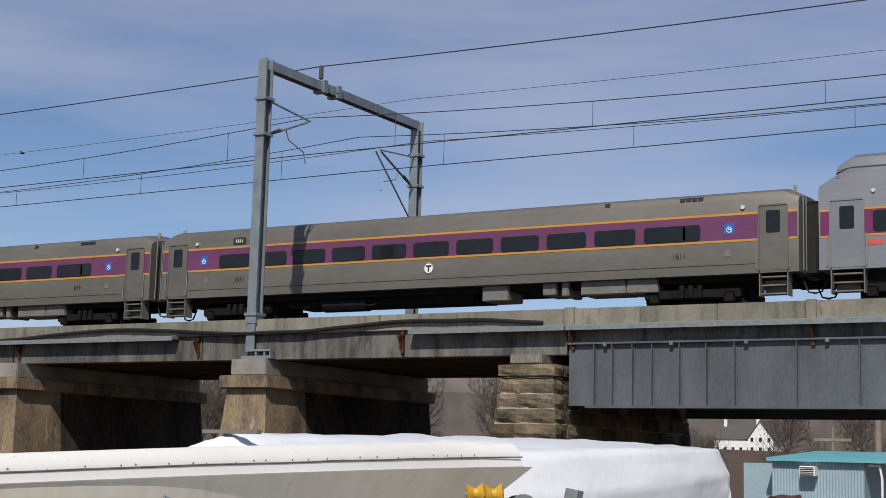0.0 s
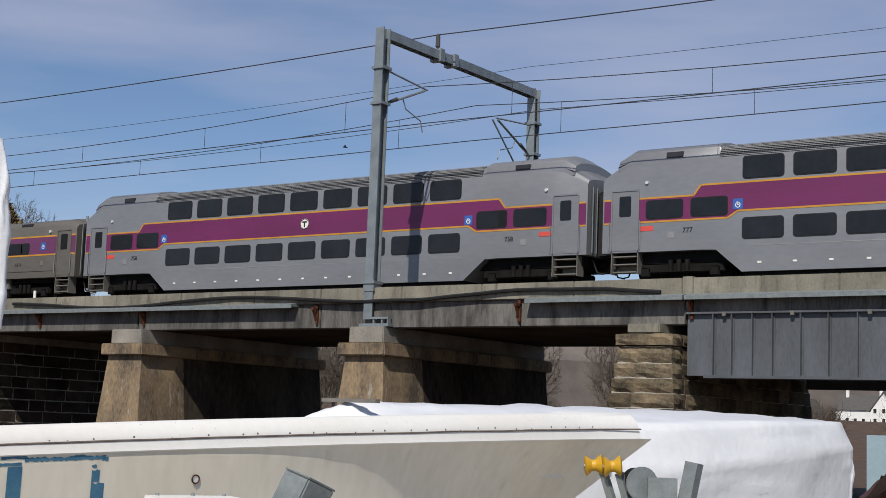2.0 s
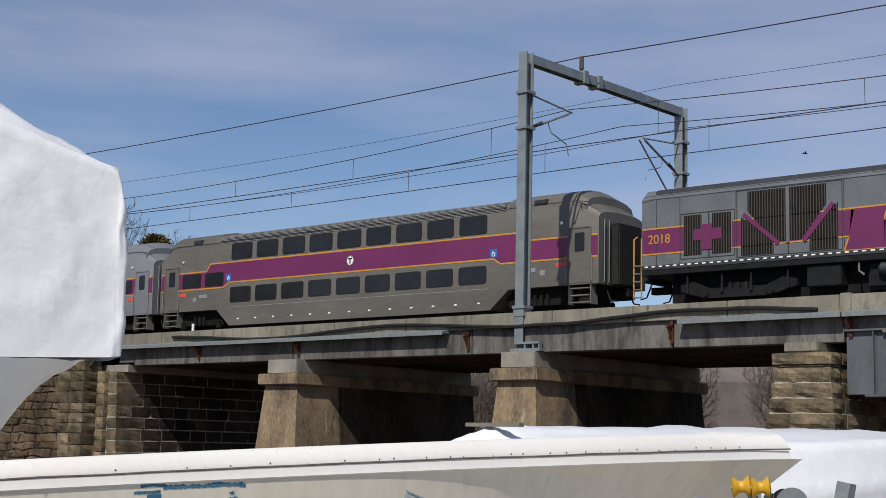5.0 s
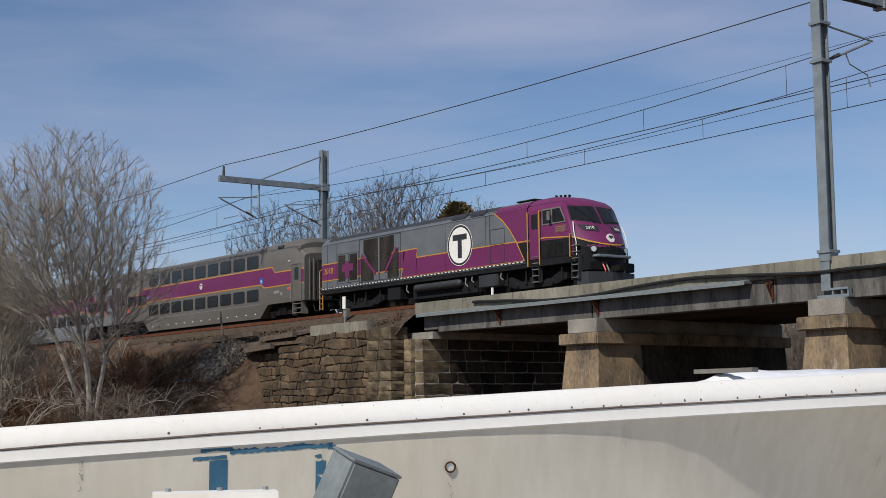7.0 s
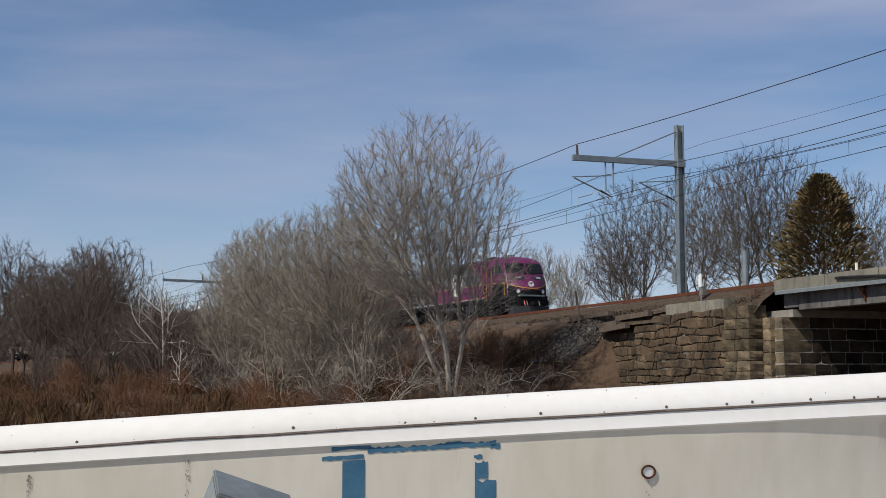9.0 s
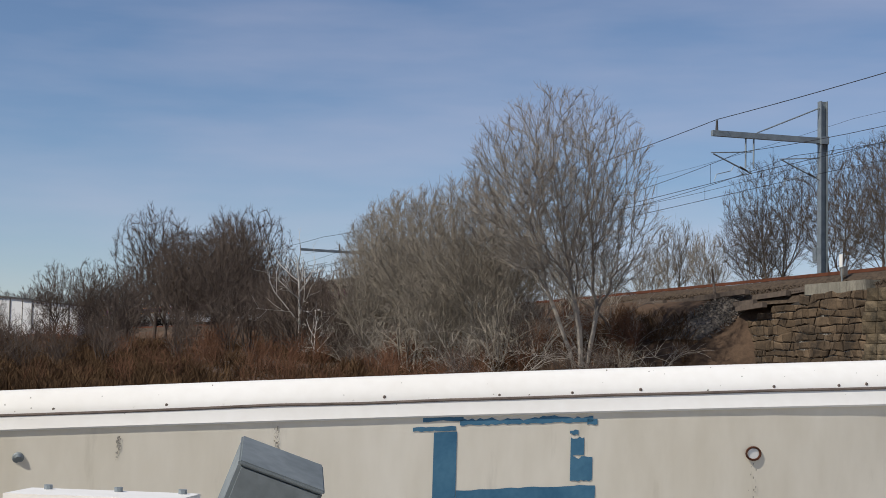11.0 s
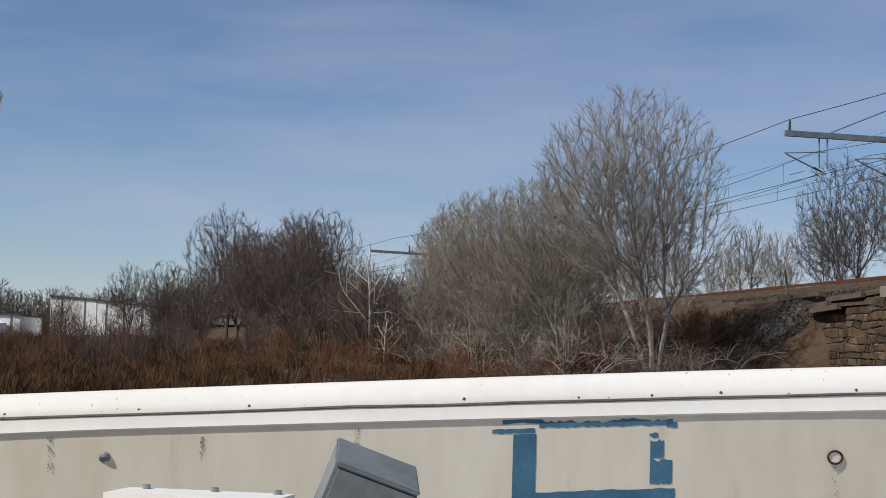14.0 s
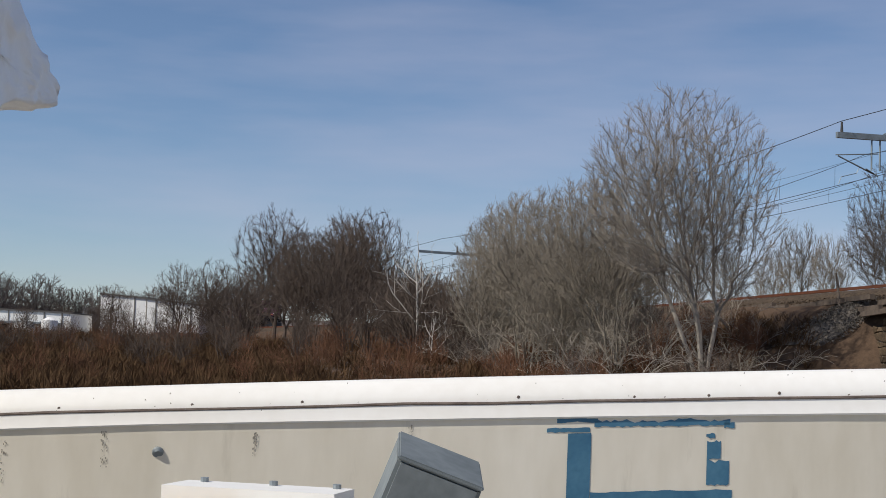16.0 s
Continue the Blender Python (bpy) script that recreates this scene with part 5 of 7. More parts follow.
def make_train():
    TRAIN.append((single("819", False), -12.955 - 25.91))
    TRAIN.append((single("1611", True), -12.955))
    TRAIN.append((bilevel("758", "steel_new", "purple", "double-deck coach, clean grey with a bright purple band"), 12.955))
    TRAIN.append((bilevel("777", "steel_new", "purple", "double-deck coach, pale grey with a bright purple band"), 12.955 + 25.91))
    TRAIN.append((bilevel("", "steel_tan", "purple", "double-deck coach, dusty brown-grey with a purple band"), 12.955 + 2 * 25.91))
    TRAIN.append((locomotive(), 3 * 25.91 + 2.25))


RUN = [(0.0, -12.2), (1.5, -40.2), (3.0, -68.5), (5.5, -116.9), (7.0, -147.0), (8.0, -168.7), (9.0, -191.1), (10.0, -213.6), (12.5, -271.1), (14.5, -315.1), (16.0, -347.1)]


def run_at(t):
    """A smooth run through the places of RUN."""
    ts, ps = [r[0] for r in RUN], [r[1] for r in RUN]
    n = len(ts)
    v = [(ps[min(i + 1, n - 1)] - ps[max(i - 1, 0)]) / (ts[min(i + 1, n - 1)] - ts[max(i - 1, 0)]) for i in range(n)]
    i = next((k for k in range(n - 1) if t <= ts[k + 1]), n - 2)
    h = ts[i + 1] - ts[i]
    u = (t - ts[i]) / h
    return ((1 + 2 * u) * (1 - u) ** 2 * ps[i] + u * (1 - u) ** 2 * h * v[i] + u * u * (3 - 2 * u) * ps[i + 1] + u * u * (u - 1) * h * v[i + 1])


# ---- boats and yard things ----
def gun(y):
    """The near boat's gunwale: outer x, top z, at a place along its side."""
    u = (y - 3.0) / 5.2
    x = -4.68 + 0.125 * (y - 3.0) - 0.22 * max(0, u) ** 3
    return x, 1.73 + 0.072 * y - 0.0026 * y * y


def thick(y):
    """The gunwale moulding grows towards the bow."""
    return 1 + 0.085 * max(-1.0, y - 3.0)


def make_boat():
    boat = thing("boat", "old open boat, chalky cream hull and white gunwale, trailered", "boat")
    BOW = Vector((-4.08, 8.22, 2.14))
    ys = [-3.0 + 0.25 * i for i in range(44)]
    ys = [y for y in ys if y < 7.75]
    # hull side: rings from gunwale underside down to the chine, flaring in towards the bow
    def at_depth(y, d):
        gx, gz = gun(y)
        k = max(0.0, (y - 4.0) / 4.3)
        u = min(1.0, max(0.0, (y - 4.0) / 1.7))
        flare = 0.03 + 0.37 * u * u * (3 - 2 * u) + 0.30 * max(0.0, y - 5.4)
        hollow = 0.55 * min(1.0, max(0.02, (y - 4.4) / 1.2))
        e = min(d, 0.9 * flare / (2 * hollow))
        tuck = flare * e - hollow * e * e + 0.06 * (d - e)
        return Vector((gx - 0.002 - tuck, y - 0.9 * d * k ** 2, gz - 0.112 * thick(y) - d))
    depths = [0.0, 0.05, 0.15, 0.3, 0.45, 0.6, 0.8, 1.0]
    hull = MB()
    hull.loft([[at_depth(y, d) for d in depths] + [Vector((-5.9, y, at_depth(y, 1.0).z - 0.15))] for y in ys] + [[BOW + Vector((-0.13 - d * 0.75, -0.06 - d * 1.25, -0.168 - d)) for d in depths] + [Vector((-5.9, 6.5, 0.7))]], closed=False)
    part("hull", hull, "hull", boat, smooth=True)
    # moulded gunwale with a rolled top
    prof = [(-0.03, -0.124), (0.003, -0.122), (0.006, -0.117), (-0.010, -0.078), (-0.011, -0.070), (-0.018, -0.05), (-0.045, -0.018), (-0.065, -0.004), (-0.09, 0.0), (-0.14, -0.012), (-0.15, -0.03), (-0.15, -0.3)]
    rows = []
    for y in ys:
        gx, gz = gun(y)
        k = thick(y)
        rows.append([Vector((gx + a * k, y, gz + b * k)) for a, b in prof])
    for k, (dx, dy) in enumerate(((-0.10, -0.28), (-0.32, -0.07), (-0.75, 0.0))):
        rows.append([BOW + Vector((dx + a * (1.4 - 0.4 * k), dy + a * 0.8 * k, b * 1.42)) for a, b in prof])
    part("gunwale", MB().loft(rows, closed=False), "gel", boat, "white moulded gunwale", smooth=True)
    # dirty rub-rail joint
    rng = random.Random(8)
    part("rub_rail", MB().tube([Vector((gun(y)[0] - 0.0105, y, gun(y)[1] - 0.074 * thick(y) + rng.uniform(-0.002, 0.002))) for y in ys] + [BOW + Vector((-0.10, -0.28, -0.105)), BOW + Vector((-0.32, -0.07, -0.105))], 0.0045, 6), "grime_line", boat, "dark dirt-filled rub rail joint")
    screw = MB().tube([(0, 0, 0), (0.0025, 0, 0)], [0.0055, 0.004], 8).mesh("screw")
    y = -2.0
    while y < 7.7:
        gx, gz = gun(y)
        s = part("screw", screw, "grime_line", boat)
        s.location = (gx - 0.015, y, gz - 0.062 * thick(y) + rng.uniform(-0.010, 0.004))
        y += rng.choice((0.09, 0.13, 0.16, 0.21))
    # flecks of mildew and streaks below the joint
    sp = MB()
    for _ in range(90):
        y = rng.uniform(-1.0, 7.4)
        gx, gz = gun(y)
        r, d = rng.uniform(0.0008, 0.0026), rng.uniform(0.0, 0.10)
        sp.add([(gx + 0.001 - 0.03 * (d < 0.0), y - r, gz - 0.105 + d), (gx + 0.0015, y + r, gz - 0.105 + d), (gx + 0.0015, y, gz - 0.105 + d + 2 * r)], [(0, 1, 2)])
    tagged(part("mildew", sp, "dirt_stain", boat), kind="stuff")
    # blue masking tape: an open box with torn upper edge
    def on_hull(y, d, out=0.0015):
        p = at_depth(y, d)
        return Vector((p.x + out, p.y, p.z))
    def tape(name, y0, y1, d0, d1, torn=0.0, n=22, lean=0.0):
        mb = MB()
        rows_ = []
        for i in range(n + 1):
            y = y0 + (y1 - y0) * i / n
            t0 = d0 + (rng.uniform(0, torn) if torn else 0) + lean * i / n
            rows_.append([on_hull(y, t0), on_hull(y, (t0 + d1) / 2 + lean * i / n / 2), on_hull(y, d1 + lean * i / n + rng.uniform(-0.003, 0.003))])
        mb.loft(rows_, closed=False)
        part(name, mb, "tape", boat, "torn blue masking tape")
    tape("tape_strip", 3.181, 3.300, 0.008, 0.022, 0.004, 8)
    tape("tape_strip", 3.290, 3.690, 0.013, 0.036, 0.014, 34)
    tape("tape_strip", 3.672, 3.703, 0.024, 0.044, 0.006, 4)
    tape("tape_strip", 3.152, 3.278, 0.036, 0.050, 0.003, 10)
    tape("tape_strip", 3.214, 3.282, 0.054, 0.290, 0.0, 4)
    tape("tape_strip", 3.283, 3.700, 0.222, 0.285, 0.006, 18)
    tape("tape_strip", 3.620, 3.646, 0.056, 0.072, 0.006, 5)
    tape("tape_strip", 3.623, 3.664, 0.078, 0.135, 0.008, 6)
    tape("tape_strip", 3.623, 3.690, 0.128, 0.210, 0.018, 8)
    # through-hull fitting and a cut hole with a ragged rim
    p = on_hull(2.05, 0.085, 0.0)
    part("drain_fitting", MB().tube([p, p + Vector((0.005, 0, -0.001)), p + Vector((0.007, 0, -0.003))], [0.017, 0.015, 0.010], 14), "galv", boat, "grey plastic drain outlet", smooth=True)
    p = on_hull(4.19, 0.146, 0.0)
    hole = MB()
    ringp = [p + Vector((0.004, 0.024 * math.cos(a), 0.019 * math.sin(a))) for a in [2 * math.pi * k / 14 for k in range(15)]]
    hole.tube(ringp, 0.0035, 6)
    part("hole_rim", hole, "rust", boat, "ragged rim of a hole in the hull")
    part("hole_plug", MB().tube([p + Vector((0.001, 0, 0)), p + Vector((0.004, 0, 0))], 0.018, 12), "white_dec", boat)
    st = MB()
    for yy, d0, d1, w in ((4.19, 0.17, 0.45, 0.012), (2.32, 0.03, 0.10, 0.006), (2.76, 0.02, 0.12, 0.007), (1.4, 0.05, 0.2, 0.012), (1.62, 0.03, 0.16, 0.012), (1.2, 0.06, 0.3, 0.02), (1.9, 0.02, 0.12, 0.009)):
        for k in range(40):
            d = rng.uniform(d0, d1)
            y = yy + rng.uniform(-w, w)
            r = rng.uniform(0.0006, 0.0022)
            st.add([on_hull(y - r, d, 0.002), on_hull(y + r, d, 0.002), on_hull(y + r * 0.6, d + 3 * r, 0.002), on_hull(y - r * 0.6, d + 3 * r, 0.002)], [(0, 1, 2, 3)])
    tagged(part("grime", st, "dirt_stain", boat), kind="stuff")
    part("far_side", MB().prism([(-3.0, 0.9), (6.5, 0.9), (6.5, 2.0), (3.0, 1.62), (-3.0, 1.2)], "x", -6.35, -6.25), "hull", boat)
    part("transom", MB().box(-6.3, -4.6, -3.05, -2.95, 0.9, 1.2), "hull", boat)

    tr = thing("boat_trailer", "galvanised boat trailer with winch post and yellow bow rollers", "trailer")
    part("frame_rail", MB().box(-4.95, -4.83, -3.0, 6.0, 0.62, 0.74), "galv", tr)
    part("frame_rail", MB().box(-6.05, -5.93, -3.0, 6.0, 0.62, 0.74), "galv", tr)
    for y in (-2, 0.5, 3, 5.5):
        part("cross_member", MB().box(-6.0, -4.9, y, y + 0.1, 0.52, 0.62), "galv", tr)
    part("tongue", MB().box(-5.2, -5.1, 5.5, 9.3, 0.60, 0.72), "galv", tr)
    for y in (0.2, 1.1):
        for x in (-4.75, -6.2):
            part("wheel", MB().tube([(x - 0.1, y - 1.5, GZ + 0.33), (x + 0.1, y - 1.5, GZ + 0.33)], 0.33, 24), "rubber", tr, smooth=True)
    return boat


def hollow_post():
    """Square galvanised guide post with an open cut end, leaning, close by."""
    g = thing("guide_post", "dull galvanised square steel post with a capped end, leaning", "post")
    m = look((-2.305, 2.345, 1.842), (-2.746, 1.834, 0.3)) @ pose(0, 0, 0, 0, 0, 33)
    w = 0.053
    part("tube", MB().box(-w, w, -w, w, -1.6, 0.0, 0.005), "galv_dull", g)
    part("end_cap", MB().box(-w - 0.001, w + 0.001, -w - 0.001, w + 0.001, -0.003, 0.003, 0.002), "galv_dull", g)
    g.matrix_basis = m
    fl = thing("float_cushion", "white moulded plastic box with a worn yellow inset", "plastic box")
    part("shell", MB().box(-0.15, 0.15, -0.075, 0.075, -0.09, 0.0, 0.03), "gel", fl, smooth=True)
    part("inset", MB().box(-0.13, 0.0, -0.079, -0.05, -0.08, -0.02, 0.008), "ylw_roll", fl, "worn yellow foam inset")
    for x in (-0.09, 0.01, 0.10):
        part("knob", MB().tube([(x, 0.03, 0), (x, 0.03, 0.006)], 0.006, 8), "galv", fl)
    fl.matrix_basis = pose(-2.55, 2.15, 1.786, 0, 0, 65)
    part("support", MB().box(-0.03, 0.03, -0.03, 0.03, -1.52, -0.09), "galv", fl)


def winch():
    w = thing("trailer_winch", "grey trailer winch stand with yellow rubber bow rollers", "winch")
    def at(p):
        return Vector(p)
    C = Vector((-3.85, 8.0, 1.70))
    def roller(x, y, z, d):
        mb = MB()
        d = Vector(d).normalized()
        o = Vector((x, y, z))
        mb.tube([o - d * 0.056, o - d * 0.047, o - d * 0.012, o + d * 0.012, o + d * 0.047, o + d * 0.056], [0.05, 0.066, 0.036, 0.036, 0.066, 0.05], 18)
        r = part("bow_roller", mb, "ylw_roll", w, "yellow ribbed rubber roller", smooth=True)
        part("roller_hub", MB().tube([o - d * 0.06, o + d * 0.06], 0.014, 8), "galv", r)
    O, Rt, Dp = Vector((-4.08, 7.25, 0)), Vector((0.83, 0.56, 0)), Vector((-0.56, 0.83, 0))
    def P(r, d, z):
        q = O + Rt * r + Dp * d
        return (q.x, q.y, z)
    for r, d in ((-0.055, 0.03), (0.055, -0.02)):
        q = P(r, d, 1.80)
        roller(*q, (0.83, 0.56, 0.1))
    part("stand", MB().tube([P(0.0, 0.03, 1.78), P(0.16, 0.05, 1.30)], 0.03, 4), "galv_dull", w)
    part("stand", MB().tube([P(0.10, 0.0, 1.76), P(0.26, 0.03, 1.25)], 0.03, 4), "galv_dull", w)
    part("strut", MB().tube([P(0.12, 0.02, 1.42), P(0.50, 0.02, 1.42)], 0.028, 4), "galv_dull", w)
    part("drum", MB().tube([P(0.20, 0.08, 1.70), P(0.24, 0.0, 1.70)], 0.095, 22), "under", w, smooth=True)
    part("drum_flange", MB().tube([P(0.235, -0.02, 1.70), P(0.24, -0.035, 1.70)], 0.105, 24), "galv_dull", w)
    gc = MB()
    gc.add([P(r, d, z) for z in (1.56, 1.74) for d in (-0.06, 0.06) for r in (0.27, 0.45)], [(0, 2, 3, 1), (4, 5, 7, 6), (0, 1, 5, 4), (2, 6, 7, 3), (0, 4, 6, 2), (1, 3, 7, 5)])
    part("gear_case", gc, "galv_dull", w)
    part("post_arm", MB().tube([P(0.40, 0.0, 1.0), P(0.56, 0.0, 1.84)], 0.06, 4), "galv_dull", w)
    part("strap", MB().tube([P(0.0, 0.0, 1.50), P(-0.12, -0.02, 1.48), P(-0.28, -0.03, 1.47)], 0.012, 6), "rubber", w)
    part("hook", MB().tube([Vector(P(-0.29, -0.03, 1.47)) + Vector((0.03 * math.cos(a), 0, 0.03 * math.sin(a))) for a in (0, 1, 2, 3, 4, 5)], 0.007, 6), "galv_dull", w)
    part("mast", MB().tube([P(0.36, 0.02, GZ - 0.05), P(0.36, 0.02, 1.44)], 0.04, 4), "galv_dull", w)


def cloth_mesh(rings, sub, amp, seed, freq=2.2):
    """A wrapped form: a loft with wrinkles pushed into it."""
    bm = bmesh.new()
    n = len(rings[0])
    vs = [[bm.verts.new(p) for p in r] for r in rings]
    for i in range(len(rings) - 1):
        for k in range(n - 1):
            bm.faces.new((vs[i][k], vs[i][k + 1], vs[i + 1][k + 1], vs[i + 1][k]))
    bmesh.ops.subdivide_edges(bm, edges=bm.edges[:], cuts=sub, use_grid_fill=True)
    bm.normal_update()
    for q in bm.verts:
        p = q.co * freq
        a = 0.5 * noise.noise((p.x, p.y, p.z * 0.6 + seed))
        b = 1 - abs(noise.noise((p.x * 1.7 + 3, p.y * 1.7, p.z * 1.3 + seed))) * 2
        c = 1 - abs(noise.noise((p.x * 4.1, p.y * 4.1 + 9, p.z * 3 + seed))) * 2
        q.co += q.normal * (amp * a + 0.9 * amp * max(0, b) ** 6 + 0.35 * amp * max(0, c) ** 5)
    me = bpy.data.meshes.new("wrap")
    bm.to_mesh(me)
    bm.free()
    me.shade_smooth()
    return me


def make_wrapped():
    b = thing("wrapped_boat", "boat shrink-wrapped in white plastic film on the yard", "wrapped boat", "wrapped boats")
    # long low wrapped boat behind the first one; ridge falls towards its stern
    rings = []
    for y, ridge, rtop, edge, xl, xr in ((8.2, 2.04, 1.98, 1.75, -7.5, -7.1), (8.45, 2.17, 2.02, 1.72, -7.5, -6.7), (9.6, 2.20, 2.05, 1.66, -7.6, -5.9), (11.0, 2.23, 2.10, 1.70, -7.6, -5.3), (12.6, 2.25, 2.17, 1.84, -7.2, -4.95), (13.95, 2.23, 2.21, 1.95, -6.6, -4.86), (14.02, 2.20, 2.18, 1.95, -6.5, -4.86)):
        xm = (xl + xr) / 2
        rings.append([(xl, y, 0.5), (xl - 0.05, y, edge), (xm, y, ridge), (xr - 0.12, y, rtop), (xr, y, edge), (xr - 0.03, y, edge - 0.3), (xr - 0.1, y, 0.5)])
    cap = [[(-6.4, 14.06, 0.5), (-6.4, 14.06, 1.2), (-5.7, 14.08, 1.6), (-5.0, 14.07, 1.7), (-4.9, 14.06, 1.5), (-4.9, 14.06, 1.2), (-4.95, 14.06, 0.5)]]
    part("film", cloth_mesh(rings + cap, 5, 0.03, 5.0), "wrap", b, "white plastic film with soft folds")
    part("keel", MB().box(-6.6, -5.6, 8.5, 13.8, GZ, 0.55), "hull", b)
    part("batten", MB().box(-7.3, -6.75, 8.4, 8.46, 2.17, 2.2), "under_lt", b)
    w = thing("wrapped_boat", "tall blunt bow of a boat tightly wrapped in white plastic", "wrapped boat", "wrapped boats")
    w["label"] = "tall blunt bow of a boat tightly wrapped in white plastic"
    S, T = Vector((-2.82, 1.69, 0)), Vector((-4.03, 1.77, 0))      # near and far corner of the blunt front
    aft, aft2 = Vector((-0.35, -0.937, 0)), Vector((-0.12, -0.99, 0))
    rings = []
    for k, nlow, nmid, ntop, ridge, ftop, flow, keel in ((0.0, 2.205, 2.48, 2.655, 2.675, 2.545, 2.525, 2.335), (0.03, 2.20, 2.5, 2.70, 2.72, 2.58, 2.52, 2.25), (0.25, 2.19, 2.52, 2.76, 2.83, 2.72, 2.5, 1.94), (0.6, 2.18, 2.52, 2.84, 3.02, 2.86, 2.46, 1.72), (1.2, 2.16, 2.5, 2.9, 3.2, 2.95, 2.4, 1.5), (2.4, 2.14, 2.5, 2.9, 3.25, 2.95, 2.3, 1.35)):
        n_, f_ = S + aft * k, T + aft2 * k
        blunt = aft * (0.02 if k == 0 else 0)
        r = []
        for q, z in ((n_, nlow), (n_, nmid), (n_ + blunt, ntop), (n_.lerp(f_, 0.10), ridge), (n_.lerp(f_, 0.55), (ridge + ftop) / 2), (f_, ftop), (f_, flow), (n_.lerp(f_, 0.5), keel + 0.72 * (flow - keel) if k > 0.1 else 2.43), (n_.lerp(f_, 0.16), keel), (n_, nlow)):
            r.append((q.x, q.y, z))
        rings.append(r)
    mid = [(p[0] * 0.6 - 3.2 * 0.4, p[1] * 0.6 + 1.715 * 0.4, p[2] * 0.6 + 2.47 * 0.4) for p in rings[0]]
    core = [(-3.2, 1.715, 2.47 + 0.001 * i) for i in range(len(mid))]
    part("film", cloth_mesh([core, mid] + rings, 8, 0.013, 9.0, 3.0), "wrap", w, "taut white film with puckered seams")
    for k in (1.2, 2.3):
        for u in (0.2, 0.8):
            c = (S + aft * k).lerp(T + aft2 * k, u)
            part("jack_stand", MB().tube([(c.x, c.y, GZ - 0.02), (c.x, c.y, 1.9)], 0.04, 8), "galv", w)
    c = (S + aft * 1.8).lerp(T + aft2 * 1.8, 0.3)
    part("keel_block", MB().box(c.x - 0.2, c.x + 0.2, c.y - 0.2, c.y + 0.2, GZ - 0.02, 1.44), "timber", w)


def make_yard_far():
    sh = thing("shed", "pale blue corrugated metal shed with a turquoise roof edge", "shed")
    x0, x1, y0, y1, zt = -10.45, -8.3, 33.0, 37.0, 2.26
    wall = MB()
    n = 60
    wall.prism([(x0 + (x1 - x0) * i / n, y0 + (0.02 if i % 2 else 0.0)) for i in range(n + 1)] + [(x1, y1), (x0, y1)], "z", GZ - 0.1, zt)
    part("wall", wall, "teal", sh)
    part("roof", MB().prism([(y0 - 0.15, zt), (y1 + 0.1, zt + 0.25), (y1 + 0.1, zt + 0.32), (y0 - 0.15, zt + 0.08)], "x", x0 - 0.1, x1 + 0.8), "teal_roof", sh)
    ac = part("air_conditioner", MB().box(-9.72, -9.36, y0 - 0.32, y0, 1.92, 2.16, 0.02), "white_sid", sh)
    for i in range(5):
        part("louvre", MB().box(-9.70, -9.38, y0 - 0.33, y0 - 0.32, 1.95 + i * 0.04, 1.97 + i * 0.04), "under", ac)
    part("conduit", MB().tube([(-8.2, y0 - 0.02, 2.2), (-7.95, y0 - 0.02, 2.2), (-7.9, y0 - 0.02, 1.9), (-7.9, y0 - 0.02, 0.3)], 0.03, 6), "white_sid", sh)
    part("side_wall", MB().box(x0 - 0.9, x0, y0 + 0.6, y1, GZ - 0.1, zt - 0.05), "teal", sh)
    tp = thing("covered_pile", "heap under a wrinkled dark brown tarpaulin", "tarpaulin")
    part("cover", cloth_mesh([[(-6.75 + 0.5 * u * k, 22.0 + v * 0.9, z) for u, z in ((-1.2, GZ - 0.05), (-1.1, 1.1), (-0.6, 1.45), (0.0, 1.62), (0.6, 1.45), (1.1, 1.1), (1.2, GZ - 0.05))] for v, k in ((-0.6, 1.0), (-0.5, 1.2), (0.5, 1.2), (0.6, 1.0))], 4, 0.06, 2.0), "brown_tarp", tp)
    def pole(x, y, h, r, name, mat_, lab):
        p = thing("utility_pole", lab, "utility pole", "poles")
        part("shaft", MB().tube([(x, y, GZ - 0.2), (x, y, h)], [r, r * 0.7], 10), mat_, p)
        part("crossarm", MB().box(x - 0.8, x + 0.8, y - 0.06, y + 0.06, h - 0.6, h - 0.48), mat_, p)
    pole(-13.6, 56, 10.0, 0.14, "", "wood_pole", "weathered wooden utility pole beyond the bridge")
    pole(-13.2, 60, 9.5, 0.08, "", "rust", "thin rusty steel pole beyond the bridge")
    pole(-17.0, 62, 4.0, 0.06, "", "wood_pole", "short grey wooden pole by the shore")
    # houses on the far shore
    def house(x, y, w, d, eave, ridge, base, side_mat, lab, gable_front):
        h = thing("house", lab, "house", "houses")
        part("wall", MB().box(x, x + w, y, y + d, base - 1.5, eave), side_mat, h)
        if gable_front:
            part("gable", MB().prism([(x, eave), (x + w, eave), (x + w / 2, ridge)], "y", y, y + d), side_mat, h)
            for s in (0, 1):
                a, b = ((x - 0.4, eave - 0.3), (x + w / 2, ridge + 0.15)) if s == 0 else ((x + w + 0.4, eave - 0.3), (x + w / 2, ridge + 0.15))
                part("roof", MB().prism([a, b, (b[0], b[1] - 0.25), (a[0], a[1] - 0.25)], "y", y - 0.4, y + d + 0.4), "shingle", h)
        else:
            part("roof", MB().prism([(y - 0.4, eave - 0.1), (y + d / 2, ridge), (y + d + 0.4, eave - 0.1)], "x", x - 0.3, x + w + 0.3), "shingle", h)
        nw = max(1, int(w / 2.2))
        for i in range(nw):
            for z in (base + 0.9, base + 3.5):
                if z + 1.2 < eave + (0.8 if gable_front else 0.2):
                    cx = x + (i + 0.5) * w / nw
                    f = part("window", MB().box(cx - 0.5, cx + 0.5, y - 0.06, y, z, z + 1.3), "white_dec", h)
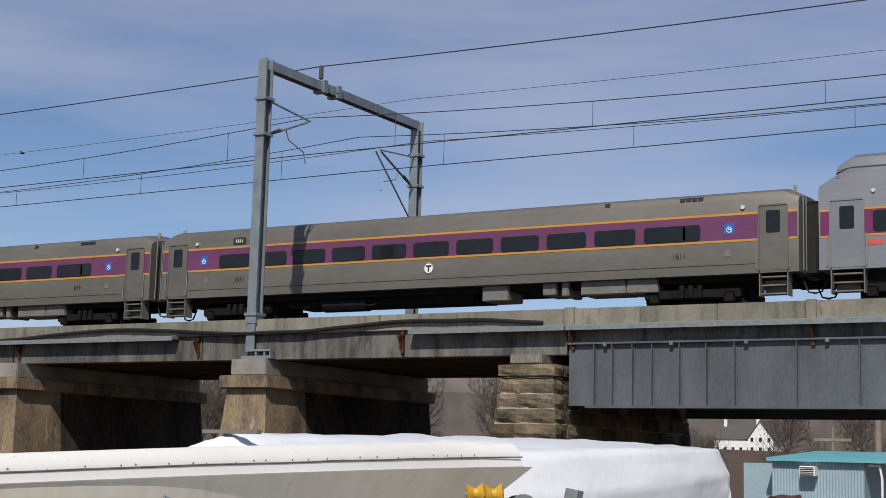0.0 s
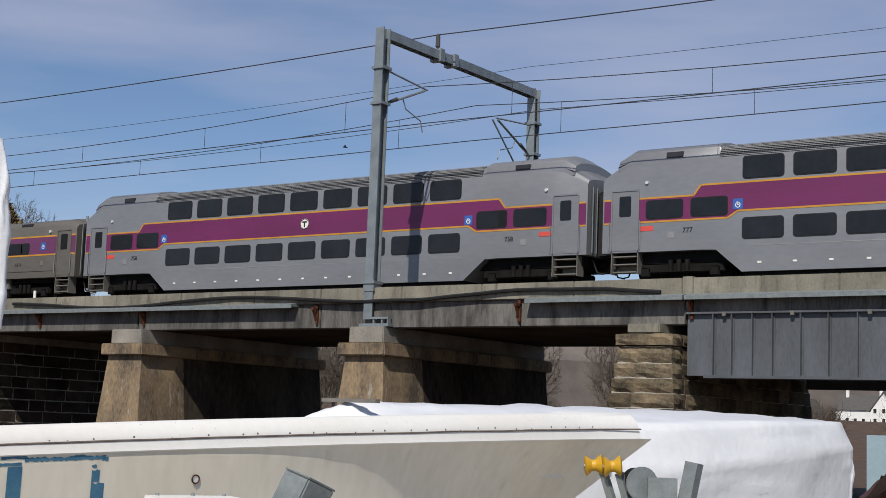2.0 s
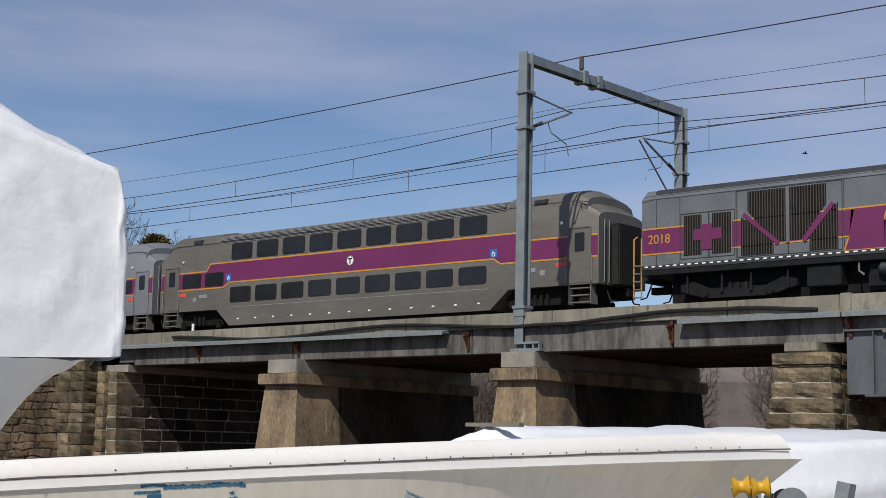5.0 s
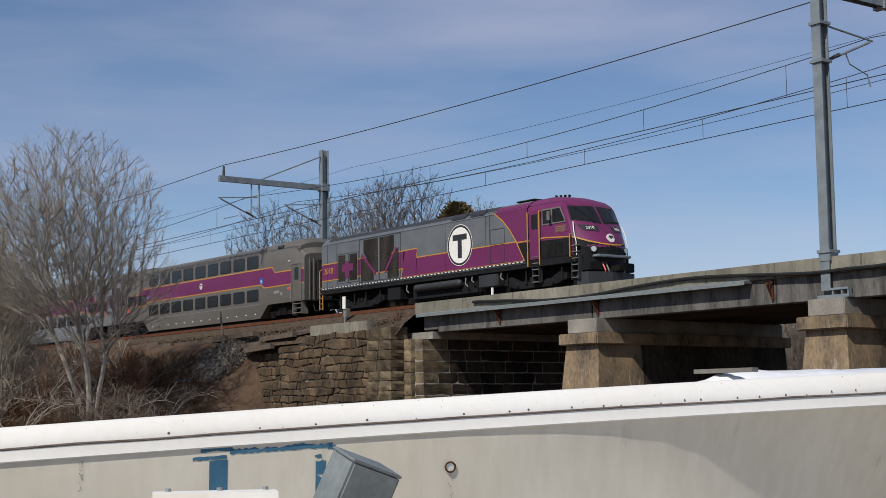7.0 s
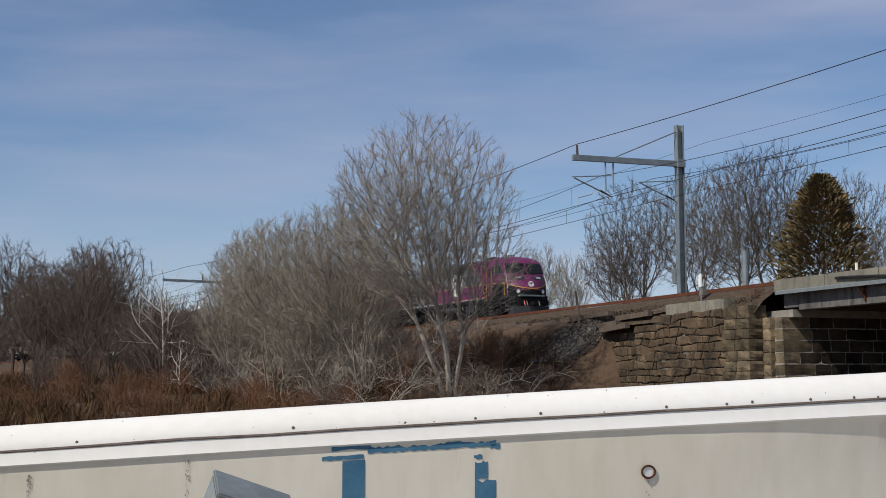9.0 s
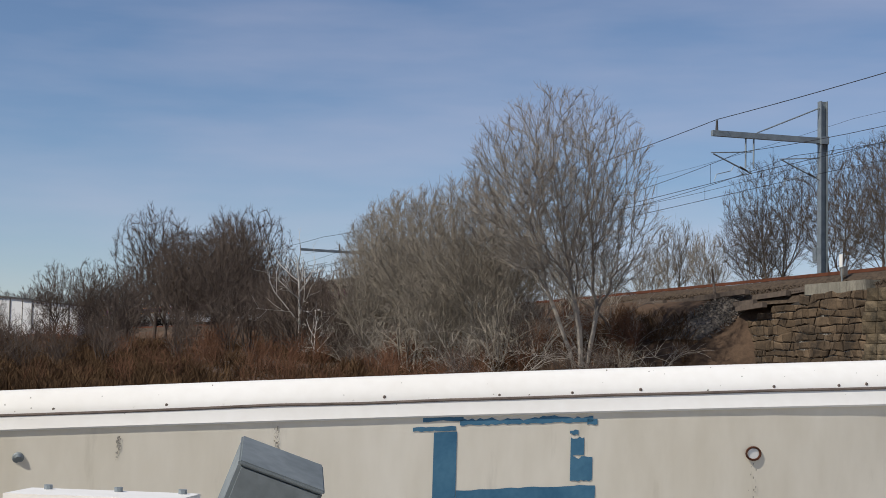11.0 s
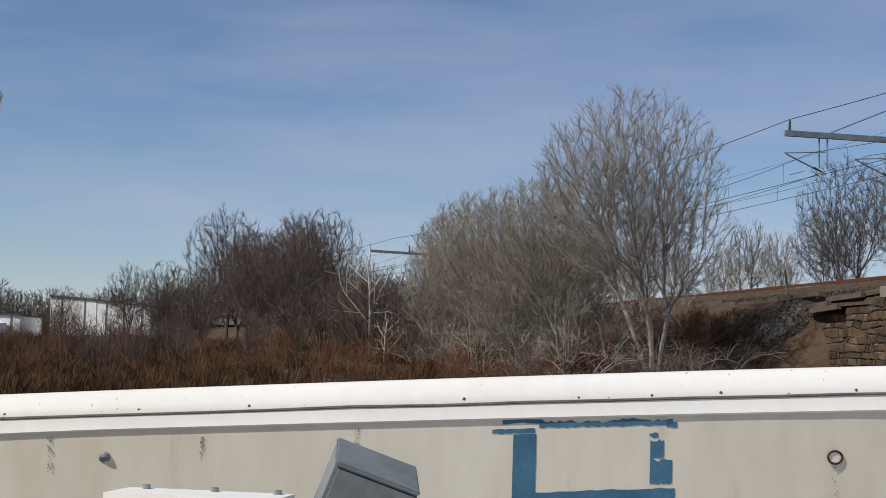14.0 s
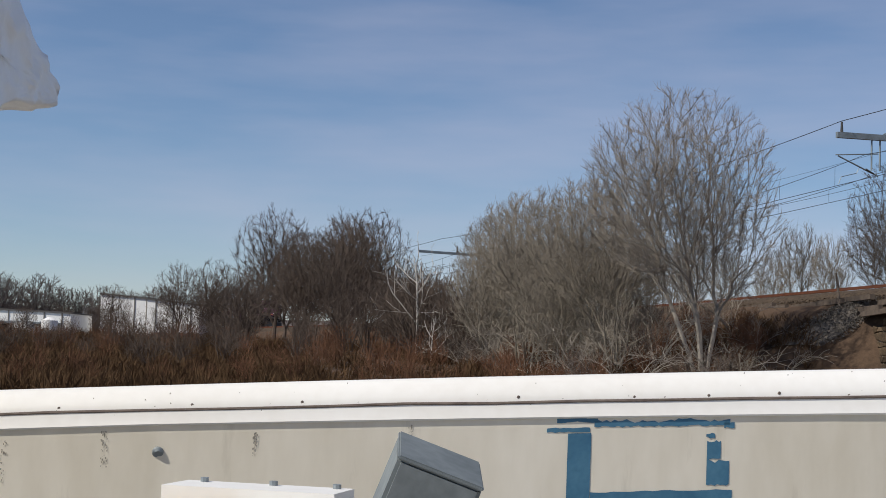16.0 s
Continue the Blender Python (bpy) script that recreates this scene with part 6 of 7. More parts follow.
                    part("pane", MB().box(cx - 0.4, cx + 0.4, y - 0.09, y - 0.06, z + 0.1, z + 1.2), "glass", f)
        part("chimney", MB().box(x + w * 0.15, x + w * 0.15 + 0.8, y + d * 0.4, y + d * 0.4 + 0.8, eave, ridge + 1.2), "white_sid", h)
    house(-148.5, 380, 5.0, 9, 10.0, 13.6, 6.8, "cream_sid", "small cream gabled house beyond the bridge", True)
    house(-138.5, 384, 11.0, 9, 11.0, 15.2, 6.6, "white_sid", "white house with a dark shingle roof", False)
    house(-127.5, 380, 7.0, 10, 11.0, 15.8, 6.6, "white_sid", "white gabled house end with a chimney", True)
    # white industrial sheds far along the shore, their fronts turned towards the sun
    def shed_far(a, b, z0, za, zb, lab, joints, deep=22.0):
        """Front from a to b on the ground, eaves za and zb at its ends."""
        w = thing("warehouse", lab, "warehouse", "warehouses")
        a, b = Vector((*a, 0)), Vector((*b, 0))
        d = (b - a).normalized()
        n = Vector((d.y, -d.x, 0))
        def box_(u0, u1, o0, o1, zl0, zl1, zh0, zh1):
            p = [a + d * u + n * o for u, o in ((u0, o0), (u1, o0), (u1, o1), (u0, o1))]
            lo, hi = (zl0, zl1, zl1, zl0), (zh0, zh1, zh1, zh0)
            return MB().add([(q.x, q.y, z) for q, z in zip(p, lo)] + [(q.x, q.y, z) for q, z in zip(p, hi)], [(0, 1, 2, 3), (4, 5, 6, 7), (0, 1, 5, 4), (1, 2, 6, 5), (2, 3, 7, 6), (3, 0, 4, 7)])
        L = (b - a).length
        part("wall", box_(0, L, 0, -deep, z0, z0, za, zb), "white_sid", w)
        part("roof", box_(-0.2, L + 0.2, 0.25, -deep - 0.2, za, zb, za + 0.25, zb + 0.25), "shingle", w)
        for i in range(joints):
            u = (i + 0.5) * L / joints
            part("downpipe", box_(u - 0.08, u + 0.08, 0.14, 0, z0, z0, za + (zb - za) * u / L, za + (zb - za) * u / L), "under_lt", w)
        return w, box_, L
    shed_far((-258.5, -5.0), (-256.0, 2.7), 2.4, 11.7, 11.2, "tall white metal warehouse beside another", 2)
    w, box_, L = shed_far((-255.7, 2.9), (-252.9, 11.8), 2.4, 11.1, 10.2, "white metal warehouse with a red base", 3)
    part("base_band", box_(1.0, L, 0.2, 0, 3.0, 3.0, 5.4, 5.4), "red_brick", w, "dull red lower wall")
    w, box_, L = shed_far((-258.0, -36.0), (-251.0, -9.5), 2.4, 8.6, 8.0, "long low white building with dark openings", 9, 12.0)
    for i in range(5):
        part("opening", box_(6.0 + i * 4.2, 8.4 + i * 4.2, 0.06, 0, 3.2, 3.2, 5.9, 5.9), "under", w)
    part("canopy", box_(12.0, 26.0, 2.4, 0, 6.1, 6.1, 6.4, 6.4), "galv", w, "grey metal canopy over the doors")
    for y, h in ((-22.5, 7.2), (-12.5, 6.6)):
        t = thing("storage_tank", "pale grey upright storage tank beside the low building", "tank", "tanks")
        part("shell", MB().tube([(-244, y, 2.2), (-244, y, h), (-244, y, h + 0.5)], [1.3, 1.3, 0.4], 18), "white_sid", t, smooth=True)
    v = thing("box_van", "white box van parked by the sheds", "van")
    part("box_body", MB().box(-240, -236, -17.4, -14.6, 3.4, 6.0, 0.15), "white_sid", v)
    part("cab", MB().box(-236.1, -234.4, -17.2, -14.8, 3.3, 4.9, 0.2), "white_sid", v)
    part("windscreen", MB().box(-234.6, -234.35, -17.0, -15.0, 4.1, 4.75, 0.05), "glass", v)
    for x in (-239, -235.2):
        for y in (-17.3, -14.7):
            part("wheel", MB().tube([(x, y - 0.1, 3.1), (x, y + 0.1, 3.1)], 0.45, 14), "rubber", v)


# ---- trees ----
def tubes(edges, n):
    """One mesh data set of tapered sticks; edges: start, end, start radius, end radius, as arrays."""
    p, q, r0, r1 = edges
    d = q - p
    d /= np.maximum(np.linalg.norm(d, axis=1, keepdims=True), 1e-6)
    o = np.where(np.abs(d[:, 2:3]) < 0.9, np.array([[0.0, 0.0, 1.0]]), np.array([[1.0, 0.0, 0.0]]))
    a = np.cross(d, o)
    a /= np.maximum(np.linalg.norm(a, axis=1, keepdims=True), 1e-6)
    b = np.cross(d, a)
    v = []
    for k in range(n):
        w = a * math.cos(2 * math.pi * k / n) + b * math.sin(2 * math.pi * k / n)
        v += [p + w * r0[:, None], q + w * r1[:, None]]
    v = np.stack(v, 1).reshape(-1, 3)
    base = np.arange(len(p))[:, None, None] * 2 * n
    f = np.array([(2 * k, 2 * ((k + 1) % n), 2 * ((k + 1) % n) + 1, 2 * k + 1) for k in range(n)])[None] + base
    return v, f.reshape(-1, 4)


def stick_mesh(name, sets):
    va, fa, o = [], [], 0
    for v, f in sets:
        va.append(v)
        fa.append(f + o)
        o += len(v)
    me = bpy.data.meshes.new(name)
    me.from_pydata(np.concatenate(va).tolist(), [], np.concatenate(fa).tolist())
    return me


def branching(seed, crown, count, stems, thin=0.010, balance=0.35, stiff=0.9, power=2.35, twigs=3, twig_len=0.55, up=0.35, stout=1.0):
    """Bare tree whose branches reach evenly through a crown. crown: lobes (x, y, z, half-width, half-height);
    stems: polylines from the ground. Each bud joins the nearest branch that carries it on without a sharp turn."""
    rg = np.random.default_rng(seed)
    goal = []
    vol = np.array([c[3] ** 2 * c[4] for c in crown], dtype=float)
    for c, k in zip(crown, np.round(count * vol / vol.sum()).astype(int)):
        u = rg.normal(size=(k, 3))
        u /= np.linalg.norm(u, axis=1, keepdims=True)
        u *= (rg.random(k) ** 0.42)[:, None]
        u[:, 2] = np.where(u[:, 2] < 0, u[:, 2] * 0.9, u[:, 2])
        goal.append(u * np.array([c[3], c[3], c[4]]) + np.array(c[:3]))
    goal = np.concatenate(goal)
    goal = goal[goal[:, 2] > 0.8]
    pos, par, way, run = [], [], [], []
    for stem in stems:
        stem = np.array(stem, dtype=float)
        last = -1
        for i in range(len(stem) - 1):
            for w in np.linspace(0, 1, 6)[(0 if i == 0 else 1):]:
                q = stem[i] + (stem[i + 1] - stem[i]) * w
                d = stem[i + 1] - stem[i]
                pos.append(q)
                par.append(last)
                way.append(d / np.linalg.norm(d))
                run.append(0.0 if last < 0 else run[last] + np.linalg.norm(q - pos[last]))
                last = len(pos) - 1
    n = len(goal)
    best, who = np.full(n, 1e9), np.zeros(n, dtype=int)

    def offer(i):
        d = goal - pos[i]
        g = np.linalg.norm(d, axis=1) + 1e-6
        turn = 1 - (d @ way[i]) / g
        cost = g * (1 + stiff * turn) + balance * run[i] + np.where(d[:, 2] < 0, 0.8, 0.0) * -d[:, 2]
        hit = cost < best
        best[hit], who[hit] = cost[hit], i

    for i in range(len(pos)):
        if pos[i][2] > 0.6:
            offer(i)
    for _ in range(n):
        j = int(np.argmin(best))
        i = who[j]
        d = goal[j] - pos[i]
        g = np.linalg.norm(d)
        steps = 1 if g < 0.9 else min(6, int(g / 0.6))
        bow = np.array([0, 0, -0.10 * g]) if steps > 1 else np.zeros(3)
        last, start = i, pos[i]
        for k in range(steps):
            w = (k + 1) / steps
            q = start + d * w + bow * (4 * w * (1 - w))
            e = q - pos[last]
            e /= np.linalg.norm(e) + 1e-9
            pos.append(q)
            par.append(last)
            way.append(e * 0.7 + way[last] * 0.3 + np.array([0, 0, 0.08]))
            way[-1] = way[-1] / np.linalg.norm(way[-1])
            run.append(run[last] + np.linalg.norm(q - pos[last]))
            last = len(pos) - 1
            goal[j] = (1e6, 1e6, 1e6)
            offer(last)
            best[j] = 1e12
    pos, par = np.array(pos), np.array(par)
    kids = np.bincount(par[par >= 0], minlength=len(pos))
    for _ in range(2):
        m = par >= 0
        acc = np.zeros_like(pos)
        np.add.at(acc, par[m], pos[m])
        mid = (pos + np.where(m[:, None], pos[par], pos) + np.where(kids[:, None] > 0, acc / np.maximum(kids, 1)[:, None], pos)) / 3
        move = m & (kids > 0)
        pos[move] = mid[move]
    load = np.where(kids == 0, thin ** power, 0.0)
    for i in range(len(pos) - 1, -1, -1):
        if par[i] >= 0:
            load[par[i]] += load[i]
    rad = np.maximum(thin * 0.8, load ** (1 / power) * stout)
    m = np.nonzero(par >= 0)[0]
    r0 = np.minimum(rad[par[m]], rad[m] * 1.35)
    big = rad[m] > thin * 4
    wood = [tubes((pos[par[m[big]]], pos[m[big]], r0[big], rad[m[big]]), 6)]
    fine = [tubes((pos[par[m[~big]]], pos[m[~big]], r0[~big], rad[m[~big]]), 3)]
    # twigs on the slender branches
    src = m[rad[m] < thin * 3.2]
    src = np.repeat(src, twigs)
    ax = pos[src] - pos[par[src]]
    ax /= np.linalg.norm(ax, axis=1, keepdims=True) + 1e-9
    dirs = ax + rg.normal(size=ax.shape) * 0.55 + np.array([0, 0, up])
    dirs /= np.linalg.norm(dirs, axis=1, keepdims=True)
    at_ = pos[par[src]] + (pos[src] - pos[par[src]]) * rg.random((len(src), 1))
    tip = at_ + dirs * (twig_len * (0.4 + 0.9 * rg.random((len(src), 1))))
    fine.append(tubes((at_, tip, np.full(len(src), thin * 0.95), np.full(len(src), thin * 0.5)), 3))
    return stick_mesh("trunk", wood), stick_mesh("crown", fine)


def fan(rng, count, height, reach, lean=(0.0, 0.0), foot=0.4):
    """Stems that spread from one root."""
    out = []
    for i in range(count):
        a = 6.283 * (i + rng.uniform(-0.2, 0.2)) / count
        x, y = math.cos(a), math.sin(a)
        h = height * rng.uniform(0.75, 1.0)
        out.append([(x * foot * 0.5, y * foot * 0.5, -0.3), (x * (foot + reach * 0.15) + lean[0] * 0.3, y * (foot + reach * 0.15) + lean[1] * 0.3, h * 0.4), (x * reach * 0.6 + lean[0], y * reach * 0.6 + lean[1], h)])
    return out


def grow(rng, height, r0, levels, spread, upward, trunks=1, lean=0.0, splits=(3, 5), bare=0.25, droop=0.0, thin=0.009):
    """Bare tree: thick limbs in one mesh, twigs in another."""
    wood, twig = MB(), MB()
    def limb(p, d, length, r, lev):
        n = 4 if lev < 2 else 3 if lev < levels else 2
        pts, rad = [p.copy()], [max(r, thin)]
        q, dd = p.copy(), d.copy()
        for i in range(n):
            dd = (dd + Vector((rng.gauss(0, 0.12), rng.gauss(0, 0.12), rng.gauss(0, 0.08) + upward * 0.13 - droop * 0.1 * lev))).normalized()
            q = q + dd * (length / n)
            pts.append(q.copy())
            rad.append(max(r * (1 - 0.62 * (i + 1) / n), thin * 0.7))
        (wood if lev < 2 else twig).tube(pts, rad, 7 if lev == 0 else 5 if lev == 1 else 3, cap=False)
        if lev >= levels:
            return
        k = rng.randint(*splits) + (4 if lev == 0 else 1)
        for i in range(k):
            u = bare + (1 - bare) * (i + rng.random()) / k if lev == 0 else 0.15 + 0.85 * (i + rng.random()) / k
            j = min(int(u * n), n - 1)
            base = pts[j].lerp(pts[j + 1], u * n - j)
            ax = (pts[j + 1] - pts[j]).normalized()
            o = ax.orthogonal().normalized()
            o.rotate(Matrix.Rotation(i * 2.4 + rng.uniform(-0.5, 0.5), 3, ax))
            a = radians(rng.uniform(*spread))
            nd = (ax * math.cos(a) + o * math.sin(a)).normalized()
            limb(base, nd, length * rng.uniform(0.42, 0.66) * (1.15 - 0.45 * u if lev == 0 else 1), rad[j] * 0.62, lev + 1)

    for t in range(trunks):
        a = rng.uniform(0, 6.28)
        off = Vector((math.cos(a), math.sin(a), 0)) * (0.35 if trunks > 1 else 0)
        limb(off, (Vector((0, 0, 1)) + off * rng.uniform(0.2, 0.8) + Vector((lean, 0, 0))).normalized(), height * rng.uniform(0.72, 0.84) * (1 if trunks == 1 else rng.uniform(0.8, 1.0)), r0, 0)
    return wood.mesh("trunk"), twig.mesh("crown")


def strew(name, meshes, material, spots, label, category):
    """Many copies of small plants joined into one object; spots: x, y, z, scale, turn."""
    src = []
    for pair in meshes:
        vs, fs, o = [], [], 0
        for me in pair:
            v = np.empty(len(me.vertices) * 3, dtype=np.float32)
            me.vertices.foreach_get("co", v)
            vs.append(v.reshape(-1, 3))
            fs += [tuple(i + o for i in p.vertices) for p in me.polygons]
            o += len(me.vertices)
        src.append((np.concatenate(vs), fs))
    va, fa, o = [], [], 0
    for i, (x, y, z, sc, tu) in enumerate(spots):
        v, f = src[i % len(src)]
        c_, s_ = math.cos(radians(tu)), math.sin(radians(tu))
        va.append(np.stack([(v[:, 0] * c_ - v[:, 1] * s_) * sc + x, (v[:, 0] * s_ + v[:, 1] * c_) * sc + y, v[:, 2] * sc + z], 1))
        fa += [tuple(k + o for k in q) for q in f]
        o += len(v)
    me = bpy.data.meshes.new(name)
    me.from_pydata(np.concatenate(va).tolist(), [], fa)
    me.materials.append(M[material])
    tagged(new(name, me), label, category, kind="stuff")


def plant(meshes, bark, twigs, x, y, z, scale, turn, label, group):
    t = thing("tree", label, "bare tree", group)
    a = part("trunk", meshes[0], bark, t)
    b = part("crown", meshes[1], twigs, t)
    t.matrix_basis = Matrix.Translation((x, y, z)) @ Matrix.Rotation(radians(turn), 4, "Z") @ Matrix.Diagonal((scale, scale, scale, 1))
    return t


def kind(mesh_pair, bark, twigs):
    for me, k in zip(mesh_pair, (bark, twigs)):
        me.materials.append(M[k])
    return mesh_pair


def on_bank(x, y):
    """Height of the bank's face, or of the flat ground before it."""
    k = min(1.0, max(0.0, (-63.0 - x) / 8.0))
    k = max(0.06, k * k * (3 - 2 * k))
    o = y - TRACK_Y if x >= BEND_X else y - line(x).y
    if o < -5.8:
        o = -5.8 + (o + 5.8) / k
    z = -0.3
    for (o0, z0), (o1, z1) in zip(BANK[:6], BANK[1:7]):
        if o0 <= o <= o1:
            z = z0 + (z1 - z0) * (o - o0) / (o1 - o0)
    return max(z, GZ + rise(x))


def lie(x, y):
    return GZ + rise(x) - 0.12


def make_trees():
    rng = random.Random(5)
    tall = [[(0.0, 0.1, -2.0), (0.1, -0.1, 2.2), (0.2, -0.9, 5.5), (0.1, -1.6, 9.5)], [(0.05, 0.2, -2.0), (0.05, 0.35, 0.8), (0.0, 0.75, 2.4), (-0.2, 0.7, 5.0), (-0.3, 0.5, 9.0)], [(-0.1, -0.05, -2.0), (-0.25, -0.3, 0.6), (-0.7, -0.9, 2.4), (-1.2, -1.6, 5.0), (-1.6, -2.6, 8.0)]]
    big = kind(branching(23, [(0, -1.25, 9.5, 4.9, 4.7), (0, 0.6, 6.4, 3.9, 3.4), (0, -2.2, 8.2, 4.2, 4.2)], 4600, tall, 0.0066, 0.34, 1.5, 2.18, 8, 0.38, 0.2, 1.0), "bark_lt", "bark_lt")
    wide = [kind(branching(40 + i, [(0, -0.8, 6.6, 3.6, 4.4), (0, 0.2, 4.6, 3.0, 3.4)], 1900, fan(random.Random(40 + i), 5, 7.0, 2.4, (0, -1.8)), 0.0078, 0.32, 1.5, 2.15, 7, 0.45, 0.25, 1.0), "bark_mid", "bark_mid") for i in range(2)]
    brush = [kind(grow(random.Random(60 + i), 5.5, 0.055, 3, (25, 70), 0.2, 7, splits=(1, 2), bare=0.08, droop=0.7, thin=0.010), "bark_mid", "bark_mid") for i in range(2)]
    dark = [kind(branching(80 + i, [(0, 0, 8.6, 3.9, 4.8), (0.4, 0.5, 6.0, 3.2, 3.0)], 1200, fan(random.Random(80 + i), 1 + i % 2, 9.0, 1.2, foot=0.25), 0.0115, 0.30, 1.2, 2.25, 6, 0.55, 0.2), "bark_dk", "bark_dk") for i in range(3)]
    back = [kind(branching(180 + i, [(0, 0, 9.2, 4.2, 4.6), (0.4, 0.5, 6.4, 3.6, 3.0)], 1700, fan(random.Random(180 + i), 2, 9.5, 2.0, foot=0.3), 0.0075, 0.32, 1.3, 2.2, 7, 0.45, 0.2, 1.0), "bark", "bark") for i in range(2)]
    hazy = [kind(branching(280 + i, [(0, 0, 8.6, 4.6, 4.8), (0.4, 0.5, 5.0, 4.2, 3.4)], 800, fan(random.Random(280 + i), 2, 9.0, 2.0, foot=0.3), 0.026, 0.30, 1.2, 2.5, 5, 0.8, 0.2), "far_wood", "far_wood") for i in range(2)]
    young = kind(branching(188, [(0, 0, 5.6, 2.2, 3.6)], 600, fan(random.Random(188), 5, 6.0, 1.6, foot=0.3), 0.0080, 0.35, 1.6, 2.25, 6, 0.6, 0.8), "bark_mid", "bark_mid")
    russet = [kind(grow(random.Random(95 + i), 3.0, 0.02, 2, (20, 60), 0.4, 7, splits=(1, 2), bare=0.08, thin=0.013), "scrub", "scrub") for i in range(2)]
    thicket = [kind(grow(random.Random(195 + i), 6.0, 0.05, 2, (22, 60), 0.4, 7, splits=(3, 4), bare=0.06, thin=0.017), "bark_dk", "bark_dk") for i in range(2)]
    birch = kind(grow(random.Random(99), 9.5, 0.11, 3, (30, 65), 0.5, 1, lean=-0.35, splits=(2, 3), bare=0.35), "birch", "birch")
    g1, g2, g3, g4 = "bank trees", "bank thicket", "dark woodland trees", "trees beyond the line"
    plant(big, 0, 0, -67.2, 28.7, 1.7, 1.0, 0, "tall pale bare tree on the railway bank", g1)
    for x, y, s, k in ((-74.5, 26.5, 0.95, 0), (-80, 26.8, 1.0, 1), (-87, 26.5, 1.02, 0), (-95, 27.5, 1.05, 1), (-103, 29.0, 1.05, 0), (-112, 29.8, 1.0, 1), (-84, 30.5, 0.95, 1), (-77, 24.5, 0.62, 1), (-91, 24.0, 0.75, 0)):
        plant(wide[k], 0, 0, x, y, on_bank(x, y) - 0.2, s, rng.uniform(-35, 35), "bare many-stemmed tree in the bank thicket", g2)
    for x, y, s, k in ((-71, 25.5, 1.0, 1), (-75.5, 24.8, 1.1, 0), (-82, 24, 1.15, 1), (-89, 23.5, 1.0, 0), (-65.5, 30.0, 0.6, 1)):
        plant(brush[k], 0, 0, x, y, on_bank(x, y) - 0.1, s, rng.uniform(0, 360), "pale arching brush at the foot of the bank", g2)
    for i in range(21):
        ang = rng.uniform(79.6, 87.4)
        d = rng.uniform(118, 185)
        x, y = -0.6 - d * math.sin(radians(ang)), 2.0 + d * math.cos(radians(ang))
        s = rng.uniform(0.8, 1.05) * (1.12 if 81 < ang < 85.5 else 0.72) * d / 150
        plant(dark[i % 3], 0, 0, x, y, lie(x, y) - 0.6, s, rng.uniform(0, 360), "dark bare tree in the woodland edge", g3)
    for i in range(6):
        ang = rng.uniform(87, 97)
        d = rng.uniform(130, 240)
        plant(dark[i % 3], 0, 0, -0.6 - d * math.sin(radians(ang)), 2.0 + d * math.cos(radians(ang)), 2.4, rng.uniform(0.36, 0.6), rng.uniform(0, 360), "small dark bare tree before the sheds", g3)
    for i in range(20):
        ang = 85.5 + 0.62 * i + rng.uniform(-0.25, 0.25)
        d = rng.uniform(290, 335)
        plant(hazy[i % 2], 0, 0, -0.6 - d * math.sin(radians(ang)), 2.0 + d * math.cos(radians(ang)), 3.0, rng.uniform(0.85, 1.15), rng.uniform(0, 360), "bare tree in the wood behind the sheds", g3)
    plant(birch, 0, 0, -98, 20.5, 1.6, 1.0, 200, "white birch leaning out of the scrub", g3)
    plant(birch, 0, 0, -93, 20.5, 0.8, 0.55, 20, "small white birch in the scrub", g3)
    for x, y, z, s in ((-104.5, 60, 5.6, 1.0), (-97, 61, 5.6, 0.98), (-90.5, 61, 5.4, 1.02), (-85.0, 60, 5.4, 1.02), (-111, 62, 5.5, 0.8), (-79.5, 62, 5.0, 0.85)):
        plant(back[int(-x) % 2], 0, 0, x, y, z, s, rng.uniform(0, 360), "bare spreading tree standing beyond the railway", g4)
    plant(back[1], 0, 0, -64.5, 54, 4.6, 0.52, 40, "small bare round-headed tree beside the cedar", g4)
    for i in range(12):
        x = -112 - i * 5.5 + rng.uniform(-1.5, 1.5)
        plant(young, 0, 0, x, 59 - i * 0.9 + rng.uniform(-1, 1), 5.4, rng.uniform(0.85, 1.2), rng.uniform(0, 360), "slender pale sapling clump beyond the railway", g4)
    spots = []
    for i in range(38):
        ang, d = rng.uniform(70, 97), rng.uniform(80, 150)
        sc = rng.uniform(0.5, 1.0) * (0.5 if ang > 87 else 0.8 if 76.5 < ang < 79.6 else 1)
        spots.append((-0.6 - d * math.sin(radians(ang)), 2.0 + d * math.cos(radians(ang)), lie(-d, 0), sc, rng.uniform(0, 360)))
    for i in range(32):
        x, y = rng.uniform(-108, -61), rng.uniform(21, 34)
        spots.append((x, y, on_bank(x, y) - 0.2, rng.uniform(0.3, 0.6), rng.uniform(0, 360)))
    for i in range(18):
        ang, d = rng.uniform(85, 99), rng.uniform(75, 140)
        spots.append((-0.6 - d * math.sin(radians(ang)), 2.0 + d * math.cos(radians(ang)), lie(-d, 0), rng.uniform(0.25, 0.55), rng.uniform(0, 360)))
    for i in range(30):
        ang, d = rng.uniform(76.4, 80.2), rng.uniform(95, 135)
        spots.append((-0.6 - d * math.sin(radians(ang)), 2.0 + d * math.cos(radians(ang)), lie(-d, 0), rng.uniform(0.7, 1.2), rng.uniform(0, 360)))
    for i in range(22):
        ang, d = rng.uniform(85.5, 101), rng.uniform(290, 330)
        spots.append((-0.6 - d * math.sin(radians(ang)), 2.0 + d * math.cos(radians(ang)), 3.0, rng.uniform(1.0, 1.6), rng.uniform(0, 360)))
    strew("dark_thicket", thicket, "bark_dk", spots, "dark tangled leafless shrubs along the bank foot", "thicket")
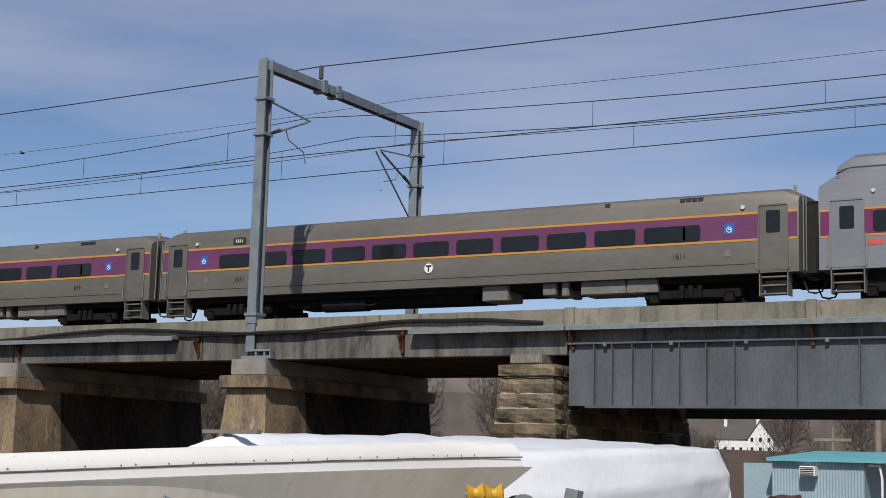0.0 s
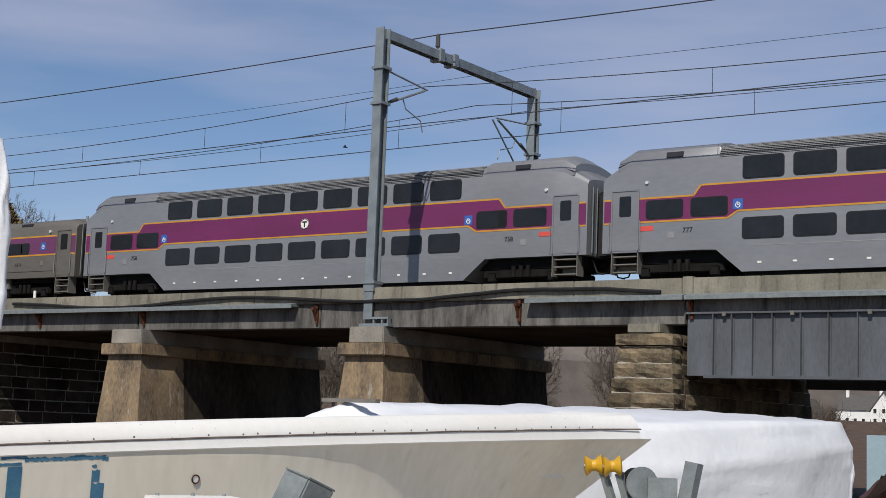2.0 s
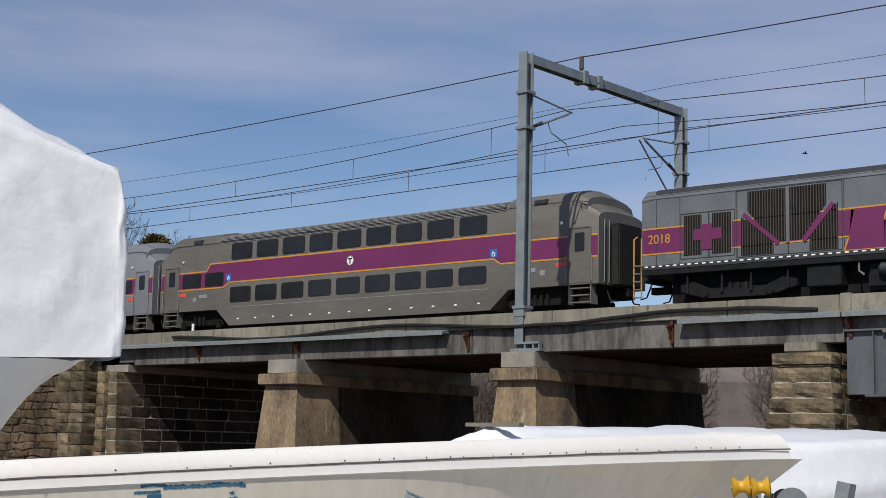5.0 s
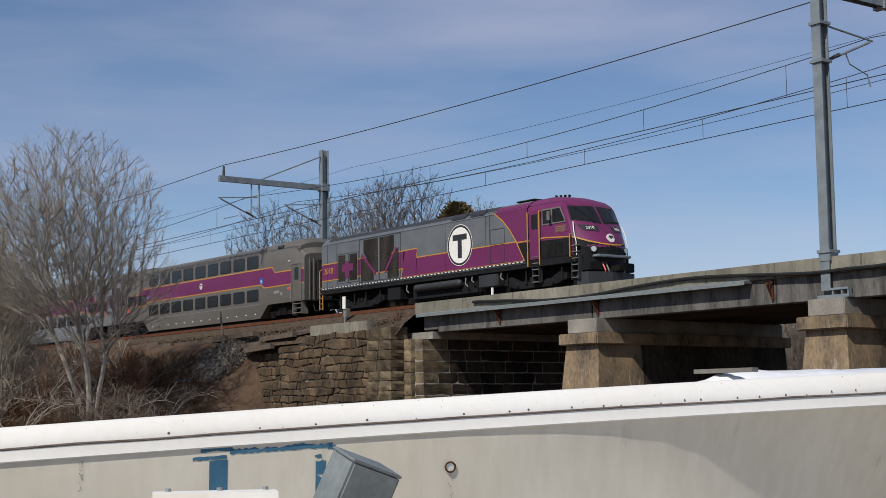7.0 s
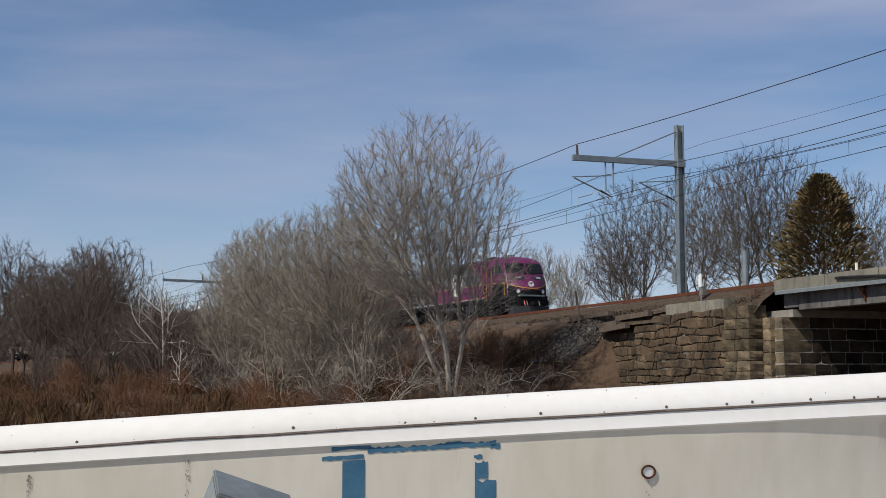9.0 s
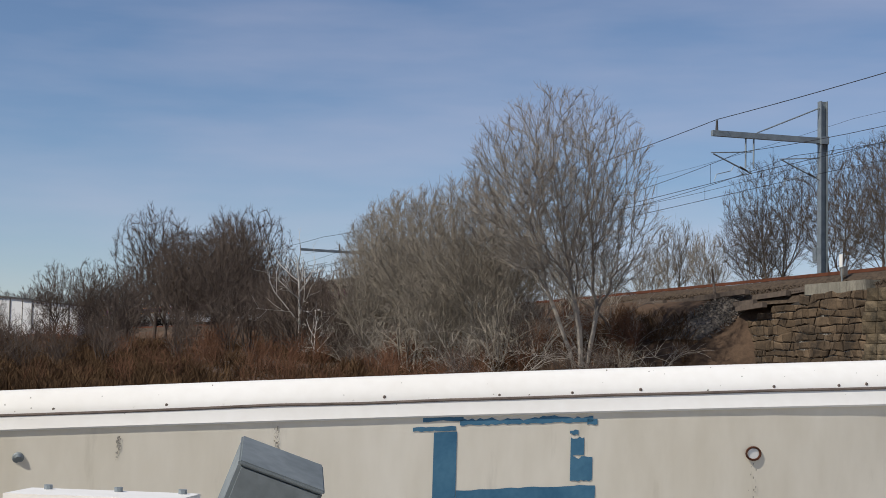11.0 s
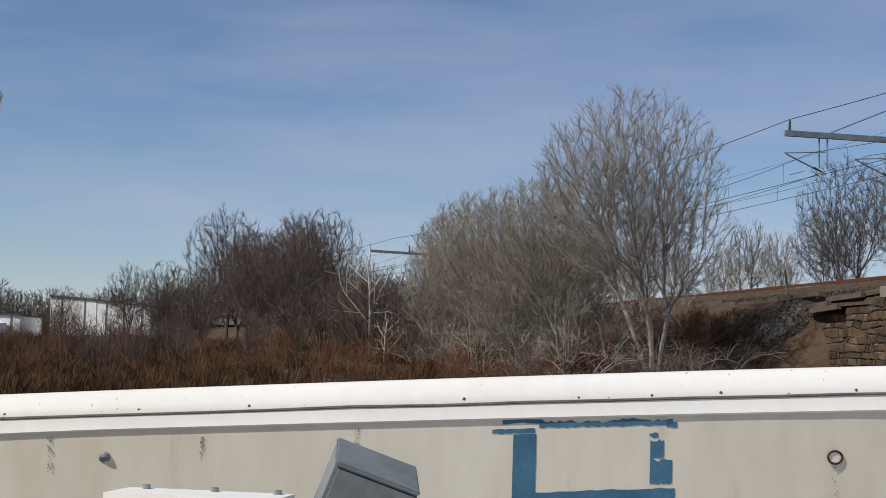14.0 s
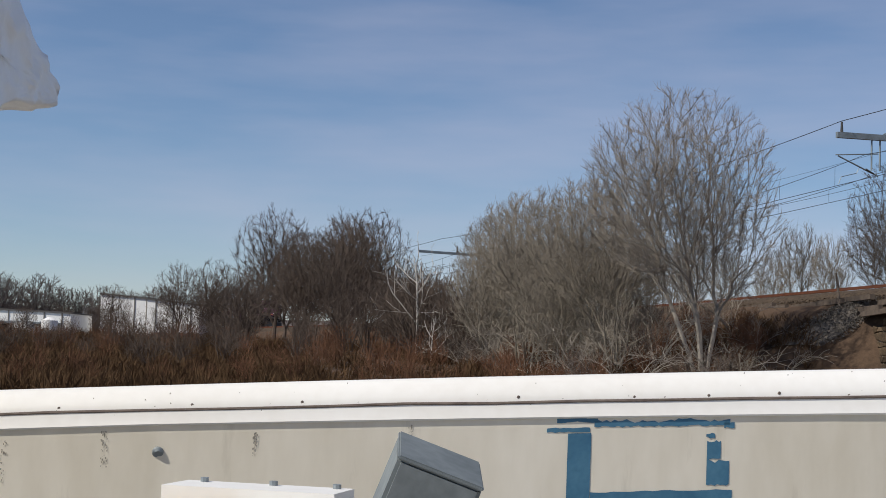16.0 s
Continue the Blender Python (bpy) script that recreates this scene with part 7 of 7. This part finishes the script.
    spots = [(-54.2, 37.9, 5.6, 0.38, 0)]
    for i in range(36):
        x = rng.uniform(-125, -60)
        y = rng.uniform(20, 34) - (0 if x > -100 else 4)
        spots.append((x, y, on_bank(x, y) - 0.1, rng.uniform(0.4, 0.75), rng.uniform(0, 360)))
    for i in range(95):
        ang, d = rng.uniform(72, 98), rng.uniform(58, 150)
        spots.append((-0.6 - d * math.sin(radians(ang)), 2 + d * math.cos(radians(ang)), lie(-d, 0), rng.uniform(0.4, 0.8) * (0.8 if ang > 85 else 1.0), rng.uniform(0, 360)))
    for i in range(30):
        ang, d = rng.uniform(79, 99), rng.uniform(60, 120)
        spots.append((-0.6 - d * math.sin(radians(ang)), 2 + d * math.cos(radians(ang)), lie(-d, 0), rng.uniform(0.35, 0.7) * (0.8 if ang > 85 else 1.0), rng.uniform(0, 360)))
    for i in range(90):
        x, y = rng.uniform(-86, -66.5), rng.uniform(23, 33)
        spots.append((x, y, on_bank(x, y) - 0.1, rng.uniform(0.35, 0.75), rng.uniform(0, 360)))
    strew("russet_scrub", russet, "scrub", spots, "russet leafless scrub and reeds on the shore", "scrub")
    spots = []
    for i in range(44):
        x, y = rng.uniform(-96, -65.0), rng.uniform(22, 33)
        spots.append((x, y, on_bank(x, y) - 0.1, rng.uniform(0.55, 1.1), rng.uniform(0, 360)))
    arcs = []
    for i in range(3):
        mb, r_ = MB(), random.Random(400 + i)
        for k in range(8):
            a, up_, reach = r_.uniform(0, 6.283), r_.uniform(1.2, 3.4), r_.uniform(2.2, 4.6)
            d_ = Vector((math.cos(a) * 0.6, math.sin(a), 0))
            pts = [d_ * (reach * u) + Vector((0.15 * math.sin(7 * u + k), 0, up_ * (2.1 * u - 1.5 * u * u))) for u in (0, 0.15, 0.3, 0.45, 0.6, 0.75, 0.9, 1.0)]
            mb.tube(pts, [0.030, 0.027, 0.024, 0.020, 0.017, 0.013, 0.010, 0.006], 5, cap=False)
            for m_ in range(14):
                j = r_.randint(2, 6)
                p0 = pts[j]
                q_ = p0 + Vector((r_.gauss(0, 0.35), r_.gauss(0, 0.5), r_.uniform(0.1, 0.9))) + d_ * r_.uniform(0.1, 0.7)
                mb.tube([p0, p0.lerp(q_, 0.5) + Vector((0, 0, 0.08)), q_], [0.010, 0.008, 0.004], 3, cap=False)
        arcs.append((mb.mesh("arc"),))
    strew("arching_brambles", arcs, "bark_lt", spots, "pale arching leafless brambles on the bank", "brambles")
    tufts = []
    for i in range(3):
        tuft, r_ = MB(), random.Random(300 + i)
        for k in range(46):
            a, d = r_.uniform(0, 6.283), abs(r_.gauss(0, 0.7))
            base = Vector((math.cos(a) * d, math.sin(a) * d, 0))
            tip = base + Vector((r_.gauss(0, 0.6), r_.gauss(0, 0.6), r_.uniform(0.3, 1.4)))
            s_ = Vector((math.cos(a * 3), math.sin(a * 3), 0)) * r_.uniform(0.015, 0.035)
            m_ = base.lerp(tip, 0.6) + Vector((0, 0, 0.12))
            tuft.add([base - s_, base + s_, m_ + s_ * 0.8, tip, m_ - s_ * 0.8], [(0, 1, 2, 4), (4, 2, 3)])
        tufts.append((tuft.mesh("tuft"),))
    spots = []
    for i in range(500):
        x, y = rng.uniform(-84, -64.5), rng.uniform(22, 35)
        spots.append((x, y, on_bank(x, y) - 0.1, rng.uniform(0.35, 0.7), rng.uniform(0, 360)))
    for i in range(1300):
        ang, d = rng.uniform(84, 99), 56 + 60 * rng.random()
        x, y = -0.6 - d * math.sin(radians(ang)), 2 + d * math.cos(radians(ang))
        spots.append((x, y, lie(x, y), rng.uniform(0.4, 0.85), rng.uniform(0, 360)))
    for i in range(1500):
        ang, d = rng.uniform(71, 100), 58 + 105 * rng.random() ** 1.4
        x, y = -0.6 - d * math.sin(radians(ang)), 2 + d * math.cos(radians(ang))
        if y < 22 or x < -112:
            spots.append((x, y, lie(x, y), rng.uniform(0.4, 0.95) * (0.85 if ang > 85 else 1.0), rng.uniform(0, 360)))
        else:
            y = rng.uniform(19, 34)
            spots.append((x, y, on_bank(x, y) - 0.15, rng.uniform(0.4, 0.8), rng.uniform(0, 360)))
    strew("tall_dry_grass", tufts, "reed", spots, "tall matted brown winter grass and brambles", "dry grass")
    # woodland seen under and beyond the bridge
    spots = []
    for i in range(9):
        ang, d = rng.uniform(2, 44), rng.uniform(110, 240)
        x, y = -d * math.sin(radians(ang)), d * math.cos(radians(ang))
        spots.append((x, y, GZ + max(0, (y - 110) * 0.022) - 0.2, rng.uniform(0.36, 0.5), rng.uniform(0, 360)))
    for i in range(38):
        ang, d = rng.uniform(2, 46), rng.uniform(120, 200)
        x, y = -d * math.sin(radians(ang)), d * math.cos(radians(ang))
        spots.append((x, y, GZ + max(0, (y - 110) * 0.022) - 0.2, rng.uniform(0.8, 1.15), rng.uniform(0, 360)))
    strew("far_shore_wood", dark[:1] + thicket, "bark", spots, "bare grey-brown woodland of the far shore", "woods")
    ridge = MB()
    rr = random.Random(2)
    prev = None
    rows = []
    for i in range(150):
        a = radians(-25 + i * 1.0)
        d = 430
        h = (33 if i < 68 else max(13, 33 - (i - 68) * 1.1)) + 5 * noise.noise((i * 0.12, 0, 0)) + rr.uniform(0, 1.2)
        rows.append([(-d * math.sin(a), d * math.cos(a), -1), (-d * math.sin(a), d * math.cos(a), h * 0.7), (-(d + 12) * math.sin(a), (d + 12) * math.cos(a), h)])
    ridge.loft(rows, closed=False)
    solid("far_woods", ridge, "far_wood", "hazy bare woodland on the far rise", "woods", kind="stuff")


def make_cedars():
    def cedar(x, y, z, h, w, seed, lab):
        r = random.Random(seed)
        t = thing("cedar", lab, "evergreen tree", "cedars")
        part("trunk", MB().tube([(0, 0, 0), (0, 0, h * 0.9)], [0.16, 0.03], 7), "bark", t)
        f = MB()
        for i in range(9000):
            u = r.random() ** 0.8
            zz = 0.5 + u * (h - 0.5)
            env = w * (1 - u) ** 0.6 * (0.75 + 0.45 * noise.noise((seed + zz * 0.9, i % 7, 0))) + 0.12
            a = r.uniform(0, 6.283)
            rad_ = env * (0.55 + 0.45 * r.random()) * (0.85 + 0.3 * noise.noise((math.cos(a) * 1.7, math.sin(a) * 1.7, zz * 1.1 + seed)))
            c = Vector((math.cos(a) * rad_, math.sin(a) * rad_, zz))
            d = Vector((math.cos(a), math.sin(a), r.uniform(0.3, 1.3))).normalized() * r.uniform(0.12, 0.32)
            s = d.orthogonal().normalized()
            s.rotate(Matrix.Rotation(r.uniform(0, 6.28), 3, d.normalized()))
            s *= r.uniform(0.04, 0.09)
            f.add([c - s, c + s, c + d + s * 0.3, c + d - s * 0.3], [(0, 1, 2, 3)])
        part("foliage", f, "cedar", t)
        t.matrix_basis = pose(x, y, z) @ Matrix.Diagonal((1.25, 1.25, 1, 1))
    cedar(-68.3, 52, 5.4, 8.6, 4.2, 1, "dark green cedar browned by winter")
    p = thing("signal_post", "short grey pipe post beside the track", "post")
    part("pipe", MB().tube([(-68.6, 47.0, 6.3), (-68.6, 47.0, 9.65)], 0.2, 10), "galv", p)
    q = thing("parapet_lamp", "small white vent pipe on the deck", "pipe")
    part("pipe", MB().tube([(-47.5, 38.2, 6.6), (-47.5, 38.2, 6.95)], 0.06, 8), "white_dec", q)


def bird(name_label):
    b = thing("bird", name_label, "bird", "birds")
    part("body", MB().tube([(-0.22, 0, 0), (-0.1, 0, 0.02), (0.08, 0, 0.02), (0.2, 0, 0.0), (0.26, 0, -0.01)], [0.02, 0.06, 0.07, 0.045, 0.012], 8), "under", b, smooth=True)
    for s in (-1, 1):
        part("wing", MB().add([(0.1, 0.04 * s, 0.03), (-0.08, 0.04 * s, 0.03), (-0.1, 0.3 * s, 0.16), (-0.16, 0.52 * s, 0.1), (0.02, 0.3 * s, 0.18), (0.1, 0.04 * s, 0.02), (-0.08, 0.04 * s, 0.02), (-0.1, 0.3 * s, 0.15), (-0.16, 0.52 * s, 0.09), (0.02, 0.3 * s, 0.165)], [(0, 1, 2, 4), (2, 3, 4), (5, 9, 7, 6), (7, 9, 8), (0, 4, 9, 5), (4, 3, 8, 9), (3, 2, 7, 8), (2, 1, 6, 7), (1, 0, 5, 6)]), "under", b)
    part("tail", MB().add([(-0.2, -0.03, 0), (-0.2, 0.03, 0), (-0.36, 0.07, 0), (-0.36, -0.07, 0), (-0.2, -0.03, 0.008), (-0.2, 0.03, 0.008), (-0.36, 0.07, 0.008), (-0.36, -0.07, 0.008)], [(0, 1, 2, 3), (4, 5, 6, 7), (0, 1, 5, 4), (1, 2, 6, 5), (2, 3, 7, 6), (3, 0, 4, 7)]), "under", b)
    return b


make_ground()
make_bank()
make_bridge()
make_overhead()
make_train()
make_boat()
hollow_post()
winch()
make_wrapped()
make_yard_far()
make_trees()
make_cedars()
BIRDS = [bird("dark bird gliding over the bank"), bird("small distant bird over the bridge")]
make_piers()
make_abutment()


BIRD_A = [pose(-51.6, 22.8, 14.5, 0, -10, 160), pose(-40.2, 18.6, 13.3, 0, 15, 200), pose(-26.8, 14.1, 20.0, 0, 10, 220)]
BIRD_B = [pose(-100.3, 92.7, 29.4, 0, 0, 20), pose(-90.3, 102.7, 28.4, 0, 0, 45), pose(40, 190, 60, 0, 0, 45)]


def motions():
    for ob, off in TRAIN:
        rows = []
        for i in range(33):
            t = i * 0.5
            s = run_at(t) + off
            p = line(s, 0.0, RAIL_Z)
            rows.append((t, pose(p.x, p.y, p.z, 0, 0, heading(s))))
        walk(ob, rows)
    walk(BIRDS[0], [(0.0, pose(-150, -50, 14, 0, 0, 30)), (6.8, pose(-48, 8, 11.5, 0, 0, 40)), (7.3, BIRD_A[0]), (7.5, pose(-46.4, 16.4, 13.3, 0, 0, 172)), (8.0, BIRD_A[1]), (9.0, BIRD_A[2]), (16.0, pose(60, 140, 60, 0, 20, 30))])
    walk(BIRDS[1], [(0.0, BIRD_B[0]), (1.5, BIRD_B[1]), (16.0, BIRD_B[2])])


motions()
